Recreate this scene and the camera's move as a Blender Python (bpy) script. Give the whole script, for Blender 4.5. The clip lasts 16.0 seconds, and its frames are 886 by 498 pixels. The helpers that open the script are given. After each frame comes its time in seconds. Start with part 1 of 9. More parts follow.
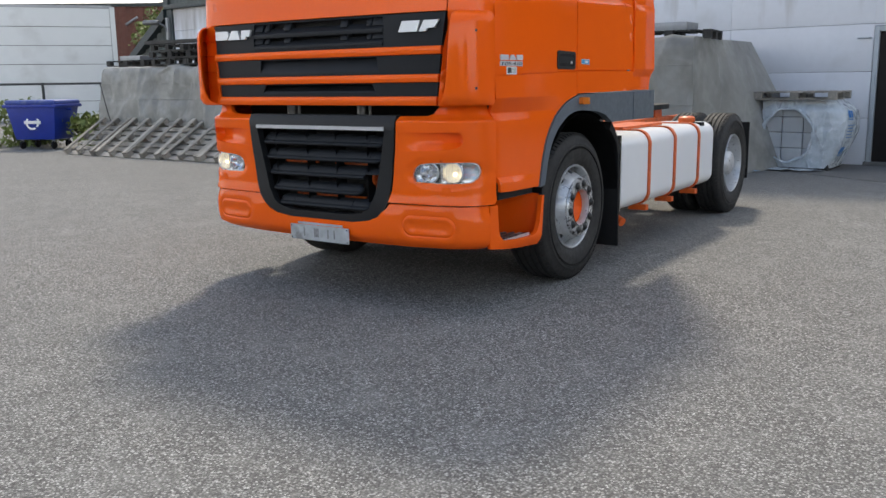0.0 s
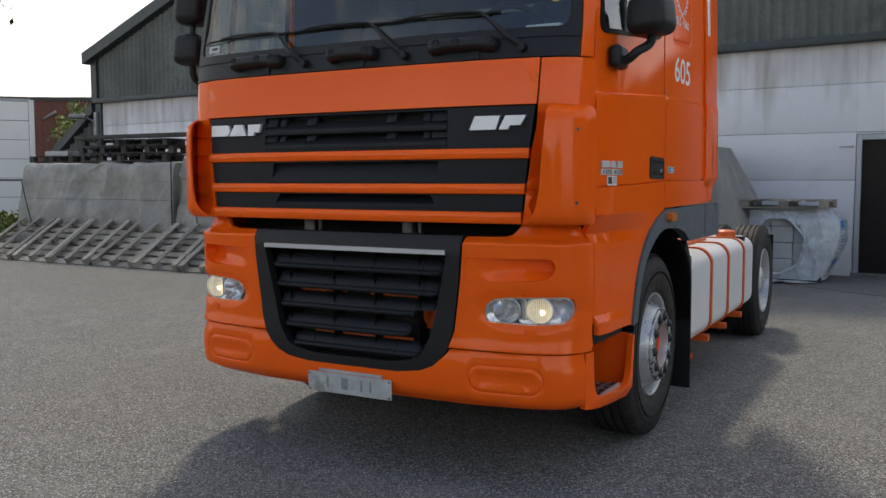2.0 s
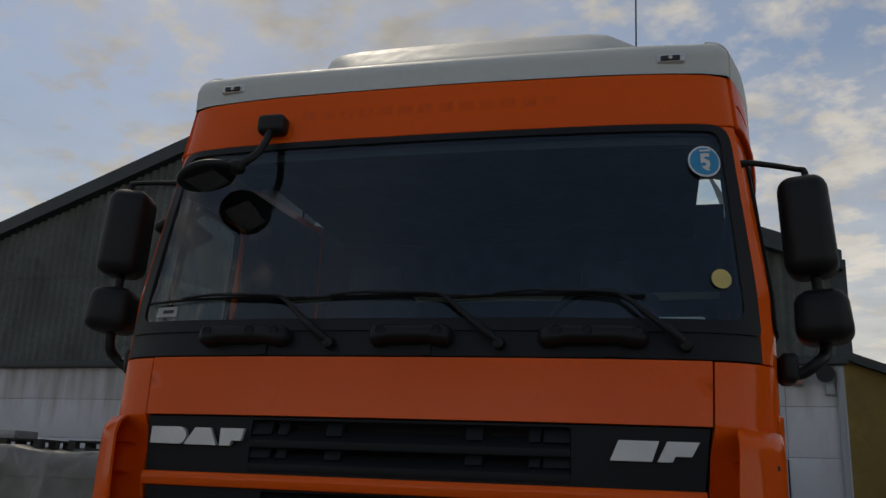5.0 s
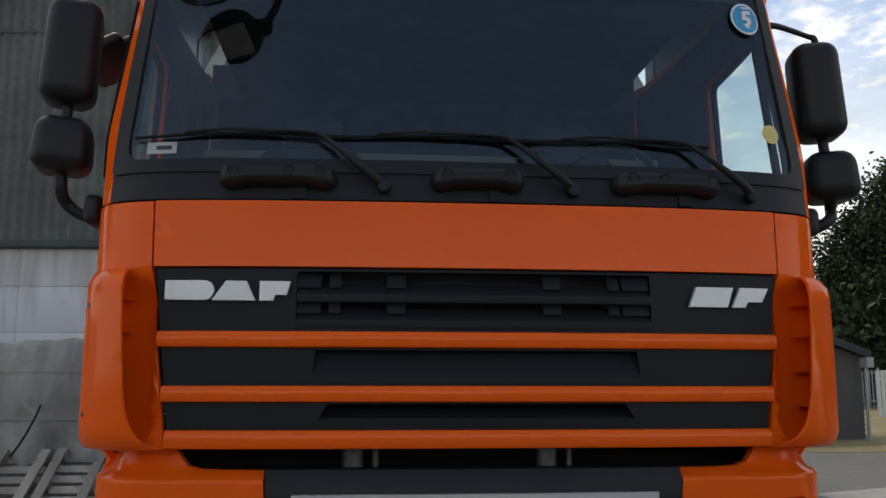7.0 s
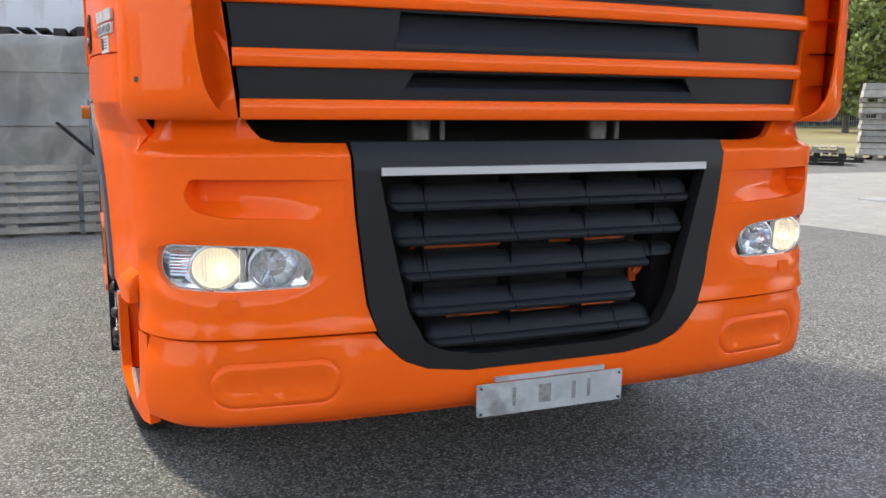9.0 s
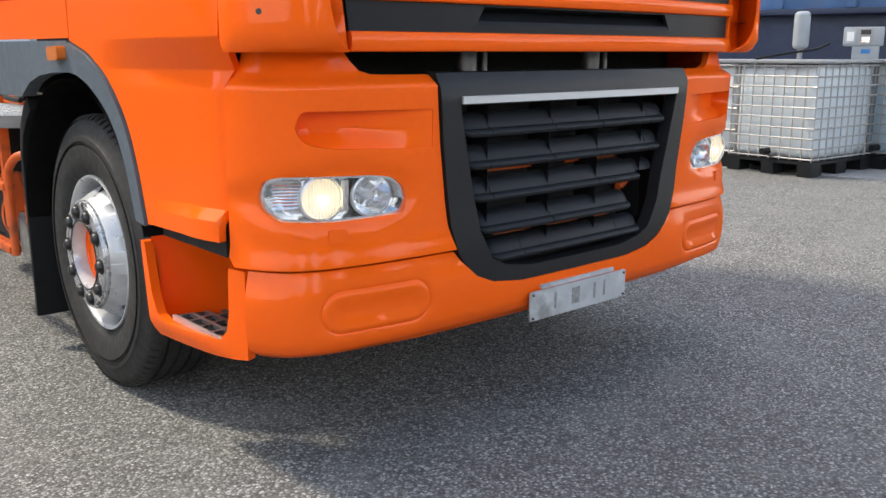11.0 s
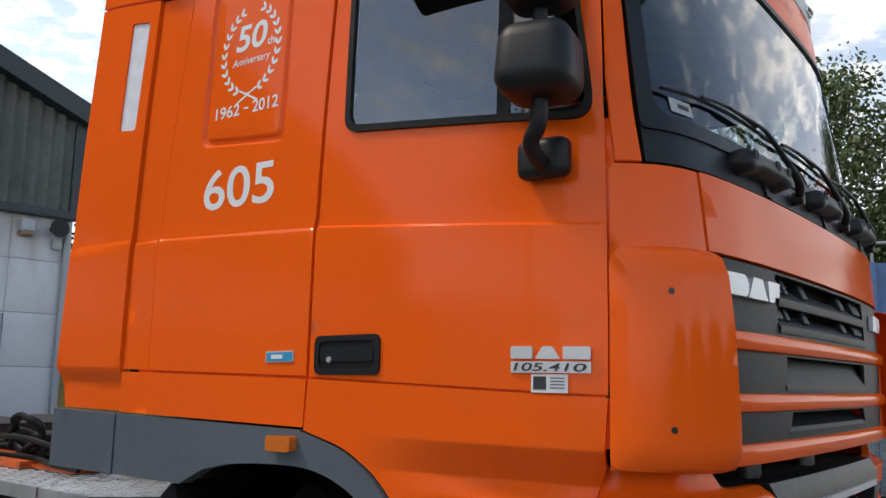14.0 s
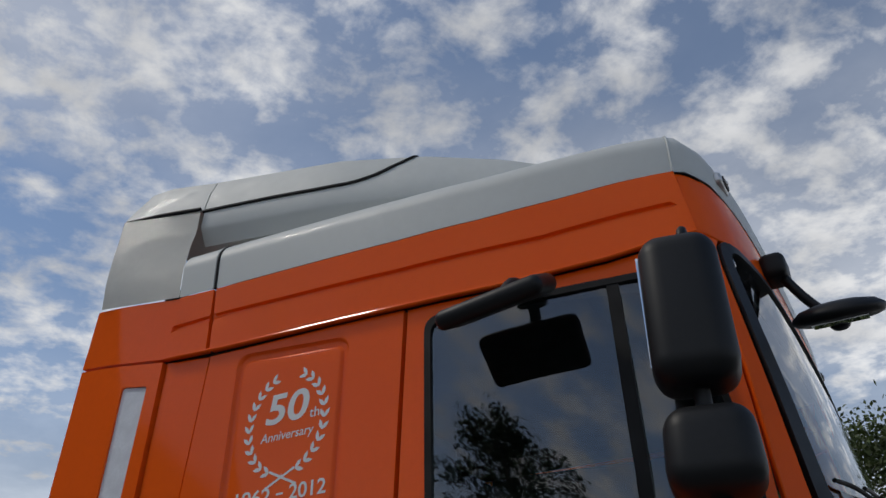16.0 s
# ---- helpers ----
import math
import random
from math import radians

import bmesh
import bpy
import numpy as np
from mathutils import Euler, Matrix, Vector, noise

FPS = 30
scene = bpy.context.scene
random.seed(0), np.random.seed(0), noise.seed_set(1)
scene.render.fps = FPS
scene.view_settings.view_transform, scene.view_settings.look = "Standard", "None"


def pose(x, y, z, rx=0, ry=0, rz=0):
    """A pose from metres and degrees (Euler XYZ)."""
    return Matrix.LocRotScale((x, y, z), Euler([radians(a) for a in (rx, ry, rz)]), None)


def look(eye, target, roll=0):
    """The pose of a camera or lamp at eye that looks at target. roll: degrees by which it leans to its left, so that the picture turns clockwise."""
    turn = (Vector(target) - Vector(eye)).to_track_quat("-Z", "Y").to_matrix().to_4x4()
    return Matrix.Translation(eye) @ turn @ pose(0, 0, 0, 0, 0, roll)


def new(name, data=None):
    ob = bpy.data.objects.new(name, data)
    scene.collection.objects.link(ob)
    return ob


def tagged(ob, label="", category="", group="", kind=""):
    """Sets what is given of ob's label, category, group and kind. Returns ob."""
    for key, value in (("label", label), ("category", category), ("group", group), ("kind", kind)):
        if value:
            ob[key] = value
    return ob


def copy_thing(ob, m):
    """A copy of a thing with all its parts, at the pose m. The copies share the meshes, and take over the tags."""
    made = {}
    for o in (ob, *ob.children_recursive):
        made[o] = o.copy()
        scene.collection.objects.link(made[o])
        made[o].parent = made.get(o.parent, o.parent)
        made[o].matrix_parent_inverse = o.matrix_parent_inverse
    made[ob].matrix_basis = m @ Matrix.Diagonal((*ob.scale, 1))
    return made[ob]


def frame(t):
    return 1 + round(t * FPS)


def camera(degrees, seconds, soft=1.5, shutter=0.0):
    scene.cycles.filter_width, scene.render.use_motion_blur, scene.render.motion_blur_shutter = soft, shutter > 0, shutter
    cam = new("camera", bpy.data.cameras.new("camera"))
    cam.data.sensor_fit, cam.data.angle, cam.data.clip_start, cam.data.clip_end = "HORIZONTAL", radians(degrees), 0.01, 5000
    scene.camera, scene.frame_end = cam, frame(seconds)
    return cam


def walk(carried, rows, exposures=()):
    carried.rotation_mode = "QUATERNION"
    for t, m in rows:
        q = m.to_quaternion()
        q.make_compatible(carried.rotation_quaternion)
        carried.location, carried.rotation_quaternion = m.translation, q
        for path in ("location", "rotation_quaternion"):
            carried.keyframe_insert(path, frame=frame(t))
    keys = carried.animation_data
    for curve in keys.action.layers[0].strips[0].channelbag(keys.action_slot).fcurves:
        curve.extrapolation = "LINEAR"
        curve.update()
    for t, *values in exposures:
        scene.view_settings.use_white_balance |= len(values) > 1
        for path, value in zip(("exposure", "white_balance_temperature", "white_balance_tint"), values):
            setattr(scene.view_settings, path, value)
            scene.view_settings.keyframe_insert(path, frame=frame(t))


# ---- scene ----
cam = camera(53.7, 16.0)
PATH = [
    (0, (3.853, -4.267, 1.4), (2.745, -2.645, 1.025), -0.8),
    (0.5, (3.478, -4.127, 1.388), (2.401, -2.491, 0.984), -0.7),
    (1, (3.17, -3.945, 1.382), (2.149, -2.271, 0.988), -1.1),
    (1.5, (2.851, -3.733, 1.412), (1.832, -2.04, 1.101), -1.0),
    (2, (2.507, -3.625, 1.459), (1.544, -1.879, 1.304), 0.0),
    (2.5, (2.196, -3.481, 1.503), (1.285, -1.701, 1.497), 0.2),
    (3, (1.917, -3.301, 1.552), (1.034, -1.516, 1.739), 0.5),
    (3.5, (1.595, -3.172, 1.574), (0.912, -1.323, 1.914), 0.8),
    (4, (1.322, -3.044, 1.582), (0.703, -1.185, 1.986), 1.6),
    (4.2, (1.216, -2.98, 1.595), (0.609, -1.129, 2.046), 2.0),
    (6.3, (0.024, -2.791, 1.552), (0.077, -0.861, 2.109), -0.0),
    (6.5, (-0.122, -2.779, 1.522), (0.018, -0.83, 1.99), -0.3),
    (7, (-0.342, -2.669, 1.464), (-0.164, -0.695, 1.761), 0.1),
    (7.5, (-0.575, -2.534, 1.44), (-0.165, -0.58, 1.583), 0.6),
    (8, (-0.85, -2.497, 1.379), (-0.229, -0.596, 1.363), 0.7),
    (8.5, (-1.079, -2.419, 1.331), (-0.416, -0.544, 1.136), 0.6),
    (9, (-1.289, -2.324, 1.313), (-0.545, -0.5, 0.983), 0.6),
    (9.2, (-1.389, -2.301, 1.269), (-0.538, -0.528, 0.922), 0.8),
    (11.3, (-2.426, -1.844, 1.252), (-1.124, -0.39, 0.817), -0.8),
    (11.5, (-2.499, -1.743, 1.239), (-1.181, -0.301, 0.811), -1.3),
    (12, (-2.612, -1.517, 1.259), (-1.222, -0.136, 0.857), -1.3),
    (12.5, (-2.804, -1.344, 1.288), (-1.366, 0.004, 0.95), -0.8),
    (13, (-2.955, -1.162, 1.347), (-1.455, 0.146, 1.151), -0.3),
    (13.5, (-3.012, -0.96, 1.417), (-1.468, 0.31, 1.468), 0.7),
    (14, (-3.12, -0.78, 1.471), (-1.547, 0.421, 1.76), 1.4),
    (14.5, (-3.174, -0.624, 1.541), (-1.59, 0.462, 2.099), 1.4),
    (15, (-3.158, -0.455, 1.584), (-1.626, 0.553, 2.384), 0.9),
    (15.5, (-3.147, -0.285, 1.632), (-1.67, 0.673, 2.582), 0.8),
    (16, (-3.174, -0.086, 1.698), (-1.661, 0.741, 2.712), -1.4),
]
walk(cam, [(t, look(eye, target, roll)) for t, eye, target, roll in PATH],
     [(0.0, 1.50, 7000, 10), (1.0, 1.47, 7000, 10), (1.5, 1.30, 7000, 10), (2, 0.96, 7200, 10), (2.5, 0.68, 7300, 10), (3, 0.50, 7300, 10), (3.5, 0.10, 7300, 10), (4.2, -0.25, 7300, 10), (6.3, -0.65, 7300, 10), (6.6, -0.35, 7300, 10), (7, 0.6, 7300, 10), (7.5, 1.42, 7300, 10), (8, 1.48, 7100, 10), (8.5, 1.62, 7100, 10), (9, 1.88, 7100, 10), (11.5, 1.9, 7100, 10), (12.5, 1.56, 7100, 10), (13.5, 1.27, 6925, 10), (14, 0.88, 6850, 10), (14.5, 0.42, 6750, 10), (15, 0.18, 6600, 10), (15.5, -0.06, 6400, 10), (16, -0.28, 6400, 10)])

# ---- light ----
SUN = Vector((-0.40, 0.65, 1.0)).normalized()
world = bpy.data.worlds.new("sky")
scene.world = world
world.use_nodes = True
wn, wl = world.node_tree.nodes, world.node_tree.links
wn.clear()
w_out = wn.new("ShaderNodeOutputWorld")
w_bg = wn.new("ShaderNodeBackground")
w_sky = wn.new("ShaderNodeTexSky")
w_sky.sky_type = "NISHITA"
w_sky.sun_disc = False
w_sky.sun_elevation = math.asin(SUN.z)
w_sky.sun_rotation = math.atan2(SUN.x, SUN.y)
w_sky.air_density, w_sky.dust_density = 1.0, 0.6
w_tc = wn.new("ShaderNodeTexCoord")
w_sep = wn.new("ShaderNodeSeparateXYZ")
wl.new(w_tc.outputs["Generated"], w_sep.inputs[0])


def wmath(op, a, b=0.0, clamp=False):
    n = wn.new("ShaderNodeMath")
    n.operation, n.use_clamp = op, clamp
    for i, v in enumerate((a, b)):
        if isinstance(v, (int, float)):
            n.inputs[i].default_value = v
        else:
            wl.new(v, n.inputs[i])
    return n.outputs[0]


# clouds lie on a flat layer: the direction is divided by its height
up = wmath("ADD", wmath("MAXIMUM", w_sep.outputs[2], 0.0), 0.16)
w_comb = wn.new("ShaderNodeCombineXYZ")
wl.new(wmath("DIVIDE", w_sep.outputs[0], up), w_comb.inputs[0])
wl.new(wmath("DIVIDE", w_sep.outputs[1], up), w_comb.inputs[1])


def wnoise(scale, detail, rough, off):
    m = wn.new("ShaderNodeMapping")
    m.inputs["Location"].default_value = off
    m.inputs["Rotation"].default_value = (0, 0, 0.6)
    wl.new(w_comb.outputs[0], m.inputs[0])
    n = wn.new("ShaderNodeTexNoise")
    n.inputs["Scale"].default_value, n.inputs["Detail"].default_value, n.inputs["Roughness"].default_value = scale, detail, rough
    n.inputs["Distortion"].default_value = 0.12
    wl.new(m.outputs[0], n.inputs["Vector"])
    return n.outputs["Fac"]


def wramp(v, lo, hi):
    n = wn.new("ShaderNodeMapRange")
    n.interpolation_type = "SMOOTHSTEP"
    n.inputs["From Min"].default_value, n.inputs["From Max"].default_value = lo, hi
    wl.new(v, n.inputs["Value"])
    return n.outputs["Result"]


big = wnoise(0.8, 3.0, 0.5, (3.1, 1.7, 0))
puff = wnoise(9.5, 7.0, 0.58, (0.4, 2.2, 0))
west = wramp(w_sep.outputs[0], -0.15, -0.6)
soft_cloud = wmath("MULTIPLY", wmath("MULTIPLY", wramp(big, 0.36, 0.66), 0.6), wmath("MAXIMUM", wramp(w_sep.outputs[1], -0.6, 0.1), west))
# overhead the sky clears on the side away from the sun, but for the west
side_ = wmath("MULTIPLY", wmath("MINIMUM", w_sep.outputs[1], 0.0), wmath("ADD", wmath("MULTIPLY", wmath("MAXIMUM", wmath("SUBTRACT", w_sep.outputs[2], 0.22), 0.0), 1.1), 0.04))
side_ = wmath("MULTIPLY", side_, wmath("SUBTRACT", 1.0, wmath("MULTIPLY", west, 0.85)))
side_ = wmath("MULTIPLY", side_, 0.85)
cover = wmath("ADD", wmath("ADD", wmath("MULTIPLY", puff, 0.58), wmath("MULTIPLY", big, 0.42)), side_)
cloud = wmath("MAXIMUM", wramp(cover, 0.40, 0.60), soft_cloud)
haze = wmath("MULTIPLY", wramp(w_sep.outputs[2], 0.46, 0.05), wramp(w_sep.outputs[1], -2.6, -0.2))
cloud = wmath("MAXIMUM", cloud, wmath("MULTIPLY", haze, 0.92), True)
shade = wnoise(2.3, 6.0, 0.6, (1.3, 0.2, 0))
w_mixc = wn.new("ShaderNodeMix")
w_mixc.data_type = "RGBA"
w_mixc.inputs["A"].default_value = (5.1, 5.2, 5.4, 1)
w_mixc.inputs["B"].default_value = (8.8, 8.8, 8.8, 1)
wl.new(wramp(shade, 0.32, 0.66), w_mixc.inputs["Factor"])
w_mix = wn.new("ShaderNodeMix")
w_mix.data_type = "RGBA"
wl.new(cloud, w_mix.inputs["Factor"])
wl.new(w_sky.outputs[0], w_mix.inputs["A"])
# towards the sun the clouds show their shaded side, opposite it their lit side
w_dot = wn.new("ShaderNodeVectorMath")
w_dot.operation = "DOT_PRODUCT"
wl.new(w_tc.outputs["Generated"], w_dot.inputs[0])
w_dot.inputs[1].default_value = SUN
glow = wmath("MINIMUM", wmath("MAXIMUM", wmath("ADD", wmath("MULTIPLY", wmath("SUBTRACT", 0.44, w_dot.outputs["Value"]), 0.95), 1.06), 0.70), 0.86)
glow = wmath("ADD", glow, wmath("MULTIPLY", wramp(w_dot.outputs["Value"], 0.1, -0.25), 0.48))
w_lit = wn.new("ShaderNodeVectorMath")
w_lit.operation = "SCALE"
wl.new(w_mixc.outputs["Result"], w_lit.inputs[0])
wl.new(glow, w_lit.inputs["Scale"])
wl.new(w_lit.outputs[0], w_mix.inputs["B"])
wl.new(w_mix.outputs["Result"], w_bg.inputs[0])
w_bg.inputs[1].default_value = 0.122
wl.new(w_bg.outputs[0], w_out.inputs[0])

sun = new("sun", bpy.data.lights.new("sun", "SUN"))
sun.data.energy, sun.data.angle, sun.data.color = 1.08, radians(6.5), (1.0, 0.93, 0.82)
sun.matrix_world = look(SUN * 60, (0, 0, 0))


# ---- materials ----
def material(name, col, rough=0.5, metal=0.0, coat=0.0, vary=0.12, big=0.6, fine=18.0, bump=0.0, bump_scale=60.0, col2=None, spots=0.0,
             spot_col=(0.05, 0.05, 0.05), spot_scale=9.0, emit=0.0, glass=0.0, per_object=0.0, rough_vary=0.1, alpha_ior=1.5, coords="Object", spec=0.5,
             coat_rough=0.04, bump_far=0.004, ridged=False, crease_light=None):
    """A surface whose colour drifts at two scales, with stains and fine relief."""
    m = bpy.data.materials.new(name)
    m.use_nodes = True
    nt = m.node_tree
    b = nt.nodes["Principled BSDF"]
    tc = nt.nodes.new("ShaderNodeTexCoord").outputs[coords]

    def noise_tex(scale, detail=4.0):
        n = nt.nodes.new("ShaderNodeTexNoise")
        n.inputs["Scale"].default_value, n.inputs["Detail"].default_value = scale, detail
        nt.links.new(tc, n.inputs["Vector"])
        return n.outputs["Fac"]

    def rng(v, lo, hi, a, c):
        n = nt.nodes.new("ShaderNodeMapRange")
        for k, x in (("From Min", lo), ("From Max", hi), ("To Min", a), ("To Max", c)):
            n.inputs[k].default_value = x
        nt.links.new(v, n.inputs["Value"])
        return n.outputs["Result"]

    def mix(f, a, c, kind="MIX"):
        n = nt.nodes.new("ShaderNodeMix")
        n.data_type, n.blend_type = "RGBA", kind
        for k, v in (("Factor", f), ("A", a), ("B", c)):
            if isinstance(v, (int, float, tuple)):
                n.inputs[k].default_value = (*v, 1) if isinstance(v, tuple) else v
            else:
                nt.links.new(v, n.inputs[k])
        return n.outputs["Result"]

    dark = tuple(c * (1 - vary) for c in col)
    lite = tuple(min(1, c * (1 + vary)) for c in (col2 or col))
    base = mix(rng(noise_tex(big), 0.32, 0.68, 0, 1), dark, lite)
    base = mix(rng(noise_tex(fine, 6.0), 0.35, 0.65, 0, 0.55), base, tuple(c * (1 - 0.8 * vary) for c in col))
    if spots:
        base = mix(rng(noise_tex(spot_scale, 8.0), 0.56, 0.70, 0, spots), base, spot_col)
    if crease_light:
        # folds: pale rubbed lines with the light on the ridges in them, and dirt
        bend = nt.nodes.new("ShaderNodeTexNoise")
        bend.inputs["Scale"].default_value = bump_scale * 0.7
        nt.links.new(tc, bend.inputs["Vector"])
        warp = nt.nodes.new("ShaderNodeVectorMath")
        warp.operation = "MULTIPLY_ADD"
        warp.inputs[1].default_value = (0.9 / bump_scale,) * 3
        nt.links.new(bend.outputs["Color"], warp.inputs[0])
        nt.links.new(tc, warp.inputs[2])
        stretch = nt.nodes.new("ShaderNodeMapping")
        stretch.inputs["Rotation"].default_value = (0.0, 0.45, 0.0)
        stretch.inputs["Scale"].default_value = (1.0, 0.6, 0.42)
        nt.links.new(warp.outputs[0], stretch.inputs[0])
        fold = nt.nodes.new("ShaderNodeTexVoronoi")
        fold.feature = "DISTANCE_TO_EDGE"
        fold.inputs["Scale"].default_value = bump_scale
        nt.links.new(stretch.outputs[0], fold.inputs["Vector"])
        facet = rng(fold.outputs["Distance"], 0.0, 0.30, 1.0, 0.0)
        # noise that breaks up the pale lines
        worn = rng(noise_tex(bump_scale * 1.7), 0.40, 0.62, 0.0, 0.8)
        line = nt.nodes.new("ShaderNodeMath")
        line.operation = "MULTIPLY"
        nt.links.new(rng(fold.outputs["Distance"], 0.0, 0.05, 1.0, 0.0), line.inputs[0])
        nt.links.new(worn, line.inputs[1])
        base = mix(line.outputs[0], base, crease_light)
        grime = noise_tex(bump_scale * 0.8, 6.0)
        base = mix(rng(grime, 0.50, 0.66, 0, 0.55), base, tuple(0.45 * c for c in col))
    if per_object:
        r = nt.nodes.new("ShaderNodeObjectInfo").outputs["Random"]
        h = nt.nodes.new("ShaderNodeHueSaturation")
        nt.links.new(rng(r, 0, 1, 1 - per_object, 1 + per_object), h.inputs["Value"])
        nt.links.new(base, h.inputs["Color"])
        base = h.outputs["Color"]
    nt.links.new(base, b.inputs["Base Color"])
    nt.links.new(rng(noise_tex(fine * 0.6), 0.3, 0.7, max(0.02, rough - rough_vary), min(1, rough + rough_vary)), b.inputs["Roughness"])
    b.inputs["Metallic"].default_value = metal
    b.inputs["Specular IOR Level"].default_value = spec
    b.inputs["Coat Weight"].default_value = coat
    b.inputs["Coat Roughness"].default_value = coat_rough
    b.inputs["Transmission Weight"].default_value = glass
    b.inputs["IOR"].default_value = alpha_ior
    if emit:
        b.inputs["Emission Color"].default_value = (*col, 1)
        b.inputs["Emission Strength"].default_value = emit
    if bump:
        n = nt.nodes.new("ShaderNodeBump")
        n.inputs["Strength"].default_value, n.inputs["Distance"].default_value = bump, bump_far
        height = facet if ridged else noise_tex(bump_scale, 5.0)
        nt.links.new(height, n.inputs["Height"])
        nt.links.new(n.outputs[0], b.inputs["Normal"])
    return m


ORANGE = material("orange_paint", (0.88, 0.117, 0.009), 0.42, coat=0.45, coat_rough=0.10, vary=0.04, big=1.3, fine=45, rough_vary=0.05, spec=0.0)
ROOFWHITE = material("roof_paint", (0.60, 0.62, 0.60), 0.52, coat=0.04, vary=0.05, big=1.1, fine=30, rough_vary=0.06)
BLACKPLAST = material("black_plastic", (0.0095, 0.0105, 0.012), 0.48, vary=0.20, big=3, fine=60, bump=0.008, bump_scale=260, spec=0.30, rough_vary=0.03)
DARKPLAST = material("grille_plastic", (0.013, 0.0145, 0.017), 0.50, vary=0.10, big=4, fine=80, bump=0.004, bump_scale=240, spec=0.18, rough_vary=0.025)
RUBBER = material("seal_rubber", (0.0075, 0.0075, 0.008), 0.65, vary=0.2, spec=0.25)
GREYPLAST = material("grey_fender_plastic", (0.085, 0.105, 0.125), 0.5, vary=0.1, big=2.5, fine=40, bump=0.05, bump_scale=150)
TYRE = material("tyre_rubber", (0.021, 0.0208, 0.0205), 0.72, vary=0.3, big=7, fine=50, col2=(0.022, 0.0212, 0.020), spec=0.4, bump=0.25, bump_scale=90)
STEEL = material("silver_rim_paint", (0.50, 0.515, 0.53), 0.34, metal=0.4, vary=0.08, big=6, fine=60, spots=0.25, spot_col=(0.16, 0.15, 0.14), spot_scale=16)
WORNRING = material("flaking_silver_ring", (0.46, 0.47, 0.48), 0.28, metal=0.6, vary=0.25, big=8, fine=60, spots=1.6, spot_col=(0.010, 0.010, 0.011), spot_scale=19)
NUTBLACK = material("nut_cap", (0.014, 0.014, 0.014), 0.35, vary=0.2)
CHROME = material("brushed_trim", (0.62, 0.63, 0.65), 0.32, metal=0.6, vary=0.03, big=5, fine=20, rough_vary=0.03)
BADGE = material("silver_badge", (0.60, 0.61, 0.62), 0.38, metal=0.35, vary=0.06, big=8, fine=90)
PLATEM = material("blank_plate", (0.40, 0.41, 0.41), 0.5, vary=0.2, big=9, fine=40, spots=0.7, spot_col=(0.12, 0.11, 0.10), spot_scale=8)
# near-black for dark parts, and for sheets that stand in for shade
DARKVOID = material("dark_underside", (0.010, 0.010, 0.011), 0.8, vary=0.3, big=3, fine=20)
CHASSIS = material("chassis_orange", (0.62, 0.10, 0.012), 0.45, vary=0.18, big=4, fine=30, spots=0.5, spot_col=(0.06, 0.03, 0.02), spot_scale=11)
TANKWHITE = material("tank_white", (0.70, 0.71, 0.72), 0.38, coat=0.15, vary=0.025, big=1.5, fine=9, rough_vary=0.03)
ALU = material("aluminium_plate", (0.58, 0.59, 0.60), 0.38, metal=0.7, vary=0.12, big=4, fine=50, spots=0.3, spot_col=(0.25, 0.24, 0.22))
INOX = material("stainless", (0.55, 0.55, 0.56), 0.16, metal=1.0, vary=0.1, big=5, fine=40)
STICKER = material("white_decal", (0.74, 0.74, 0.73), 0.5, vary=0.03)
BLUEDECAL = material("blue_decal", (0.03, 0.30, 0.55), 0.4, vary=0.06)
YELLOWDECAL = material("yellow_decal", (0.62, 0.50, 0.16), 0.5, vary=0.15, big=12)
BLACKDECAL = material("black_decal", (0.03, 0.03, 0.03), 0.5, vary=0.05)
AMBER = material("amber_lens", (0.62, 0.15, 0.012), 0.22, coat=0.5, vary=0.1, big=30)
RETRO = material("reflector_strip", (0.72, 0.74, 0.78), 0.4, vary=0.1, big=20, fine=120)
LENSCLEAR = material("clear_lens", (0.95, 0.96, 0.97), 0.03, glass=1.0, vary=0.0, rough_vary=0.02, alpha_ior=1.3)
REFLECTOR = material("lamp_reflector", (0.88, 0.89, 0.90), 0.07, metal=1.0, vary=0.08, big=45, bump=0.35, bump_scale=60)
BEZEL = material("silver_lamp_bezel", (0.74, 0.75, 0.76), 0.09, metal=0.95, vary=0.10, big=20, bump=0.25, bump_scale=45)
PIPE = material("dull_pipe", (0.16, 0.16, 0.165), 0.35, metal=0.6, vary=0.2, big=8)
LAMPGLOW = material("lit_headlamp", (1.0, 0.86, 0.64), 0.2, vary=0.14, big=60, fine=120, emit=0.13)
LAMPCORE = material("lit_bulb", (1.0, 0.86, 0.62), 0.3, vary=0.02, emit=1.2)
CABIN = material("cabin_trim", (0.045, 0.052, 0.060), 0.8, vary=0.2, big=3, fine=30)
CABINLIGHT = material("cabin_lining", (0.28, 0.27, 0.25), 0.9, vary=0.1, big=3, fine=40)
SEATCLOTH = material("seat_cloth", (0.035, 0.04, 0.06), 0.9, vary=0.3, big=12, fine=90)


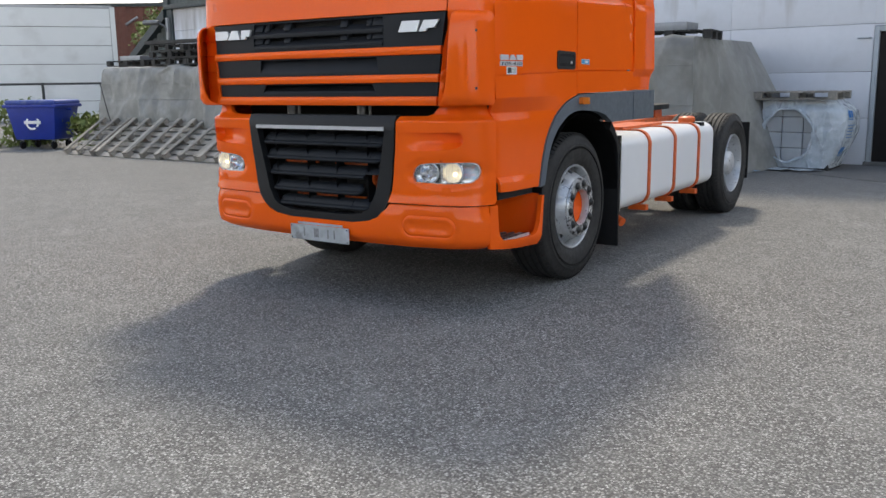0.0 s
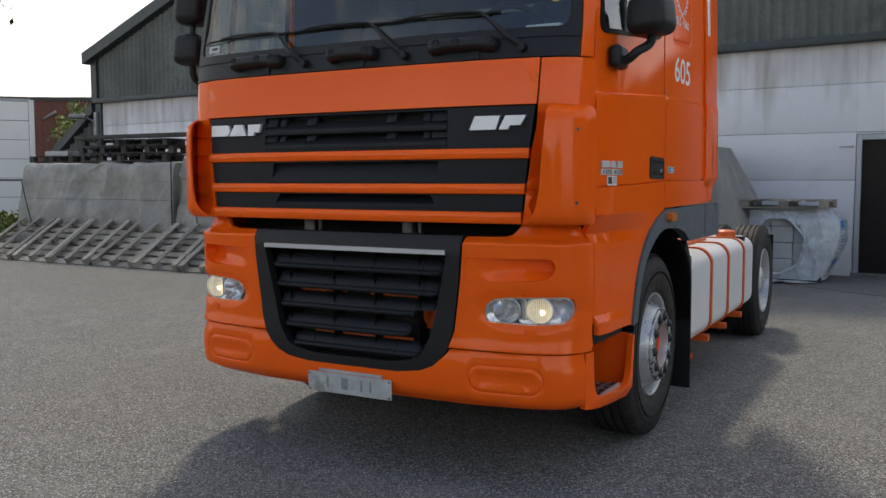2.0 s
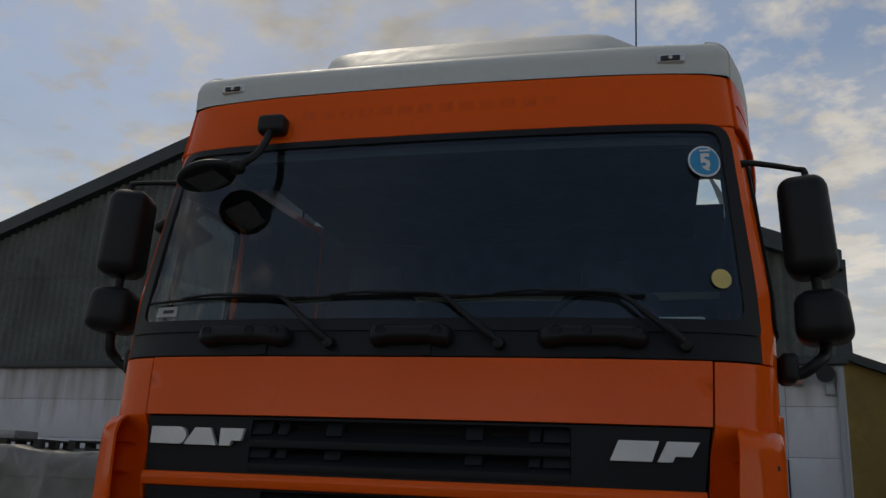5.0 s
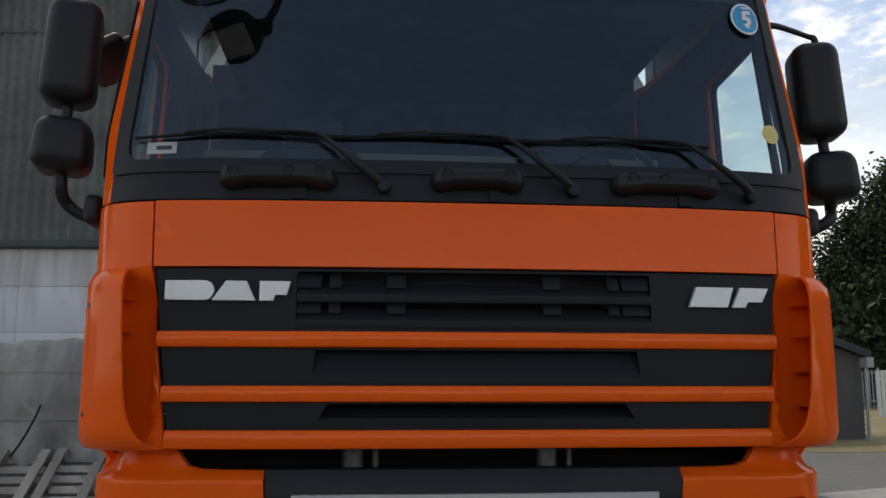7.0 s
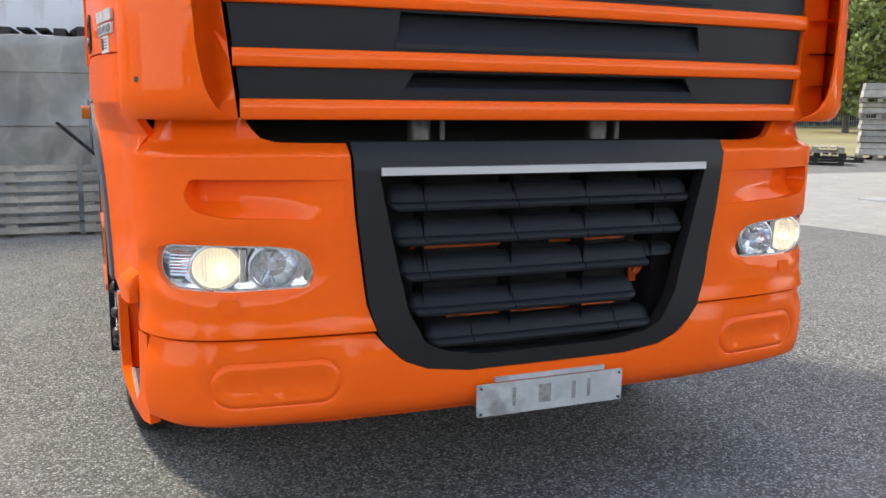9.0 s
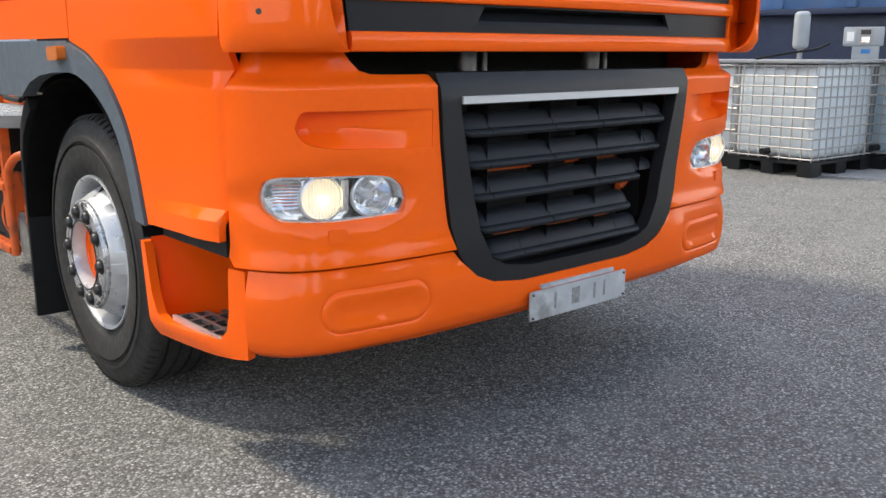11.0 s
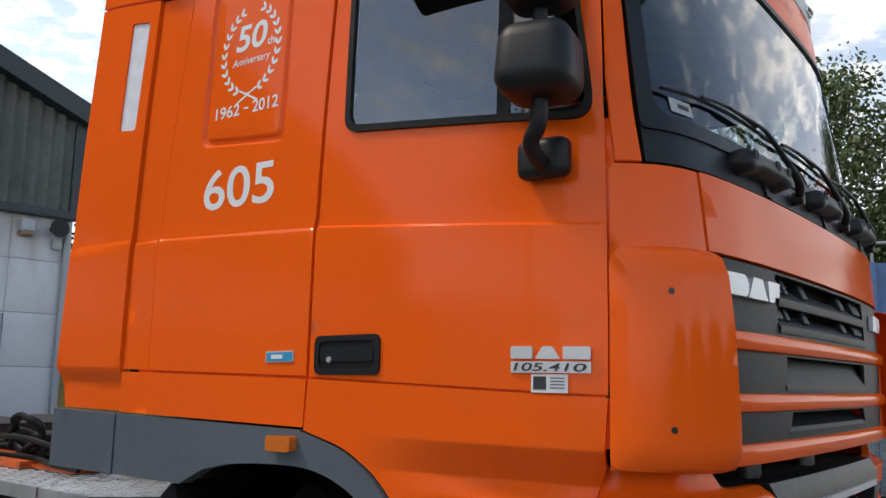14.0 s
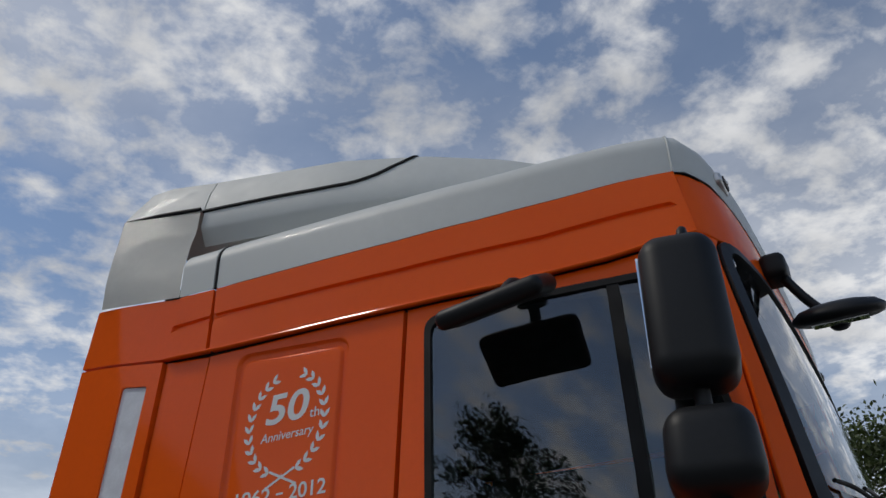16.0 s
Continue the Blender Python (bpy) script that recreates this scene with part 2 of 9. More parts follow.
def window_glass(name, tint, reflect=1.0, least=0.075):
    """A tinted pane: clear transmission with a mirror-like sheen."""
    m = bpy.data.materials.new(name)
    m.use_nodes = True
    nt = m.node_tree
    nt.nodes.remove(nt.nodes["Principled BSDF"])
    out = nt.nodes["Material Output"]
    tr, gl, mx, lw = (nt.nodes.new("ShaderNode" + k) for k in ("BsdfTransparent", "BsdfGlossy", "MixShader", "LayerWeight"))
    tr.inputs[0].default_value = (*tint, 1)
    gl.inputs["Roughness"].default_value = 0.012
    gl.inputs["Color"].default_value = (reflect, reflect, reflect, 1)
    # thin pane: the sheen grows with the fifth power of the slant, alike from both sides
    pw, ma = nt.nodes.new("ShaderNodeMath"), nt.nodes.new("ShaderNodeMath")
    pw.operation, pw.inputs[1].default_value = "POWER", 5.0
    ma.operation, ma.inputs[1].default_value, ma.inputs[2].default_value = "MULTIPLY_ADD", 0.9, least
    nt.links.new(lw.outputs["Facing"], pw.inputs[0])
    nt.links.new(pw.outputs[0], ma.inputs[0])
    nt.links.new(ma.outputs[0], mx.inputs[0])
    nt.links.new(tr.outputs[0], mx.inputs[1])
    nt.links.new(gl.outputs[0], mx.inputs[2])
    nt.links.new(mx.outputs[0], out.inputs["Surface"])
    return m


GLASS = window_glass("windscreen_glass", (0.72, 0.84, 0.85), least=0.072)
SIDEGLASS = window_glass("side_glass", (0.78, 0.87, 0.88), least=0.13)


# ---- building tools ----
def thing(name, label, category, at=(0, 0, 0), turn=0.0, group="", kind=""):
    ob = new(name)
    ob.matrix_basis = pose(*at, 0, 0, turn)
    ob.empty_display_size = 0.1
    return tagged(ob, label, category, group, kind)


def part(name, bm, mat, parent=None, label="", smooth=False, sharp=40.0, bevel=0.0, recalc=True):
    """Links a bmesh as one mesh object under a thing or a part."""
    if recalc:
        bmesh.ops.recalc_face_normals(bm, faces=bm.faces)
    if bevel:
        es = [e for e in bm.edges if len(e.link_faces) == 2 and e.calc_face_angle(0) > 0.5]
        bmesh.ops.bevel(bm, geom=es, offset=bevel, segments=2, profile=0.6, affect="EDGES", clamp_overlap=True)
    for f in bm.faces:
        f.smooth = smooth or bevel > 0
    if smooth or bevel:
        for e in bm.edges:
            if len(e.link_faces) == 2 and e.calc_face_angle(0) > radians(sharp):
                e.smooth = False
    me = bpy.data.meshes.new(name)
    bm.to_mesh(me)
    bm.free()
    me.materials.append(mat)
    ob = new(name, me)
    if parent is not None:
        ob.parent = parent
    if label:
        tagged(ob, label)
    return ob


def again(ob, parent, m=None, name=None):
    """Another object on the same mesh."""
    o = new(name or ob.name.split(".")[0], ob.data)
    o.parent = parent
    if m is not None:
        o.matrix_basis = m
    for k in ("label",):
        if k in ob:
            o[k] = ob[k]
    return o


def box(sx, sy, sz, at=(0, 0, 0), bm=None, m=None):
    """A box of that size whose base centre is at `at`."""
    bm = bm or bmesh.new()
    mm = Matrix.Translation(at) @ Matrix.Translation((0, 0, sz / 2)) @ Matrix.Diagonal((sx, sy, sz, 1))
    bmesh.ops.create_cube(bm, size=1.0, matrix=(m @ mm) if m is not None else mm)
    return bm


def span(x0, x1, y0, y1, z0, z1, bm=None):
    return box(abs(x1 - x0), abs(y1 - y0), abs(z1 - z0), ((x0 + x1) / 2, (y0 + y1) / 2, min(z0, z1)), bm)


def lathe(profile, seg=48, axis="X", bm=None, m=Matrix.Identity(4), closed=False, cap=True):
    """Turns a profile of (radius, along) round an axis."""
    bm = bm or bmesh.new()
    rings = []
    for r, a in profile:
        ring = []
        for k in range(seg):
            t = 2 * math.pi * k / seg
            c, s = r * math.cos(t), r * math.sin(t)
            ring.append(bm.verts.new(m @ Vector({"X": (a, c, s), "Y": (c, a, s), "Z": (c, s, a)}[axis])))
        rings.append(ring)
    pairs = list(zip(rings, rings[1:])) + ([(rings[-1], rings[0])] if closed else [])
    for p, q in pairs:
        for k in range(seg):
            bm.faces.new((p[k], p[(k + 1) % seg], q[(k + 1) % seg], q[k]))
    if not closed and cap:
        for ring in (rings[0], rings[-1]):
            if (ring[0].co - ring[seg // 2].co).length > 1e-4:
                bm.faces.new(ring)
    return bm


def tube(points, r, seg=10, bm=None, cap=True, smooth_n=0):
    """A round bar along points; r may be a list."""
    bm = bm or bmesh.new()
    pts = [Vector(p) for p in points]
    if smooth_n:
        pts = [Vector(p) for p in catmull([tuple(p) for p in pts], smooth_n)]
    rs = r if isinstance(r, (list, tuple)) else [r] * len(pts)
    if len(rs) != len(pts):
        rs = np.interp(np.linspace(0, 1, len(pts)), np.linspace(0, 1, len(rs)), rs).tolist()
    rings, up = [], None
    for i, p in enumerate(pts):
        d = (pts[min(i + 1, len(pts) - 1)] - pts[max(i - 1, 0)]).normalized()
        if up is None:
            up = Vector((0, 0, 1)) if abs(d.z) < 0.9 else Vector((1, 0, 0))
        a = d.cross(up).normalized()
        up = a.cross(d).normalized()
        rings.append([bm.verts.new(p + rs[i] * (math.cos(2 * math.pi * k / seg) * a + math.sin(2 * math.pi * k / seg) * up)) for k in range(seg)])
    for p, q in zip(rings, rings[1:]):
        for k in range(seg):
            bm.faces.new((p[k], p[(k + 1) % seg], q[(k + 1) % seg], q[k]))
    if cap:
        bm.faces.new(rings[0])
        bm.faces.new(rings[-1])
    return bm


def catmull(pts, n):
    pts = [np.array(p, float) for p in pts]
    out = []
    for i in range(len(pts) - 1):
        p0, p1, p2, p3 = pts[max(i - 1, 0)], pts[i], pts[i + 1], pts[min(i + 2, len(pts) - 1)]
        for k in range(n):
            t = k / n
            out.append(0.5 * (2 * p1 + (p2 - p0) * t + (2 * p0 - 5 * p1 + 4 * p2 - p3) * t * t + (3 * p1 - p0 - 3 * p2 + p3) * t ** 3))
    out.append(pts[-1])
    return [tuple(p) for p in out]


def rounded(pts, r=0.03, n=5):
    """A polygon with rounded corners; r is one radius, or one for each corner."""
    out = []
    k = len(pts)
    for i in range(k):
        p, a, b = (np.array(pts[j % k], float) for j in (i, i - 1, i + 1))
        rr = r[i] if isinstance(r, (list, tuple)) else r
        la, lb = np.linalg.norm(a - p), np.linalg.norm(b - p)
        rr = min(rr, 0.49 * la, 0.49 * lb)
        if rr <= 1e-4:
            out.append(tuple(p))
            continue
        p0, p1 = p + (a - p) / la * rr, p + (b - p) / lb * rr
        for t in np.linspace(0, 1, n + 1):
            out.append(tuple((1 - t) ** 2 * p0 + 2 * t * (1 - t) * p + t * t * p1))
    return out


def inside(p, poly):
    x, y = p
    hit = False
    for (x0, y0), (x1, y1) in zip(poly, poly[1:] + poly[:1]):
        if (y0 > y) != (y1 > y) and x < (x1 - x0) * (y - y0) / (y1 - y0) + x0:
            hit = not hit
    return hit


def densify(poly, d):
    out = []
    for (x0, y0), (x1, y1) in zip(poly, poly[1:] + poly[:1]):
        n = max(1, int(math.ceil(math.hypot(x1 - x0, y1 - y0) / d)))
        out += [(x0 + (x1 - x0) * k / n, y0 + (y1 - y0) * k / n) for k in range(n)]
    return out


def sheet(poly, f, thick, holes=(), grid=0.06, edge=0.05, bm=None, lines=()):
    """A sheet with thickness: a polygon with holes in (a, b), laid into space by f(a, b, depth)."""
    from mathutils.geometry import delaunay_2d_cdt

    bm = bm or bmesh.new()
    loops = [densify(list(poly), edge)] + [densify(list(h), edge) for h in holes]
    verts, edges = [], []
    for lp in loops:
        base = len(verts)
        verts += [Vector(p) for p in lp]
        edges += [(base + i, base + (i + 1) % len(lp)) for i in range(len(lp))]
    for ln in lines:
        pts = [p for (a, b) in zip(ln, ln[1:]) for p in densify([a, b], edge)[: max(1, int(math.ceil(math.hypot(b[0] - a[0], b[1] - a[1]) / edge)))]] + [ln[-1]]
        base = len(verts)
        verts += [Vector(p) for p in pts]
        edges += [(base + i, base + i + 1) for i in range(len(pts) - 1)]
    xs, ys = [p[0] for p in loops[0]], [p[1] for p in loops[0]]
    rim = np.array([tuple(v) for v in verts])
    row = 0
    y = min(ys) + grid / 2
    while y < max(ys):
        x = min(xs) + grid * (0.25 if row % 2 else 0.75)
        while x < max(xs):
            if inside((x, y), loops[0]) and not any(inside((x, y), h) for h in loops[1:]) and np.min((rim[:, 0] - x) ** 2 + (rim[:, 1] - y) ** 2) > (0.4 * grid) ** 2:
                verts.append(Vector((x, y)))
            x += grid
        y += grid
        row += 1
    vs, _, fs, *_ = delaunay_2d_cdt(verts, edges, [], 0, 1e-6)
    keep = []
    for t in fs:
        c = ((vs[t[0]].x + vs[t[1]].x + vs[t[2]].x) / 3, (vs[t[0]].y + vs[t[1]].y + vs[t[2]].y) / 3)
        if inside(c, loops[0]) and not any(inside(c, h) for h in loops[1:]):
            keep.append(tuple(t))
    used = sorted({i for t in keep for i in t})
    top = {i: bm.verts.new(f(vs[i].x, vs[i].y, 0.0)) for i in used}
    count = {}
    for t in keep:
        bm.faces.new([top[i] for i in t])
        for a, b in ((t[0], t[1]), (t[1], t[2]), (t[2], t[0])):
            count.setdefault(frozenset((a, b)), []).append((a, b))
    if thick:
        low = {i: bm.verts.new(f(vs[i].x, vs[i].y, thick)) for i in used}
        for t in keep:
            bm.faces.new([low[i] for i in reversed(t)])
        for e in count.values():
            if len(e) == 1:
                a, b = e[0]
                bm.faces.new((top[b], top[a], low[a], low[b]))
    return bm


def lettering(name, body, height, m, mat, parent, depth=0.002, bold=0.0, shear=0.0, wide=1.0, align="LEFT", label=""):
    """Writing in the built-in font as a mesh; height is that of a capital."""
    cu = bpy.data.curves.new(name, "FONT")
    cu.body, cu.size, cu.extrude, cu.offset, cu.shear, cu.align_x = body, height / 0.70, depth, bold, shear, align
    tmp = bpy.data.objects.new(name, cu)
    me = bpy.data.meshes.new_from_object(tmp)
    bpy.data.objects.remove(tmp)
    bpy.data.curves.remove(cu)
    me.name = name
    me.materials.clear()
    me.materials.append(mat)
    me.transform(m @ Matrix.Diagonal((wide, 1, 1, 1)))
    ob = new(name, me)
    ob.parent = parent
    return tagged(ob, label) if label else ob


def letter_mesh(body, depth=0.001, bold=0.0, shear=0.0):
    """Flat writing of width 1 and height 1, from its lower left corner."""
    cu = bpy.data.curves.new("writing", "FONT")
    cu.body, cu.size, cu.extrude, cu.offset, cu.shear = body, 1.0, depth, bold, shear
    tmp = bpy.data.objects.new("writing", cu)
    me = bpy.data.meshes.new_from_object(tmp)
    bpy.data.objects.remove(tmp)
    bpy.data.curves.remove(cu)
    me.materials.clear()
    lo = [min(v.co[k] for v in me.vertices) for k in (0, 1)]
    hi = [max(v.co[k] for v in me.vertices) for k in (0, 1)]
    for v in me.vertices:
        v.co = ((v.co.x - lo[0]) / (hi[0] - lo[0]), (v.co.y - lo[1]) / (hi[1] - lo[1]), v.co.z)
    return me


FRONT_SIDE = Matrix(((1, 0, 0, 0), (0, 0, -1, 0), (0, 1, 0, 0), (0, 0, 0, 1)))


def crease(pts, ds):
    """Parallel lines along a pressed edge, so that the sheet can fold there."""
    return [[(a, b + d) for a, b in pts] for d in ds]


def mirrored(poly):
    return [(-a, b) for a, b in poly]


def smoothstep(x, a, b):
    t = min(1.0, max(0.0, (x - a) / (b - a)))
    return t * t * (3 - 2 * t)


# ---- lorry ----
PLAN = [(0, 0), (0.3, 0.003), (0.6, 0.012), (0.8, 0.026), (0.95, 0.045), (1.05, 0.07), (1.12, 0.105), (1.165, 0.15), (1.195, 0.205), (1.217, 0.29),
        (1.235, 0.45), (1.248, 0.75), (1.255, 1.15), (1.255, 1.9), (1.255, 2.7)]
OUT = np.array(catmull(PLAN, 14))
TOP_PLAN = [(0, 0), (0.3, 0.002), (0.6, 0.007), (0.8, 0.017), (0.95, 0.033), (1.04, 0.053), (1.085, 0.111), (1.108, 0.198), (1.122, 0.296), (1.14, 0.39),
            (1.172, 0.50), (1.218, 0.77), (1.252, 1.15), (1.255, 1.9), (1.255, 2.7)]
TOP_OUT = np.array(catmull(TOP_PLAN, 14))
OUT_S = np.r_[0, np.cumsum(np.hypot(*np.diff(OUT, axis=0).T))]
LEAN_Z = [0.3, 0.45, 0.66, 0.82, 1.12, 1.3, 1.6, 1.8, 2.0, 2.2, 2.45, 2.73, 2.88, 3.13, 3.4]
LEAN_Y = [0.0, -0.022, -0.03, -0.025, -0.035, -0.045, -0.045, -0.035, -0.018, 0.03, 0.075, 0.132, 0.162, 0.207, 0.25]


def sx(x):
    """Way round the cab from the middle of its front, at a distance x from the middle."""
    k = int(np.searchsorted(OUT[:, 0], 1.2))
    return float(np.interp(x, OUT[:k, 0], OUT_S[:k]))


def sy(y):
    """Way round the cab to a place y behind the front, on its side."""
    k = int(np.searchsorted(OUT[:, 0], 1.16))
    return float(np.interp(y, OUT[k:, 1], OUT_S[k:]))


LEAN_S0, LEAN_S1 = sx(1.05), sy(0.29)


def skin(s, z, wide=1.0):
    a = abs(s)
    x, y = float(np.interp(a, OUT_S, OUT[:, 0])), float(np.interp(a, OUT_S, OUT[:, 1]))
    # the front corners lean in above the waist
    k = min(1.0, max(0.0, (z - 2.25) / 0.88))
    if k > 0:
        x += k * (float(np.interp(a, OUT_S, TOP_OUT[:, 0])) - x)
        y += k * (float(np.interp(a, OUT_S, TOP_OUT[:, 1])) - y)
    lean = float(np.interp(z, LEAN_Z, LEAN_Y))
    y += lean * (1 - smoothstep(a, LEAN_S0, LEAN_S1))
    x *= wide * (1 - 0.018 * smoothstep(z, 2.1, 3.2))
    return Vector((math.copysign(x, s), y, z))


def on_skin(wide=1.0, off=None):
    def f(s, z, depth):
        p = skin(s, z, wide)
        n = (skin(s + 0.004, z, wide) - skin(s - 0.004, z, wide)).cross(skin(s, z + 0.004, wide) - skin(s, z - 0.004, wide)).normalized()
        o = (off(abs(s), z) if callable(off) else (off or 0.0)) - depth
        return p + n * o

    return f


def side_poly(yz):
    return [(sy(y), z) for y, z in yz]


def front_poly(xz):
    return [(sx(abs(x)) * (1 if x >= 0 else -1), z) for x, z in xz]


def panel(name, poly, mat, parent, off=None, thick=0.025, holes=(), wide=1.0, grid=0.06, label="", both=True, edge=0.05, bevel=0.004, side=0, lines=()):
    """A body panel on the cab's skin, on both sides of the cab or on one."""
    made = []
    for sign in ((1, -1) if both else (side or 1,)):
        p = poly if sign > 0 else mirrored(poly)
        h = holes if sign > 0 else [mirrored(q) for q in holes]
        ln = lines if sign > 0 else [mirrored(q) for q in lines]
        bm = sheet(p, on_skin(wide, off), thick, h, grid, edge, lines=ln)
        made.append(part(name, bm, mat, parent, label, smooth=True, sharp=50, recalc=True))
        if bevel:
            md = made[-1].modifiers.new("edge", "BEVEL")
            md.width, md.segments, md.limit_method, md.angle_limit = bevel, 2, "ANGLE", radians(50)
    return made


lorry = thing("lorry", "orange articulated lorry tractor with white roof, parked on asphalt", "lorry")

# bonnet, corner panels and pillars
panel("bonnet", front_poly([(-0.982, 2.006), (-0.974, 1.802), (0.974, 1.802), (0.982, 2.006)]), ORANGE, lorry, both=False, off=0.004, label="orange bonnet panel below the windscreen")


def corner_off(s, z):
    duct = smoothstep(s, sx(0.955), sx(0.985)) * (1 - smoothstep(s, sx(1.07), sx(1.12)))
    return -0.055 * duct * smoothstep(z, 1.275, 1.33) * (1 - smoothstep(z, 1.72, 1.78))


E_DOOR = sy(0.196)


def ramp(x, a, b):
    return min(1.0, max(0.0, (x - a) / (b - a)))


panel("corner_panel", [(sx(0.990), 2.006), (sx(0.982), 1.80), (sx(0.918), 1.262), (E_DOOR - 0.004, 1.262), (sy(0.194) - 0.005, 1.99), (sy(0.194) - 0.016, 2.006)], ORANGE, lorry, corner_off, grid=0.035)


def scoop_off(s, z):
    o = (0.35 + 0.65 * ramp(z, 1.262, 1.30) ** 0.5) * math.sqrt(max(0.0, 1 - ramp(z, 1.73, 1.797) ** 2))
    t = 1 - ramp(s, sx(1.00), E_DOOR)
    # the lower lip runs back in to the grille's corner
    tail = 0.45 + 0.55 * smoothstep(s, sx(0.93), sx(1.02))
    return 0.004 + 0.090 * o * t ** 0.72 * tail


panel("air_deflector", rounded([(sx(1.026), 1.795), (sx(1.005), 1.42), (sx(0.99), 1.335), (sx(0.965), 1.287), (sx(0.925), 1.268), (sx(0.925), 1.264), (E_DOOR - 0.004, 1.264), (E_DOOR - 0.004, 1.795)], [0.03, 0.05, 0.05, 0.04, 0.0, 0.0, 0.03, 0.05]), ORANGE, lorry, scoop_off, thick=0.012, grid=0.03, bevel=0.005,
      label="orange corner air deflector with two screws")
for sgn in (1, -1):
    for z in (1.683, 1.362):
        f = on_skin(1.0, scoop_off)
        p, q = f(sgn * (sx(1.136) - 0.016), z, -0.001), f(sgn * (sx(1.136) - 0.016), z, 0.01)
        part("screw", tube([p, q], 0.008, 10), NUTBLACK, lorry)
    # ribs inside the deflector
    for z in (1.38, 1.49, 1.60, 1.70):
        f = on_skin(1.0, 0)
        a = [f(sgn * s, z, -0.028) for s in np.linspace(sx(1.04), sx(1.16), 6)]
        b = [f(sgn * s, z, 0.045) for s in np.linspace(sx(1.04), sx(1.16), 6)]
        bm = bmesh.new()
        va, vb = [bm.verts.new(p) for p in a], [bm.verts.new(p) for p in b]
        for k in range(5):
            bm.faces.new((va[k], va[k + 1], vb[k + 1], vb[k]))
        bmesh.ops.solidify(bm, geom=bm.faces[:], thickness=0.004)
        part("deflector_rib", bm, ORANGE, lorry)

# windscreen surround, pillars, visor
WS = rounded(front_poly([(-1.092, 2.145), (1.092, 2.145), (1.070, 2.857), (-1.070, 2.857)]), 0.055, 6)
WS_OUT = rounded(front_poly([(-1.138, 2.10), (1.138, 2.10), (1.120, 2.884), (-1.120, 2.884)]), [0.02, 0.02, 0.085, 0.085], 6)
panel("windscreen_surround", WS_OUT, BLACKPLAST, lorry, off=0.008, thick=0.04, holes=[WS], both=False, label="black windscreen surround")
wscreen = panel("windscreen", rounded(front_poly([(-1.102, 2.135), (1.102, 2.135), (1.080, 2.866), (-1.080, 2.866)]), 0.05, 6), GLASS, lorry, off=0.0, thick=0.0, both=False, bevel=0, grid=0.4, edge=0.12, label="tinted windscreen with stickers")[0]
wscreen.visible_shadow = False
panel("cowl", front_poly([(-1.138, 2.012), (1.138, 2.012), (1.136, 2.135), (-1.136, 2.135)]), BLACKPLAST, lorry, off=0.002, both=False, label="black plastic cowl below the windscreen")
panel("pillar", [(sy(0.193) - 0.018, 2.012), (sx(1.143), 2.012), (sx(1.143), 2.12), (sx(1.128), 2.80), (sx(1.116), 2.852), (sx(1.085), 2.887), (sy(0.148), 2.892), (sy(0.150) - 0.003, 2.868), (sy(0.162) - 0.005, 2.57), (sy(0.186) - 0.005, 2.23)], ORANGE, lorry)
panel("visor_panel", front_poly([(-1.085, 2.889), (1.085, 2.889)]) + [(sy(0.156), 2.899), (sy(0.160), 3.110), (sx(1.0), 3.100), (0, 3.108), (-sx(1.0), 3.100), (-sy(0.160), 3.110), (-sy(0.156), 2.899)],
      ORANGE, lorry, off=lambda s, z: 0.008 * smoothstep(z, 2.892, 2.94) * (1 - smoothstep(s, sx(0.9), sy(0.14))), both=False, label="orange panel above the windscreen with faded lettering")

# doors
def door_off(s, z):
    y = float(np.interp(s, OUT_S, OUT[:, 1]))
    line = float(np.interp(y, [0.19, 0.5, 1.14], [1.852, 1.872, 1.915]))
    return -0.011 * ramp(z, line - 0.002, line + 0.006)


WIN = rounded(side_poly([(0.215, 2.125), (1.035, 2.20), (1.04, 2.792), (0.47, 2.792), (0.262, 2.795)]), [0.07, 0.05, 0.05, 0.01, 0.05], 6)
WIN_IN = rounded(side_poly([(0.235, 2.147), (1.015, 2.219), (1.02, 2.772), (0.47, 2.772), (0.278, 2.775)]), [0.06, 0.04, 0.04, 0.01, 0.04], 6)
DOOR = side_poly([(0.197, 1.437), (1.137, 1.462), (1.135, 1.90), (1.10, 2.835), (0.78, 2.829), (0.47, 2.845), (0.23, 2.877), (0.162, 2.883), (0.153, 2.868), (0.165, 2.57), (0.189, 2.23), (0.196, 2.0)])
doors = panel("door", DOOR, ORANGE, lorry, door_off, holes=[WIN], grid=0.07, lines=crease(side_poly([(0.21, 1.853), (0.5, 1.872), (1.13, 1.9145)]), (-0.006, -0.002, 0.006, 0.010)), label="orange cab door")
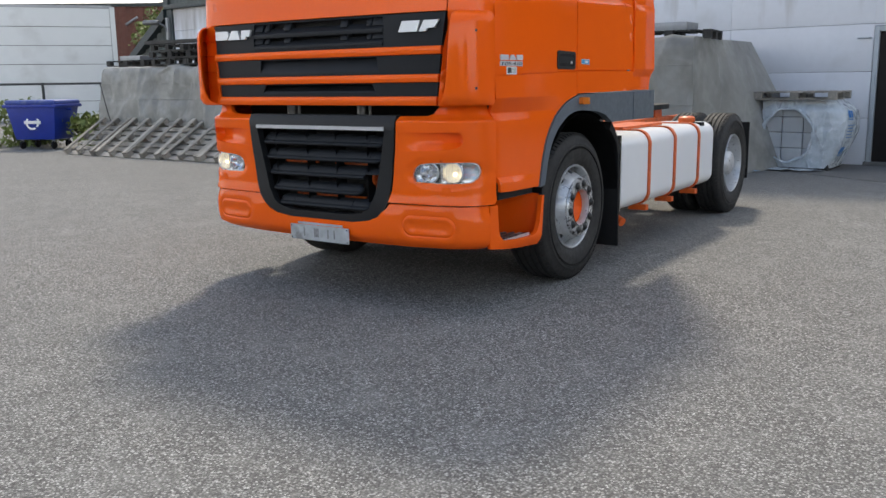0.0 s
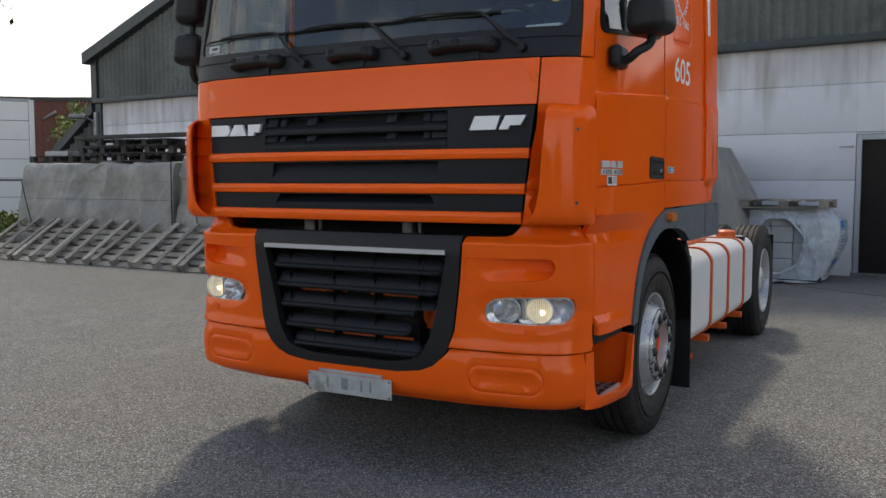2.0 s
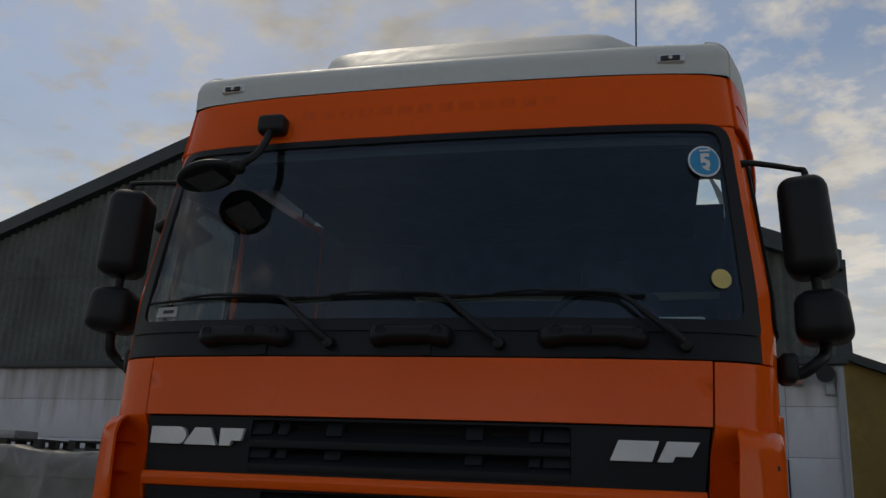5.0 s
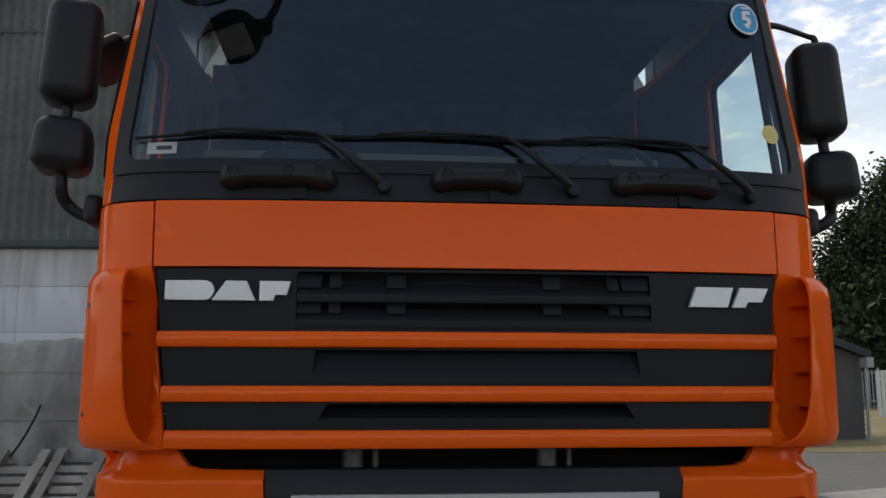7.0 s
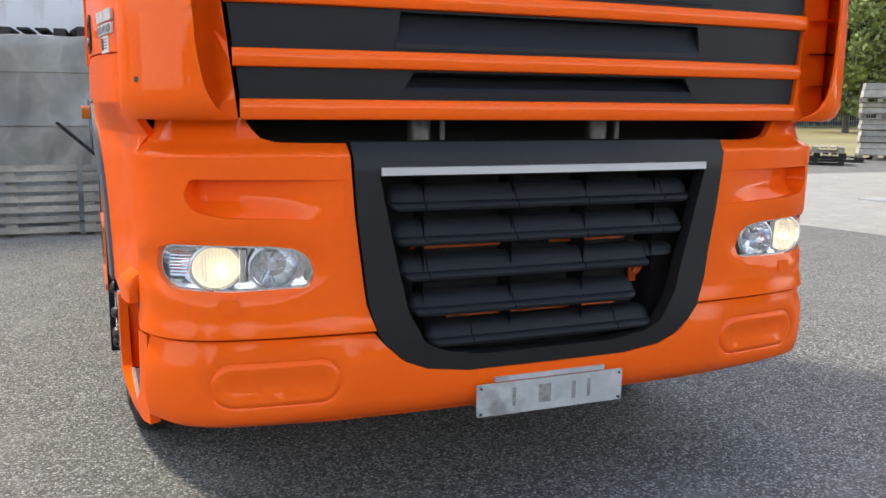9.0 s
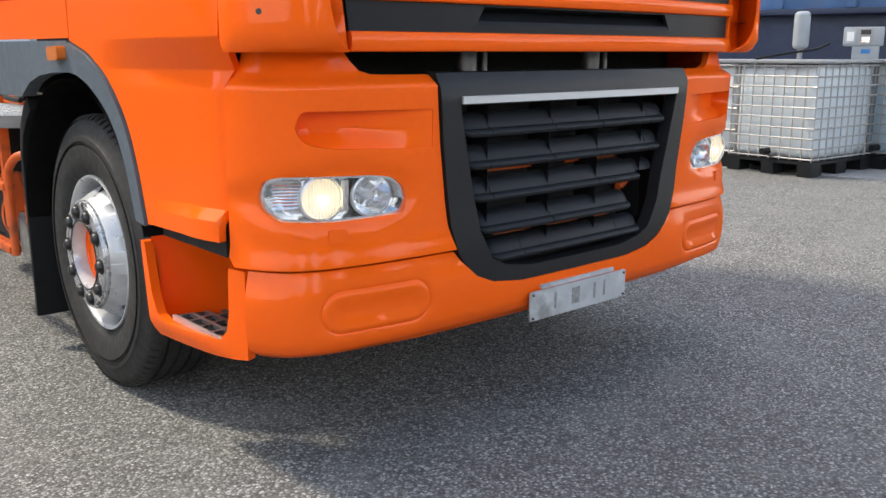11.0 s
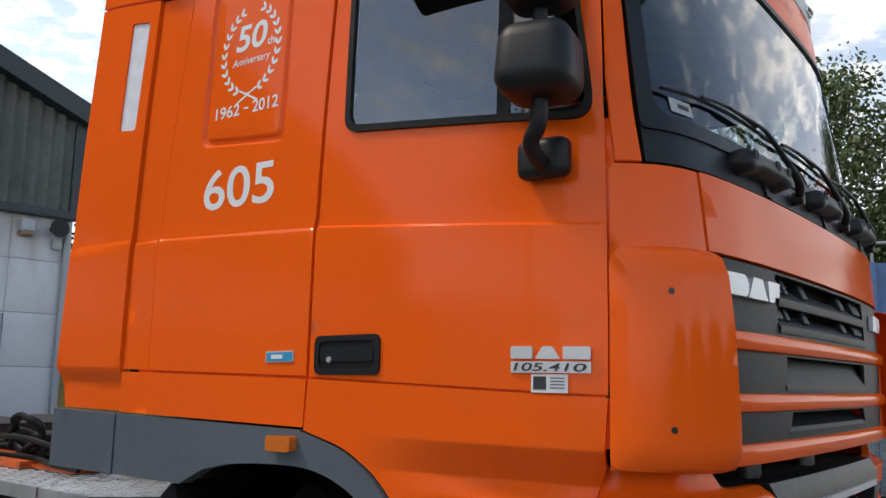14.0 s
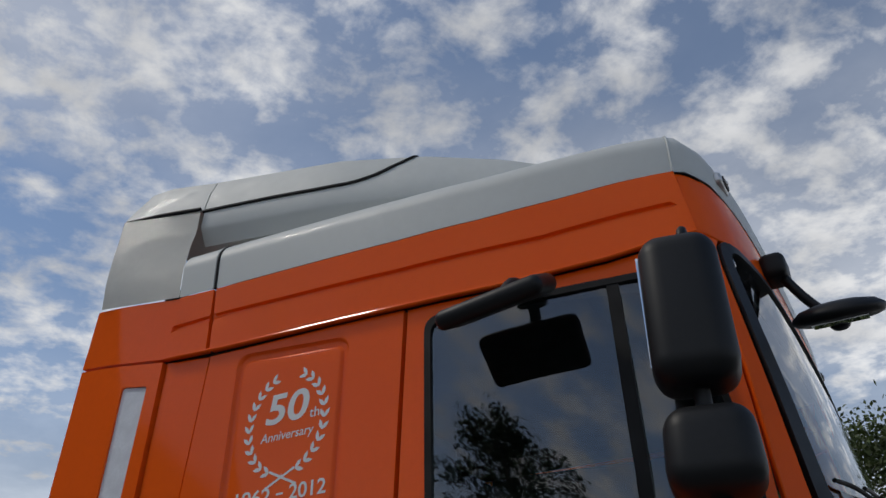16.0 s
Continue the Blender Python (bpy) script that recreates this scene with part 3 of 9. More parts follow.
for sgn, door in zip((1, -1), doors):
    mir = (lambda q: q) if sgn > 0 else mirrored
    part("window_seal", sheet(mir(WIN), on_skin(1.0, 0.0), 0.02, [mir(WIN_IN)], 0.05, 0.04), RUBBER, door)
    g = part("window_pane", sheet(mir(WIN_IN), on_skin(1.0, -0.008), 0.0, (), 0.5, 0.2), SIDEGLASS, door, smooth=True)
    g.visible_shadow = False
    part("window_bar", sheet(mir(side_poly([(0.455, 2.155), (0.49, 2.158), (0.49, 2.778), (0.455, 2.778)])), on_skin(1.0, -0.002), 0.02), RUBBER, door)
    # handle: a recessed black tray with a bar
    tray = mir(rounded(side_poly([(0.858, 1.472), (1.112, 1.468), (1.114, 1.582), (0.860, 1.588)]), 0.025))
    hole = mir(rounded(side_poly([(0.878, 1.490), (1.093, 1.486), (1.095, 1.566), (0.880, 1.571)]), 0.02))
    hd = part("handle", sheet(tray, on_skin(1.0, 0.006), 0.02, [hole], 0.04, 0.03), BLACKPLAST, door, "black plastic door handle")
    part("handle_bar", sheet(mir(rounded(side_poly([(0.884, 1.510), (1.09, 1.507), (1.09, 1.548), (0.884, 1.553)]), 0.008)), on_skin(1.0, 0.005), 0.014), DARKPLAST, door)
    part("handle_tray", sheet(mir(side_poly([(0.865, 1.476), (1.107, 1.472), (1.109, 1.576), (0.867, 1.581)])), on_skin(1.0, 0.0015), 0.004), RUBBER, door)
    part("lock", tube([on_skin(1.0, 0)(sgn * sy(1.05), 1.513, -0.01), on_skin(1.0, 0)(sgn * sy(1.05), 1.513, 0)], 0.009, 12), CHROME, door)


def low_line(y):
    return 0.800 - 0.008 * ramp(y, 0.30, 0.62)


SHOULDER = [[(sy(0.205), z), (sy(0.5), z), (sy(0.90), z)] for z in (1.308, 1.303, 1.298, 1.219, 1.215, 1.210, 1.168, 1.162)]
LOWSTEP = [[(sy(y), low_line(y) + d) for y in np.linspace(0.255, 0.64, 24)] for d in (-0.006, 0.0, 0.028, 0.034)]


def skirt_off(s, z):
    y = float(np.interp(s, OUT_S, OUT[:, 1]))
    inset = 0.046 * (1 - ramp(y, 0.45, 0.93))
    groove = 1 - ramp(z, 1.215, 1.303)
    shoulder = 1 - ramp(z, 1.165, 1.212)
    low = 1 - ramp(z, low_line(y), low_line(y) + 0.028)
    return -1.30 * inset * groove + 0.30 * inset * shoulder + 0.036 * low * (1 - ramp(y, 0.36, 0.66)) - 0.022 * (1 - smoothstep(y, 0.20, 0.26)) * groove


ARCH_OUT = [(1.155, 1.298), (1.06, 1.292), (0.96, 1.262), (0.865, 1.205), (0.79, 1.125), (0.735, 1.03), (0.70, 0.92), (0.675, 0.80), (0.664, 0.742)]
ARCH_IN = [(1.335, 1.194), (1.17, 1.198), (1.06, 1.184), (0.955, 1.145), (0.875, 1.085), (0.815, 1.005), (0.775, 0.91), (0.748, 0.80), (0.735, 0.742)]
# painted flanges behind the joints
panel("corner_flange", side_poly([(0.172, 1.31), (0.214, 1.31), (0.208, 2.13), (0.168, 2.13)]), ORANGE, lorry, -0.018, thick=0.006, grid=0.08, bevel=0)
panel("door_flange", side_poly([(0.190, 1.415), (1.145, 1.442), (2.02, 1.455), (2.02, 1.50), (1.145, 1.480), (0.190, 1.455)]), ORANGE, lorry, -0.014, thick=0.006, grid=0.08, bevel=0)
ARCH_OUT = ARCH_OUT[:1] + [(y + 0.020, z - 0.012) for y, z in ARCH_OUT[1:]]
ARCH_OUT = ARCH_OUT[:1] + [tuple(p) for p in catmull(ARCH_OUT[1:], 4)]
ARCH_IN = [tuple(p) for p in catmull(ARCH_IN, 4)]
panel("door_skirt", side_poly([(0.197, 1.430), (1.140, 1.456), (1.150, 1.304)] + [(y - 0.006, z + 0.006) for y, z in ARCH_OUT[1:]] + [(0.63, 0.738), (0.248, 0.742), (0.226, 1.20), (0.206, 1.262)]), ORANGE, lorry, skirt_off, grid=0.035, lines=SHOULDER + LOWSTEP,
      label="orange lower door skirt with pressed creases")
panel("wheel_arch", side_poly(ARCH_OUT + ARCH_IN[::-1] + [(1.47, 1.183), (1.60, 1.155), (1.72, 1.098), (2.105, 1.098), (2.105, 1.310), (1.155, 1.304)]), GREYPLAST, lorry,
      lambda s, z: 0.009 - 0.046 * (1 - ramp(float(np.interp(s, OUT_S, OUT[:, 1])), 0.45, 0.93)), thick=0.05, grid=0.05, bevel=0.012, label="grey plastic wheel arch trim")
panel("side_trim", side_poly([(2.113, 1.098), (2.53, 1.098), (2.53, 1.314), (2.113, 1.310)]), GREYPLAST, lorry, 0.012, thick=0.05)
for sgn in (1, -1):
    f = on_skin(1.0, 0.0)
    bm = sheet(rounded(side_poly([(1.165, 1.240), (1.270, 1.238), (1.270, 1.284), (1.165, 1.287)]) if sgn > 0 else mirrored(side_poly([(1.165, 1.240), (1.270, 1.238), (1.270, 1.284), (1.165, 1.287)])), 0.012), on_skin(1.0, 0.04), 0.03)
    part("side_marker", bm, AMBER, lorry, "amber side marker lamp", smooth=True)

# rear side panels
def blank_off(s, z):
    y = float(np.interp(s, OUT_S, OUT[:, 1]))
    u, v = y - 1.520 + 0.018 * (z - 2.525), z - 2.525 - 0.085 * (y - 1.520)
    qx, qy = abs(u) - 0.216 + 0.05, abs(v) - 0.294 + 0.05
    d = math.hypot(max(qx, 0), max(qy, 0)) + min(max(qx, qy), 0) - 0.05
    o = -0.011 * (1 - ramp(d, -0.006, 0.0)) + 0.009 * (1 - ramp(d, -0.031, -0.024))
    line = float(np.interp(y, [1.14, 1.9], [1.9095, 1.931]))
    return o - 0.008 * ramp(z, line - 0.002, line + 0.006)


def blank_ring(d):
    """The pressed frame at a distance d outside its edge."""
    q = rounded([(-0.216 - d, -0.294 - d), (0.216 + d, -0.294 - d), (0.216 + d, 0.294 + d), (-0.216 - d, 0.294 + d)], 0.05 + d, 6)
    q = [(1.520 + a - 0.018 * b, 2.525 + b + 0.085 * a) for a, b in q]
    return side_poly(q + [q[0]])


panel("rear_side_panel", side_poly([(1.150, 1.464), (1.945, 1.470), (1.945, 1.90), (1.852, 2.862), (1.112, 2.838), (1.148, 1.90)]), ORANGE, lorry, blank_off, grid=0.06,
      lines=[blank_ring(d) for d in (0.003, 0.0, -0.006, -0.009, -0.021, -0.024, -0.031, -0.034)] + crease(side_poly([(1.16, 1.910), (1.93, 1.931)]), (-0.006, -0.002, 0.006, 0.010)),
      label="orange sleeper side panel with a pressed blank window")
panel("rear_strip", side_poly([(1.954, 1.470), (2.112, 1.472), (2.098, 1.94), (2.052, 2.884), (1.862, 2.864), (1.954, 1.90)]), ORANGE, lorry,
      lambda s, z: -0.005 - 0.008 * ramp(z, 1.930, 1.938), lines=crease(side_poly([(1.962, 1.932), (2.09, 1.932)]), (-0.006, -0.002, 0.006, 0.010)))
panel("lower_side_panel", side_poly([(1.155, 1.312), (2.108, 1.318), (2.105, 1.462), (1.150, 1.455)]), ORANGE, lorry)

def collar_off(s, z):
    y = float(np.interp(s, OUT_S, OUT[:, 1]))
    return 0.008 - 0.022 * smoothstep(y, 2.27, 2.59) - 0.03 * ramp(z, 1.475, 1.42) - 0.008 * ramp(z, 1.937, 1.945)


panel("side_collar", side_poly([(2.120, 1.320), (2.545, 1.318), (2.585, 1.475), (2.552, 1.93), (2.489, 2.950), (2.062, 2.886), (2.108, 1.94)]), ORANGE, lorry, collar_off, grid=0.05, thick=0.03,
      lines=crease(side_poly([(2.12, 1.937), (2.49, 1.945)]), (-0.006, 0.0, 0.008, 0.013)) + crease(side_poly([(2.125, 1.45), (2.53, 1.45)]), (-0.034, -0.030, 0.025, 0.029)),
      holes=[rounded(side_poly([(2.118, 2.812), (2.240, 2.832), (2.259, 2.390), (2.148, 2.378)]), 0.015)], label="orange side collar with a white reflector strip")
panel("reflector", rounded(side_poly([(2.113, 2.816), (2.245, 2.837), (2.264, 2.386), (2.143, 2.374)]), 0.015), RETRO, lorry, -0.008, thick=0.01)
panel("side_collar_upper", side_poly([(2.058, 2.896), (2.489, 2.960), (2.458, 3.182), (2.022, 3.118)]), ORANGE, lorry, lambda s, z: collar_off(s, 2.0))


# upper band, orange below and white above
BAND = [(0.22, 2.992), (0.66, 2.956), (1.12, 2.962), (1.765, 2.996), (1.84, 2.998)]


def band_off(s, z):
    y = float(np.interp(s, OUT_S, OUT[:, 1]))
    line = float(np.interp(y, [0.22, 0.66, 1.12, 1.765, 2.0], [2.992, 2.956, 2.962, 2.996, 3.000]))
    d = z - line
    groove = ramp(d, -0.012, -0.006) * (1 - ramp(d, 0.006, 0.010))
    return 0.010 - 0.011 * groove * ramp(y, 0.205, 0.22) * (1 - ramp(y, 2.035, 2.045))


panel("roof_side_band", side_poly([(0.159, 2.899), (0.25, 2.886), (0.47, 2.854), (0.78, 2.838), (1.10, 2.845), (1.845, 2.876), (1.850, 3.106), (1.13, 3.072), (0.85, 3.070), (0.6, 3.078), (0.35, 3.098), (0.163, 3.111)]), ORANGE, lorry, band_off, grid=0.06,
      lines=crease(side_poly(BAND), (-0.016, -0.012, -0.006, 0.006, 0.010, 0.014)))
panel("roof_side_band", side_poly([(1.862, 2.878), (2.050, 2.892), (2.018, 3.116), (1.862, 3.106)]), ORANGE, lorry, band_off, grid=0.06,
      lines=crease(side_poly([(1.868, 2.998), (2.03, 3.000)]), (-0.016, -0.012, -0.006, 0.006, 0.010, 0.014)))
# rain gutter above the doors
for sgn in (1, -1):
    f = on_skin(1.0, 0.008)
    part("rain_gutter", tube([f(sgn * sy(y), float(np.interp(y, [0.159, 0.25, 0.47, 0.78, 1.1, 1.8, 2.04], [2.896, 2.882, 2.850, 2.836, 2.843, 2.874, 2.892])), 0) for y in np.linspace(0.16, 2.04, 30)], 0.0065, 8), ORANGE, lorry, smooth=True)

# roof: white rim that rolls over on to the roof skin
RIM_LOW = [(-0.01, 3.110), (sx(0.6), 3.106), (sx(1.0), 3.102), (sy(0.16), 3.112), (sy(0.35), 3.100), (sy(0.6), 3.080), (sy(0.85), 3.072), (sy(1.13), 3.074), (sy(1.85), 3.108), (sy(2.03), 3.119)]
RIM_TOP = [(-0.01, 3.200), (sx(0.6), 3.200), (sx(1.0), 3.206), (sy(0.16), 3.228), (sy(0.35), 3.222), (sy(0.6), 3.212), (sy(0.85), 3.208), (sy(1.13), 3.216), (sy(1.85), 3.258), (sy(2.03), 3.268)]
bm = bmesh.new()
rows, NS, NR = [], 90, 14
for i in range(NS + 1):
    s = -sy(2.02) + 2 * sy(2.02) * i / NS
    z0 = float(np.interp(abs(s), [p[0] for p in RIM_LOW], [p[1] for p in RIM_LOW]))
    z1 = float(np.interp(abs(s), [p[0] for p in RIM_TOP], [p[1] for p in RIM_TOP]))
    p0 = skin(s, z0)
    n = (skin(s + 0.004, z0) - skin(s - 0.004, z0)).cross(Vector((0, 0, 1))).normalized()
    row = [bm.verts.new(p0 + n * 0.010), bm.verts.new(p0 + n * 0.010 + Vector((0, 0, 0.72 * (z1 - z0))))]
    for k in range(1, NR + 1):
        t = k / NR
        a = t * math.pi / 2
        base = p0 + Vector((0, 0, 0.72 * (z1 - z0)))
        q = base + n * (0.010 - 0.11 * (1 - math.cos(a))) + Vector((0, 0, (0.28 * (z1 - z0) + 0.055) * math.sin(a)))
        row.append(bm.verts.new(q))
    rows.append(row)
for p, q in zip(rows, rows[1:]):
    for k in range(len(p) - 1):
        bm.faces.new((p[k], q[k], q[k + 1], p[k + 1]))
# cap between the two inner edges
for i in range(NS // 2):
    a, b, c, d = rows[i][-1], rows[i + 1][-1], rows[NS - i - 1][-1], rows[NS - i][-1]
    try:
        bm.faces.new((a, b, c, d) if c is not b else (a, b, d))
    except ValueError:
        pass
part("roof", bm, ROOFWHITE, lorry, "white rounded cab roof", smooth=True, sharp=60)

# joints in the rim
def rim_line(s, o):
    z0 = float(np.interp(s, [p[0] for p in RIM_LOW], [p[1] for p in RIM_LOW]))
    z1 = float(np.interp(s, [p[0] for p in RIM_TOP], [p[1] for p in RIM_TOP]))
    p0, n = skin(s, z0), (skin(s + 0.004, z0) - skin(s - 0.004, z0)).cross(Vector((0, 0, 1))).normalized()
    pts = [p0 + n * (0.010 + o), p0 + n * (0.010 + o) + Vector((0, 0, 0.72 * (z1 - z0)))]
    for k in range(1, 9):
        a = k / 9 * math.pi / 2
        pts.append(pts[1] + n * (-0.11 * (1 - math.cos(a)) + o * (math.cos(a) - 1)) + Vector((0, 0, (0.28 * (z1 - z0) + 0.055) * math.sin(a) + o * math.sin(a))))
    return pts


for sgn in (1, -1):
    for y, r, mat in ((0.164, 0.0035, ROOFWHITE), (1.856, 0.0065, RUBBER), (1.866, 0.004, ROOFWHITE)):
        part("rim_joint", tube([(sgn * p.x, p.y, p.z) for p in rim_line(sy(y), 0.0 if mat is ROOFWHITE else -0.002)], r, 8), mat, lorry, smooth=True)

# roof spoiler: a shell that stands clear of the roof at its sides
SP = [(0.46, 3.22, 0.40), (0.58, 3.42, 0.58), (0.74, 3.585, 0.72), (0.98, 3.66, 0.82), (1.25, 3.735, 0.90), (1.6, 3.81, 0.97), (2.18, 3.882, 1.04)]
SP_PROF = [(0.93, 0.0), (0.965, 0.01), (0.995, 0.16), (1.0, 0.19), (0.992, 0.42), (0.985, 0.50), (0.97, 0.66), (0.94, 0.84), (0.87, 0.94), (0.74, 0.985), (0.5, 1.0), (0.25, 1.01), (0, 1.015)]


def under(y):
    return float(np.interp(y, [0.46, 0.6, 0.9, 1.3, 1.95, 2.2], [3.16, 3.28, 3.37, 3.43, 3.475, 3.49]))


def at_spoiler(y, b):
    """A point of the spoiler's side at a height b between its edge (0) and its top (1)."""
    zt, hw = (float(np.interp(y, [p[0] for p in SP], [p[k] for p in SP])) for k in (1, 2))
    zb = min(under(y), zt - 0.05)
    return Vector((hw * float(np.interp(b, [p[1] for p in SP_PROF[:9]], [p[0] for p in SP_PROF[:9]])), y, zb + (zt - zb) * b))


END_PROF = [(0.93, 0.0), (0.988, 0.004)] + [(a, (b - 0.42) / 0.58 + (0.012 if b == 0.42 else 0.0)) for a, b in SP_PROF if b >= 0.42]


def spoiler(rows_in, name, lab="", low=under, prof=SP_PROF):
    bm = bmesh.new()
    rings = []
    for y, zt, hw in rows_in:
        zb = min(low(y), zt - 0.05)
        full = prof + [(-a, b) for a, b in prof[-2::-1]]
        rings.append([bm.verts.new((a * hw, y, zb + (zt - zb) * b)) for a, b in full])
    for p, q in zip(rings, rings[1:]):
        for k in range(len(p)):
            bm.faces.new((p[k], p[(k + 1) % len(p)], q[(k + 1) % len(p)], q[k]))
    bm.faces.new(rings[0])
    bm.faces.new(rings[-1])
    return part(name, bm, ROOFWHITE, lorry, lab, smooth=True, sharp=32)


sp_part = spoiler([tuple(float(np.interp(t, np.linspace(0, 1, len(SP)), [p[k] for p in SP])) for k in range(3)) for t in np.linspace(0, 1, 25)], "roof_spoiler", "white roof spoiler with a dark joint line")
spoiler([(2.186, 3.8835, 1.041), (2.27, 3.895, 1.056), (2.40, 3.912, 1.078), (2.50, 3.895, 1.095), (2.575, 3.80, 1.10)], "spoiler_end", low=lambda y: 3.650 + 0.09 * (y - 2.18), prof=END_PROF)
for sgn in (1, -1):
    way = [(1.29, 0.86), (1.36, 0.68), (1.45, 0.52), (1.58, 0.43), (1.85, 0.42), (2.185, 0.40)]
    part("joint_gap", tube([(sgn * p.x, p.y, p.z) for p in (at_spoiler(y, b) for y, b in catmull(way, 5))], 0.0085, 8), RUBBER, sp_part, smooth=True)
    # collar that joins the spoiler's end to the cab side
    bm = bmesh.new()
    T = np.linspace(0, 1, 15)
    lines_ = []
    for t in T:
        xo = float(np.interp(t, [0, 0.25, 0.5, 0.75, 1.0], [1.240, 1.196, 1.136, 1.078, 1.046]))
        xr = float(np.interp(t, [0, 0.25, 0.5, 0.75, 1.0], [1.236, 1.214, 1.180, 1.140, 1.104]))
        ya, yb = float(np.interp(t, [0, 0.3, 0.6, 1], [2.026, 2.085, 2.142, 2.188])), float(np.interp(t, [0, 1], [2.43, 2.565]))
        za, zb = 3.122 + 0.526 * t, 3.182 + 0.498 * t
        lines_.append([bm.verts.new((sgn * (xo + (xr - 0.004 - xo) * w), ya + (yb - ya) * w, za + (zb - za) * w)) for w in np.linspace(0, 1, 9)])
    for p, q in zip(lines_, lines_[1:]):
        for k in range(8):
            bm.faces.new((p[k], p[k + 1], q[k + 1], q[k]))
    bmesh.ops.solidify(bm, geom=bm.faces[:], thickness=0.03)
    part("spoiler_collar", bm, ROOFWHITE, lorry, smooth=True, sharp=50)
    part("joint_gap", tube([(sgn * 1.046, 2.190, 3.650), (sgn * 1.072, 2.38, 3.668), (sgn * 1.085, 2.56, 3.683)], 0.010, 8, smooth_n=3), RUBBER, sp_part)
    part("spoiler_post", span(sgn * 0.70, sgn * 0.74, 1.0, 1.9, 3.2, 3.50), ROOFWHITE, sp_part)


# ---- lorry: front ----
def loft(name, s0, s1, prof, mat, parent, wide=1.0, n=None, label="", smooth=False, nose=(0.0, 0.0)):
    """A bar of one cross-section (off, z) laid along the skin from s0 to s1; a nose rounds its end off."""
    bm = bmesh.new()
    n = n or max(2, int(abs(s1 - s0) / 0.05))
    stops = set(np.linspace(s0 + nose[0], s1 - nose[1], n + 1))
    for t in (0.0, 0.1, 0.3, 0.6):
        if nose[0]:
            stops.add(s0 + nose[0] * t)
        if nose[1]:
            stops.add(s1 - nose[1] * t)
    oc, zc = min(o for o, _ in prof) * 0.6, sum(z for _, z in prof) / len(prof)
    rings = []
    for s in sorted(stops):
        k = 1.0
        for a, d in ((nose[0], s - s0), (nose[1], s1 - s)):
            if a and d < a:
                k = max(0.3, math.sqrt(1 - (1 - d / a) ** 2))
        rings.append([bm.verts.new(on_skin(wide, oc + (o - oc) * k)(s, zc + (z - zc) * k, 0)) for o, z in prof])
    for p, q in zip(rings, rings[1:]):
        for k in range(len(prof)):
            bm.faces.new((p[k], p[(k + 1) % len(prof)], q[(k + 1) % len(prof)], q[k]))
    bm.faces.new(rings[0])
    bm.faces.new(rings[-1])
    return part(name, bm, mat, parent, label, smooth=smooth, sharp=35)


def rect(x0, x1, z0, z1, r=0.0):
    p = front_poly([(x0, z0), (x1, z0), (x1, z1), (x0, z1)])
    return rounded(p, r) if r else p


ug = panel("upper_grille", front_poly([(-0.968, 1.796), (-0.906, 1.264), (0.906, 1.264), (0.968, 1.796)]), DARKPLAST, lorry, -0.006, thick=0.012, both=False, grid=0.1,
           holes=[rect(-0.545, 0.545, 1.622, 1.788, 0.012), front_poly([(-0.495, 1.458), (0.505, 1.458), (0.495, 1.552), (-0.485, 1.552)]), front_poly([(-0.485, 1.328), (0.495, 1.328), (0.455, 1.394), (-0.445, 1.394)])],
           label="black plastic upper grille with orange bars")[0]
for z0, z1, w0, w1 in ((1.559, 1.607, 0.942, 0.948), (1.399, 1.447, 0.924, 0.930), (1.264, 1.318, 0.906, 0.914)):
    zm = (z0 + z1) / 2
    loft("grille_bar", -sx(w1), sx(w1), [(-0.02, z0), (0.002, z0), (0.009, z0 + 0.003), (0.013, z0 + 0.012), (0.0145, zm), (0.013, z1 - 0.012), (0.009, z1 - 0.004), (0.003, z1), (-0.02, z1)], ORANGE, ug, label="orange grille bar", smooth=True)
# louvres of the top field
# a near-black sheet stands for the shade behind the slats
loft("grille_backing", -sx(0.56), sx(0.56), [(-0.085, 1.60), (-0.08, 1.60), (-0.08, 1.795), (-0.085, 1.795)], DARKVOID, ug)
for z in (1.742, 1.664):
    loft("grille_slat", -sx(0.543), sx(0.543), [(-0.040, z + 0.016), (-0.010, z - 0.014), (-0.001, z - 0.022), (0.001, z - 0.032), (-0.002, z - 0.046), (-0.012, z - 0.047), (-0.018, z - 0.028), (-0.050, z + 0.008)], DARKPLAST, ug, smooth=True)
for z in (1.768, 1.690):
    for x, w in ((-0.245, 0.030), (0.235, 0.030), (-0.515, 0.045), (0.50, 0.045), (0.43, 0.02), (-0.43, 0.02)):
        f = on_skin(1.0, -0.01)
        c = f(sx(abs(x)) * (1 if x > 0 else -1), z, 0)
        bm = box(2 * w, 0.05, 0.058, (0, 0, -0.029), m=Matrix.Translation(c + Vector((0, 0.032, -0.012))) @ Matrix.Rotation(radians(-24), 4, "X"))
        part("grille_boss", bm, DARKPLAST, ug, bevel=0.010)
# scooped fields between the bars
loft("grille_scoop", -sx(0.50), sx(0.51), [(-0.045, 1.556), (-0.004, 1.470), (-0.003, 1.455), (-0.02, 1.455), (-0.055, 1.55)], DARKPLAST, ug)
loft("grille_scoop", -sx(0.49), sx(0.50), [(-0.070, 1.385), (-0.012, 1.352), (-0.005, 1.340), (-0.006, 1.325), (-0.02, 1.325), (-0.08, 1.375)], DARKPLAST, ug)
# near-black sheet in place of the shade behind the scoops
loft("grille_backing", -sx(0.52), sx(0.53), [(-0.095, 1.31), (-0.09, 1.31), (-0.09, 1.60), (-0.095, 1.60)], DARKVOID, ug)
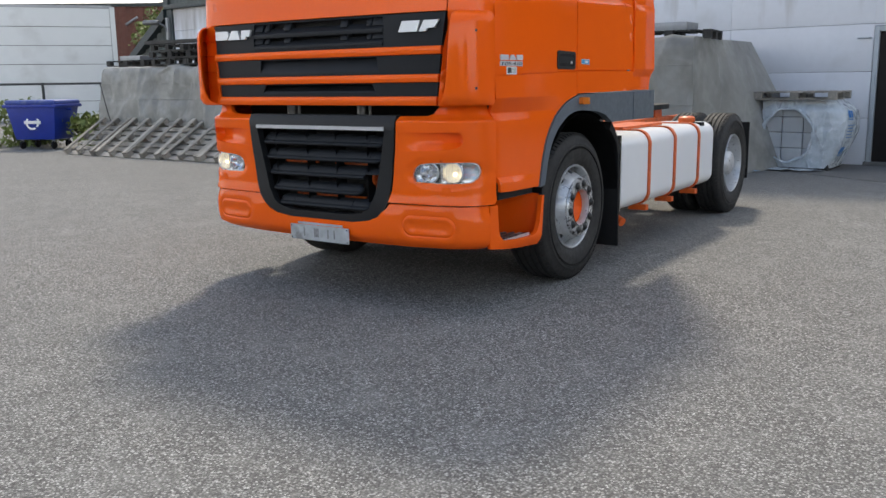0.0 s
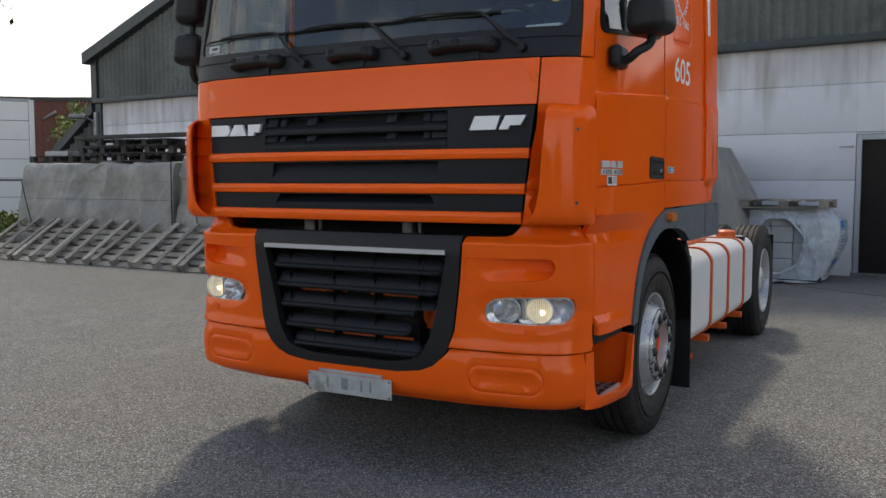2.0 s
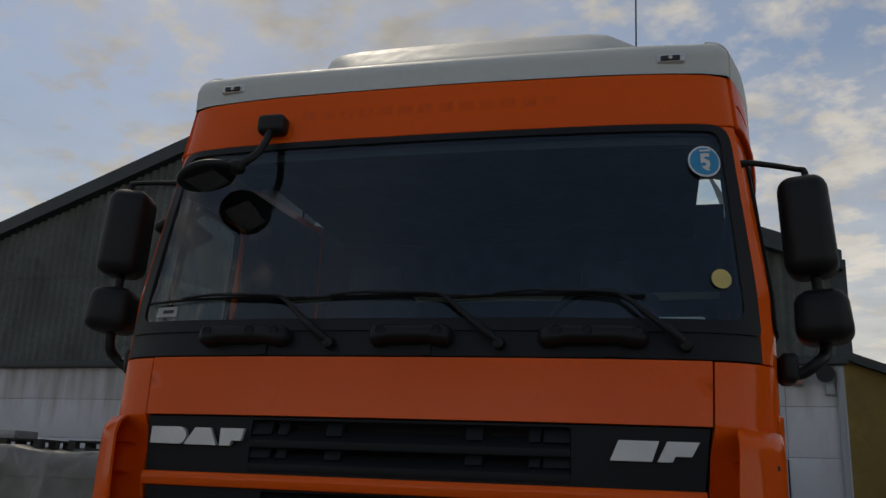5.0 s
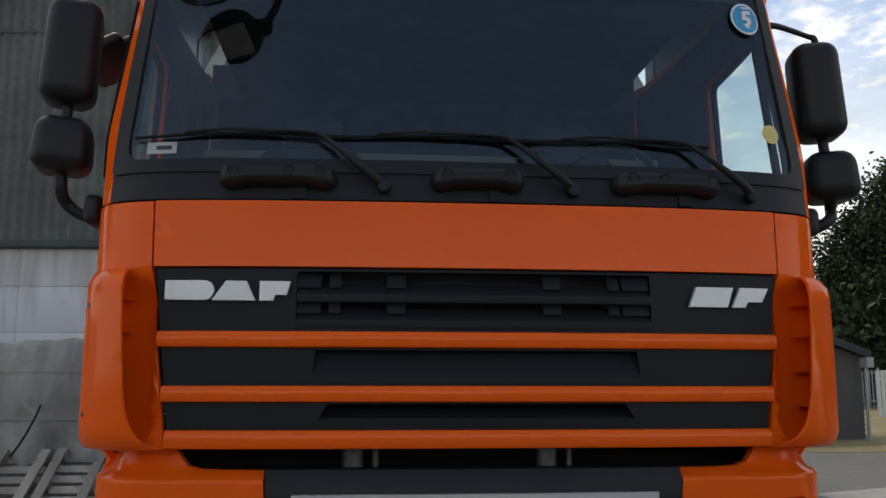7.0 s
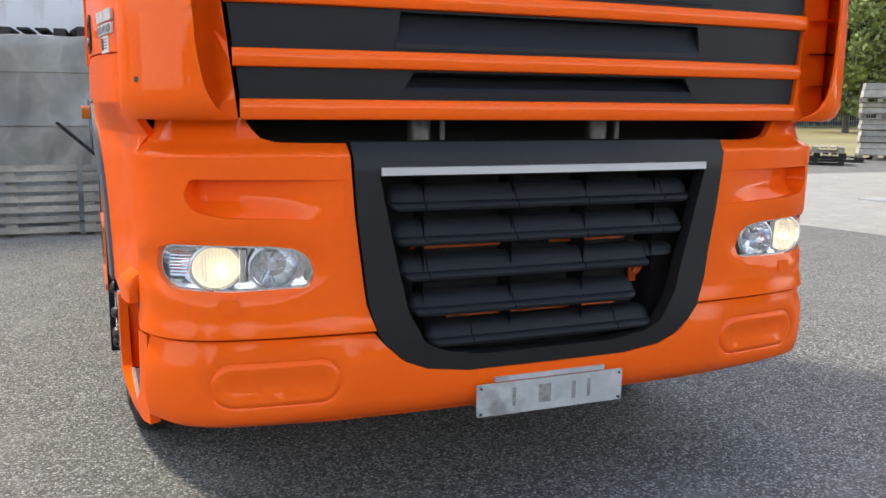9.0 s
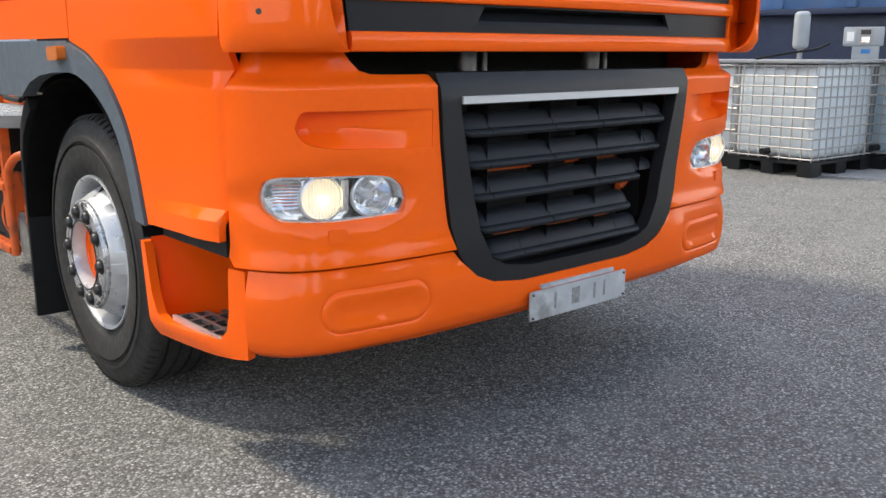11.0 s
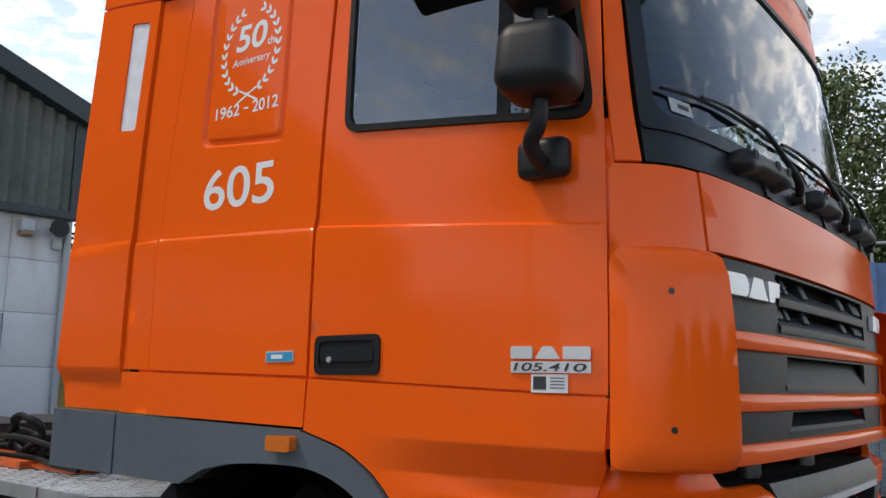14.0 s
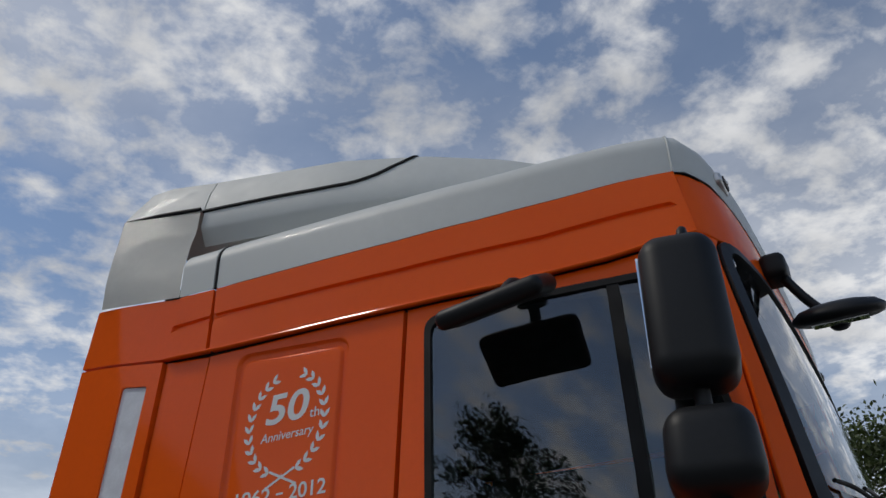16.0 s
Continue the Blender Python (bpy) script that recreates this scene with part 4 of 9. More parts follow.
# maker's badges as plain raised shapes
def raised(name, poly, mat, parent, off=0.012, thick=0.016, wide=1.0):
    return part(name, sheet(front_poly(poly), on_skin(wide, off), thick, (), 0.08, 0.04), mat, parent)


raised("badge_block", rounded([(-0.932, 1.700), (-0.80, 1.698), (-0.782, 1.728), (-0.80, 1.757), (-0.932, 1.757)], [0, 0.03, 0.02, 0.03, 0]), BADGE, ug)
raised("badge_block", [(-0.792, 1.698), (-0.664, 1.697), (-0.692, 1.755), (-0.752, 1.756)], BADGE, ug)
raised("badge_block", [(-0.652, 1.697), (-0.612, 1.697), (-0.606, 1.714), (-0.572, 1.714), (-0.562, 1.755), (-0.652, 1.755)], BADGE, ug)
raised("badge_block", [(0.664, 1.690), (0.790, 1.690), (0.812, 1.752), (0.690, 1.752)], BADGE, ug)
raised("badge_block", [(0.806, 1.690), (0.850, 1.690), (0.860, 1.708), (0.908, 1.708), (0.932, 1.752), (0.836, 1.752)], BADGE, ug)

# gap above the bumper: near-black cooler sheets as shade, behind two shiny pipe ends
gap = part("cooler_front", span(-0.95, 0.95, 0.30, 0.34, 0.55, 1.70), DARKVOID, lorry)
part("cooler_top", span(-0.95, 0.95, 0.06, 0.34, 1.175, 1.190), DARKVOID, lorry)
for x in (-0.37, 0.24):
    part("pipe_end", lathe([(0.035, 0), (0.035, 0.09), (0.028, 0.095)], 18, "Z", m=Matrix.Translation((x, 0.13, 1.19))), PIPE, lorry, smooth=True)
    part("pipe_end", lathe([(0.010, 0), (0.010, 0.09)], 10, "Z", m=Matrix.Translation((x + 0.07, 0.12, 1.19))), PIPE, lorry, smooth=True)

# bumper
BW = 0.965


def fx(x):
    return sx(abs(x) / BW) * (1 if x >= 0 else -1)


def bpoly(pts):
    return [(fx(x), z) for x, z in pts]


E_SEAM, E_BUMP = sx(1.147 / BW), sy(0.240)
LAMP = [(0.738, 0.806), (0.722, 0.842), (0.735, 0.886), (0.772, 0.914), (0.84, 0.924), (1.0, 0.930), (1.095, 0.932), (1.122, 0.918), (1.131, 0.876), (1.121, 0.834), (1.090, 0.808), (0.95, 0.800)]


def bump_off(s, z):
    x = float(np.interp(s, OUT_S, OUT[:, 0])) * BW
    neck = -0.050 * smoothstep(z, 1.168, 1.205) - 0.012 * smoothstep(z, 1.205, 1.26)
    r = math.hypot((x - 0.925) / 0.235, (z - 0.868) / 0.085)
    sink = -0.012 * (1 - smoothstep(r, 0.9, 1.12))
    return 0.006 + neck + sink + 0.010 * (1 - smoothstep(z, 0.67, 0.74))


POCKET = rounded([(0.640, 1.103), (1.040, 1.108), (1.058, 1.062), (1.035, 1.020), (0.960, 1.003), (0.640, 0.992)], [0.004, 0.016, 0.02, 0.03, 0.06, 0.004], 5)
NECK = [[(sx(0.63 / BW), z), (sx(1.0), z), (E_BUMP - 0.01, z)] for z in (1.163, 1.170, 1.178, 1.187, 1.196)]


def pan_off(s, z):
    x = float(np.interp(s, OUT_S, OUT[:, 0])) * BW
    floor = 0.35 + 0.65 * smoothstep(z, 1.0, 1.045)
    return bump_off(s, z) - 0.002 - 0.064 * smoothstep(x, 0.62, 1.0) * floor


bu = panel("bumper_upper", bpoly([(0.628, 1.197), (0.612, 1.0), (0.580, 0.75), (0.553, 0.674), (0.95, 0.674), (1.10, 0.674)]) + [(E_BUMP - 0.02, 0.674), (E_BUMP, 0.70), (E_BUMP, 1.16), (E_BUMP - 0.014, 1.262)]
           + bpoly([(0.905, 1.264), (0.885, 1.235), (0.86, 1.210), (0.82, 1.199), (0.74, 1.197)]), ORANGE, lorry, bump_off, wide=BW, grid=0.022, holes=[rounded(bpoly(LAMP), 0.015, 3), bpoly(POCKET)], lines=NECK, edge=0.03,
           label="orange upper bumper corner with a headlamp opening")


def lower_off(s, z):
    x = float(np.interp(s, OUT_S, OUT[:, 0])) * BW
    tuck = -0.060 * (1 - smoothstep(z, 0.385, 0.450)) ** 1.5
    ring = math.hypot(max(0.0, abs(x - 0.83) - 0.115) / 1.0, (z - 0.542) * 0.95)
    cover = -0.007 * math.exp(-((ring - 0.060) / 0.006) ** 2) - 0.012 * (1 - smoothstep(ring, 0.022, 0.042))
    lip = 0.008 * smoothstep(z, 0.60, 0.655)
    swell = 0.014 * math.sin(math.pi * min(1.0, max(0.0, (z - 0.40) / 0.262)))
    return 0.010 + tuck + cover - lip + swell


low_top = [(1.147, 0.665), (0.95, 0.666), (0.556, 0.665), (0.533, 0.635), (0.475, 0.580), (0.40, 0.549), (0.27, 0.532)]
low_bot = [(1.147, 0.402), (0.97, 0.392), (0.64, 0.384), (0.32, 0.383)]
ringl = []
for rr in (0.052, 0.060, 0.068, 0.042, 0.022):
    c = [(fx(0.83 + (0.115 if math.cos(t) > 0 else -0.115) + rr * math.cos(t)), 0.542 + rr / 0.95 * math.sin(t)) for t in np.linspace(0, 2 * math.pi, 41)]
    ringl += [c, mirrored(c)]
panel("bumper_lower", bpoly(low_top + [(-x, z) for x, z in low_top[::-1]] + [(-x, z) for x, z in low_bot] + low_bot[::-1]), ORANGE, lorry, lower_off, wide=BW, both=False, grid=0.035, edge=0.035, lines=ringl,
      label="orange lower bumper with pressed lamp covers")
for sgn in (1, -1):
    p = rounded([(sgn * fx(0.925), 0.742), (sgn * fx(0.978), 0.742), (sgn * fx(0.978), 0.782), (sgn * fx(0.925), 0.782)], 0.008)
    part("washer_cover", sheet(p, on_skin(BW, 0.0105), 0.004), ORANGE, bu[0 if sgn > 0 else 1])

for sgn, host in zip((1, -1), bu):
    mir = (lambda q: q) if sgn > 0 else mirrored
    p = bpoly(POCKET)
    bm = sheet(mir(p), on_skin(BW, pan_off), 0.0, (), 0.02, 0.02)
    ring_ = densify(mir(p), 0.02)
    hi = [bm.verts.new(on_skin(BW, lambda s, z: bump_off(s, z) - 0.002)(a, b, 0)) for a, b in ring_]
    lo = [bm.verts.new(on_skin(BW, pan_off)(a, b, 0)) for a, b in ring_]
    for k in range(len(ring_)):
        bm.faces.new((hi[k], hi[(k + 1) % len(hi)], lo[(k + 1) % len(lo)], lo[k]))
    part("pocket", bm, ORANGE, host, smooth=True, sharp=40)

# headlamps
CLEAR = window_glass("headlamp_lens", (0.93, 0.94, 0.95))
for sgn, host in zip((1, -1), bu):
    mir = (lambda q: q) if sgn > 0 else mirrored
    lamp = part("headlamp", sheet(mir(bpoly([(0.725, 0.80), (1.125, 0.80), (1.128, 0.935), (0.73, 0.93)])), on_skin(BW, -0.062), 0.004), BEZEL, lorry, "clear headlamp with a lit dipped beam")
    rim_in = rounded(bpoly([(0.743, 0.813), (0.729, 0.844), (0.741, 0.882), (0.776, 0.907), (0.84, 0.917), (1.0, 0.923), (1.092, 0.925), (1.116, 0.911), (1.124, 0.875), (1.114, 0.838), (1.087, 0.815), (0.95, 0.807)]), 0.012, 3)
    part("lamp_rim", sheet(mir(rounded(bpoly(LAMP), 0.015, 3)), on_skin(BW, -0.014), 0.045, [mir(rim_in)], 0.04, 0.03), REFLECTOR, lamp)
    ln = part("lens", sheet(mir(rounded(bpoly(LAMP), 0.015, 3)), on_skin(BW, -0.004), 0.0, (), 0.05, 0.03), CLEAR, lamp)
    ln.visible_shadow = False
    for x, z, r, lit in ((0.985, 0.866, 0.060, True), (0.832, 0.864, 0.058, False)):
        c = on_skin(BW, -0.02)(sgn * fx(x), z, 0)
        m = Matrix.Translation(c) @ Matrix.Diagonal((1.12, 1, 1, 1))
        part("reflector_bowl", lathe([(r, 0.0), (r * 0.97, 0.006), (r * 0.8, 0.03), (r * 0.5, 0.047), (0.012, 0.055)], 36, "Y", m=m, cap=False), REFLECTOR, lamp, smooth=True)
        part("reflector_rim", lathe([(r, -0.004), (r + 0.005, -0.002), (r + 0.004, 0.008), (r, 0.008)], 36, "Y", m=m, closed=True), CHROME, lamp, smooth=True)
        if lit:
            part("bulb_glow", lathe([(0.0005, 0.020), (r * 0.4, 0.018), (r * 0.75, 0.012), (r * 0.95, 0.004)], 32, "Y", m=m, cap=False), LAMPGLOW, lamp, "glowing dipped-beam lens", smooth=True)
            bm = bmesh.new()
            bmesh.ops.create_uvsphere(bm, u_segments=14, v_segments=8, radius=0.014, matrix=m @ Matrix.Translation((0.012, 0.004, -0.008)) @ Matrix.Diagonal((0.7, 0.7, 0.9, 1)))
            part("bulb", bm, LAMPCORE, lamp, smooth=True)
        else:
            part("bulb_cap", lathe([(0.012, 0.01), (0.014, 0.02), (0.012, 0.045)], 16, "Y", m=m), CHROME, lamp, smooth=True)
            for a in (0.6, 2.2, 4.1):
                part("glass_rib", tube([c + Vector((math.cos(a) * 0.014, 0.018, math.sin(a) * 0.014)), c + Vector((math.cos(a) * r * 0.95, 0.006, math.sin(a) * r * 0.95))], 0.0022, 6), REFLECTOR, lamp)
    for k in range(7):
        a = 0.4 + 0.9 * k
        c0 = on_skin(BW, -0.02)(sgn * fx(0.836), 0.864, 0)
        part("facet", tube([c0 + Vector((0.018 * math.cos(a), 0.040, 0.018 * math.sin(a))), c0 + Vector((0.047 * math.cos(a), 0.010, 0.047 * math.sin(a)))], [0.001, 0.004, 0.001], 5), PIPE if k % 2 else CHROME, lamp)
    # divider between the two bowls, and flutes on the lit one
    c0, c1 = on_skin(BW, -0.026)(sgn * fx(0.914), 0.826, 0), on_skin(BW, -0.026)(sgn * fx(0.914), 0.915, 0)
    part("bowl_divider", tube([c0, c1], 0.012, 10), BEZEL, lamp, smooth=True)
    for k in range(9):
        dx = -0.040 + 0.010 * k
        h = math.sqrt(0.057 ** 2 - dx * dx)
        c0 = on_skin(BW, -0.0205)(sgn * fx(0.985) + dx, 0.866, 0)
        part("glass_flute", tube([c0 - Vector((0, 0, h)), c0 + Vector((0, 0, h))], 0.0022, 6), LENSCLEAR, lamp)
    for k in range(9):
        z = 0.842 + 0.009 * k
        part("flute", tube([on_skin(BW, -0.03)(sgn * fx(1.045), z, 0), on_skin(BW, -0.022)(sgn * fx(1.11), z, 0)], 0.003, 6), REFLECTOR, lamp)

# lower grille
OUTER = [(0.622, 1.203), (0.606, 1.0), (0.574, 0.75), (0.548, 0.664), (0.515, 0.618), (0.455, 0.568), (0.39, 0.541), (0.25, 0.526)]
INNER = [(0.545, 1.110), (0.502, 0.909), (0.458, 0.72), (0.405, 0.625), (0.345, 0.597), (0.235, 0.578)]
lg = panel("lower_grille", bpoly(OUTER + [(-x, z) for x, z in OUTER[::-1]]), BLACKPLAST, lorry, lambda s, z: 0.016 - 0.03 * smoothstep(z, 1.15, 1.205), thick=0.05, wide=BW, both=False, grid=0.05, bevel=0.008,
           holes=[bpoly(INNER + [(-x, z) for x, z in INNER[::-1]])], label="black plastic lower grille with five louvres")[0]
loft("grille_trim", -fx(0.542), fx(0.542), [(0.01, 1.113), (0.024, 1.114), (0.024, 1.136), (0.01, 1.138)], CHROME, lg, BW, label="bright trim strip")
# the shade between the louvres is a near-black sheet
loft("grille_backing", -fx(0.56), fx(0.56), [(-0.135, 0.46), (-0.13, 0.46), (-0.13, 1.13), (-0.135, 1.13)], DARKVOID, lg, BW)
for zc, w in ((1.036, 0.517), (0.936, 0.499), (0.832, 0.477), (0.728, 0.445), (0.632, 0.392)):
    cuts = [-w, -0.405, -0.115, 0.125, 0.405, w] if w > 0.45 else [-w, -0.25, 0.25, w]
    if abs(zc - 0.728) < 0.01:
        cuts = [-w, -0.115, 0.33]
    if abs(zc - 0.832) < 0.01:
        cuts = [-w, -0.39, 0.125, 0.36, w]
    prof = [(-0.058, zc + 0.044), (-0.042, zc + 0.040), (-0.028, zc + 0.026), (-0.018, zc + 0.008), (-0.014, zc - 0.002), (-0.004, zc - 0.005), (0.004, zc - 0.010), (0.007, zc - 0.017), (0.004, zc - 0.025), (-0.004, zc - 0.029), (-0.018, zc - 0.027), (-0.040, zc - 0.012), (-0.066, zc + 0.030)]
    for k, (a, b) in enumerate(zip(cuts, cuts[1:])):
        # the last length of the third louvre is notched from below
        pr = prof if not (abs(zc - 0.832) < 0.01 and b == w) else [(-0.058, zc + 0.044), (-0.042, zc + 0.040), (-0.028, zc + 0.026), (-0.018, zc + 0.008), (-0.016, zc + 0.002), (-0.030, zc + 0.002), (-0.066, zc + 0.030)]
        loft("louvre", fx(a) + 0.0015, fx(b) - 0.0015, pr, DARKPLAST, lg, BW, smooth=True, nose=(0.035 if k == 0 else 0.0, 0.035 if k == len(cuts) - 2 else 0.0))
for x in (-0.40, -0.12, 0.13, 0.385):
    f0, f1 = on_skin(BW, -0.02), on_skin(BW, -0.12)
    top, bot = 1.105, 0.60 if abs(x) < 0.2 else 0.66
    bm = bmesh.new()
    vs = [bm.verts.new(p) for p in (f0(fx(x) - 0.004, top, 0), f1(fx(x) - 0.004, top, 0), f1(fx(x) - 0.004, bot, 0), f0(fx(x) - 0.004, bot, 0))]
    bm.faces.new(vs)
    bmesh.ops.solidify(bm, geom=bm.faces[:], thickness=0.008)
    part("louvre_rib", bm, DARKPLAST, lg)
for x0, x1, z0, z1 in ((-0.42, -0.1, 0.880, 0.900), (0.05, 0.33, 0.880, 0.900), (-0.3, 0.3, 0.672, 0.684), (0.355, 0.43, 0.74, 0.868)):
    loft("orange_bracket", fx(x0), fx(x1), [(-0.105, z0), (-0.095, z0), (-0.095, z1), (-0.105, z1)], CHASSIS, lg, BW)
part("tow_eye", tube([on_skin(BW, -0.09)(fx(0.385), 0.86, 0), on_skin(BW, -0.06)(fx(0.395), 0.82, 0), on_skin(BW, -0.09)(fx(0.37), 0.77, 0)], 0.013, 10, smooth_n=5), CHASSIS, lg)

# blank number plate
plate = part("number_plate", sheet(rounded([(-0.252, 0.386), (0.252, 0.386), (0.252, 0.487), (-0.252, 0.487)], 0.006), lambda a, b, d: Vector((a, -0.062 + d + 0.10 * (0.487 - b) * 0.2, b)), 0.006), PLATEM, lorry, "scratched blank grey number plate")
part("plate_bracket", span(-0.19, 0.19, -0.055, 0.02, 0.489, 0.503), PLATEM, plate)
for x, w in ((-0.135, 0.012), (-0.045, 0.03), (-0.015, 0.012), (0.07, 0.014), (0.125, 0.012)):
    part("smudge", sheet([(x, 0.41), (x + w, 0.41), (x + w, 0.468), (x, 0.468)], lambda a, b, d: Vector((a, -0.0628 + 0.10 * (0.487 - b) * 0.2 + d, b)), 0.0), material("plate_smudge", (0.24, 0.235, 0.23), 0.7, vary=0.4, big=60, fine=120) if x < -0.13 else bpy.data.materials["plate_smudge"], plate)
for x in (-0.24, 0.24):
    for z in (0.396, 0.476):
        part("screw", lathe([(0.004, -0.066), (0.004, -0.055)], 10, "Y", m=Matrix.Translation((x, 0, z))), NUTBLACK, plate)

# step corners behind the bumper
for sgn in (1, -1):
    mir = (lambda q: q) if sgn > 0 else mirrored
    U = [(E_SEAM + 0.006, 0.664), (sy(0.250), 0.664), (sy(0.256), 0.53), (sy(0.268), 0.475), (sy(0.300), 0.442), (sy(0.45), 0.430), (sy(0.62), 0.422), (sy(0.68), 0.440), (sy(0.712), 0.50), (sy(0.742), 0.668), (sy(0.768), 0.670), (sy(0.752), 0.50), (sy(0.735), 0.352), (sy(0.55), 0.360), (sy(0.4), 0.372), (E_SEAM + 0.006, 0.400)]
    st = part("step_corner", sheet(mir(U), on_skin(BW, lambda s, z: 0.010 - 0.03 * (1 - smoothstep(z, 0.355, 0.41)) ** 1.5), 0.03, (), 0.035, 0.03), ORANGE, lorry, "orange step corner with a cut-out foothold", smooth=True, sharp=50)
    bm = bmesh.new()
    path = catmull([(1.160, 0.250), (1.09, 0.262), (1.02, 0.30), (0.985, 0.38), (0.99, 0.52), (1.03, 0.64), (1.10, 0.71), (1.19, 0.742)], 5)
    rows = [[bm.verts.new((sgn * (x + max(0.0, 1.15 - x) * 0.78 * t ** 1.4), y, 0.40 + 0.32 * t)) for x, y in path] for t in np.linspace(0, 1, 8)]
    for p, q in zip(rows, rows[1:]):
        for k in range(len(p) - 1):
            bm.faces.new((p[k], p[k + 1], q[k + 1], q[k]))
    bmesh.ops.solidify(bm, geom=bm.faces[:], thickness=0.01)
    part("foothold_wall", bm, ORANGE, st, smooth=True)
    slots = []
    for r in range(3):
        for c in range(4):
            y0, x0 = 0.325 + 0.075 * c + (0.012 if r % 2 else 0), 1.035 + 0.048 * r
            slots.append(rounded([(y0, x0), (y0 + 0.062, x0), (y0 + 0.062, x0 + 0.035), (y0, x0 + 0.035)], 0.008, 3))
    tread = [(0.300, 1.176), (0.315, 1.04), (0.36, 1.01), (0.58, 1.02), (0.62, 1.10), (0.625, 1.186)]
    part("step_tread", sheet(tread, lambda a, b, d: Vector((sgn * b, a, 0.440 - d)), 0.012, slots, 0.06, 0.05), PIPE, st, "slotted metal step tread")
    # near-black sheet in place of the shaded void below the slots
    part("foothold_floor", sheet([(0.262, 1.165), (0.30, 1.00), (0.52, 0.985), (0.66, 1.05), (0.72, 1.19)], lambda a, b, d: Vector((sgn * b, a, 0.420 - d)), 0.01), DARKVOID, st)
    part("tread_edge", span(sgn * 1.176, sgn * 1.186, 0.30, 0.625, 0.426, 0.444), ALU, st)
    # near-black block that darkens the open gap between the foothold and the door skirt
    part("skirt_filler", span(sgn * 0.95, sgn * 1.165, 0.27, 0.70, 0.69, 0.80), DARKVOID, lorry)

# cowl details: wipers and spray pods
for dx in (0.0, 0.593, 1.186):
    px = -0.286 + dx
    f = on_skin(1.0, 0.035)

    def at(x, z, o=0.0):
        return f(sx(abs(x)) * (1 if x >= 0 else -1), z, -o)

    wiper = part("wiper", tube([at(px, 2.052, -0.01), at(px - 0.05, 2.085, 0.015), at(px - 0.12, 2.145, 0.012), at(px - 0.185, 2.204, 0.004), at(px - 0.245, 2.226, 0.0), at(px - 0.46, 2.232, -0.004)], [0.015, 0.014, 0.010, 0.008, 0.006, 0.005], 10, smooth_n=5), BLACKPLAST, lorry,
                 "black wiper arm resting on the windscreen", smooth=True)
    part("wiper_blade", tube([at(px - 0.78 + 0.66 * t, 2.216 + 0.007 * math.sin(math.pi * min(1, t * 1.1)) + 0.006 * t, -0.020) for t in np.linspace(0, 1, 12)], 0.0055, 8), RUBBER, wiper, smooth=True)
    part("wiper_spine", tube([at(px - 0.62 + 0.36 * t, 2.226 + 0.012 * math.sin(math.pi * t), -0.010) for t in np.linspace(0, 1, 10)], 0.005, 6), BLACKPLAST, wiper, smooth=True)
    part("pivot_cap", lathe([(0.0005, -0.018), (0.018, -0.014), (0.022, 0.02)], 16, "Y", m=Matrix.Translation(at(px, 2.048, -0.01))), BLACKPLAST, wiper, smooth=True)
for xa, xb, holes in ((-0.79, -0.43, (0.14, 0.60, 0.86)), (-0.142, 0.152, (0.17, 0.83)), (0.433, 0.79, (0.17, 0.45, 0.9))):
    sa, sb = (sx(abs(v)) * (1 if v >= 0 else -1) for v in (xa, xb))
    # a rounded bar whose underside is hollowed between its two ends
    bm = bmesh.new()
    rings = []
    for t in [0.0, 0.012, 0.035, 0.07, 0.11] + list(np.linspace(0.15, 0.85, 15)) + [0.89, 0.93, 0.965, 0.988, 1.0]:
        k = min(1.0, math.sqrt(max(0.04, 1 - max(0.0, 1 - min(t, 1 - t) / 0.09) ** 2)))
        lift = 0.009 * smoothstep(t, 0.13, 0.27) * (1 - smoothstep(t, 0.73, 0.87))
        rings.append([bm.verts.new(on_skin(1.0, o)(sa + (sb - sa) * t, 2.074 + (z - 2.074) * k, 0)) for o, z in ((0.0, 2.040 + lift), (0.045 * k, 2.041 + lift), (0.058 * k, 2.048 + lift), (0.063 * k, 2.060 + 0.4 * lift), (0.063 * k, 2.086), (0.058 * k, 2.097), (0.046 * k, 2.104), (0.0, 2.108))])
    for p, q in zip(rings, rings[1:]):
        for k in range(8):
            bm.faces.new((p[k], p[(k + 1) % 8], q[(k + 1) % 8], q[k]))
    bm.faces.new(rings[0])
    bm.faces.new(rings[-1])
    pod = part("spray_pod", bm, BLACKPLAST, lorry, "black spray pod with round sockets", smooth=True, sharp=55)
    for h in holes:
        c = on_skin(1.0, 0.0632)(sa + (sb - sa) * h, 2.078, 0)
        # a proud dark disc paints the shaded hollow of each socket
        part("pod_socket", lathe([(0.0005, -0.0022), (0.0125, -0.0024), (0.0135, 0.004)], 16, "Y", m=Matrix.Translation(c)), DARKVOID, pod)
        part("socket_rim", lathe([(0.0135, 0.004), (0.0138, -0.0034), (0.0165, -0.0034), (0.019, 0.004)], 18, "Y", m=Matrix.Translation(c), cap=False), DARKPLAST, pod, smooth=True)
    part("pod_foot", sheet(rect(xa + (xb - xa) * 0.62, xa + (xb - xa) * 0.74, 2.012, 2.065), on_skin(1.0, 0.010), 0.01), BLACKPLAST, pod)


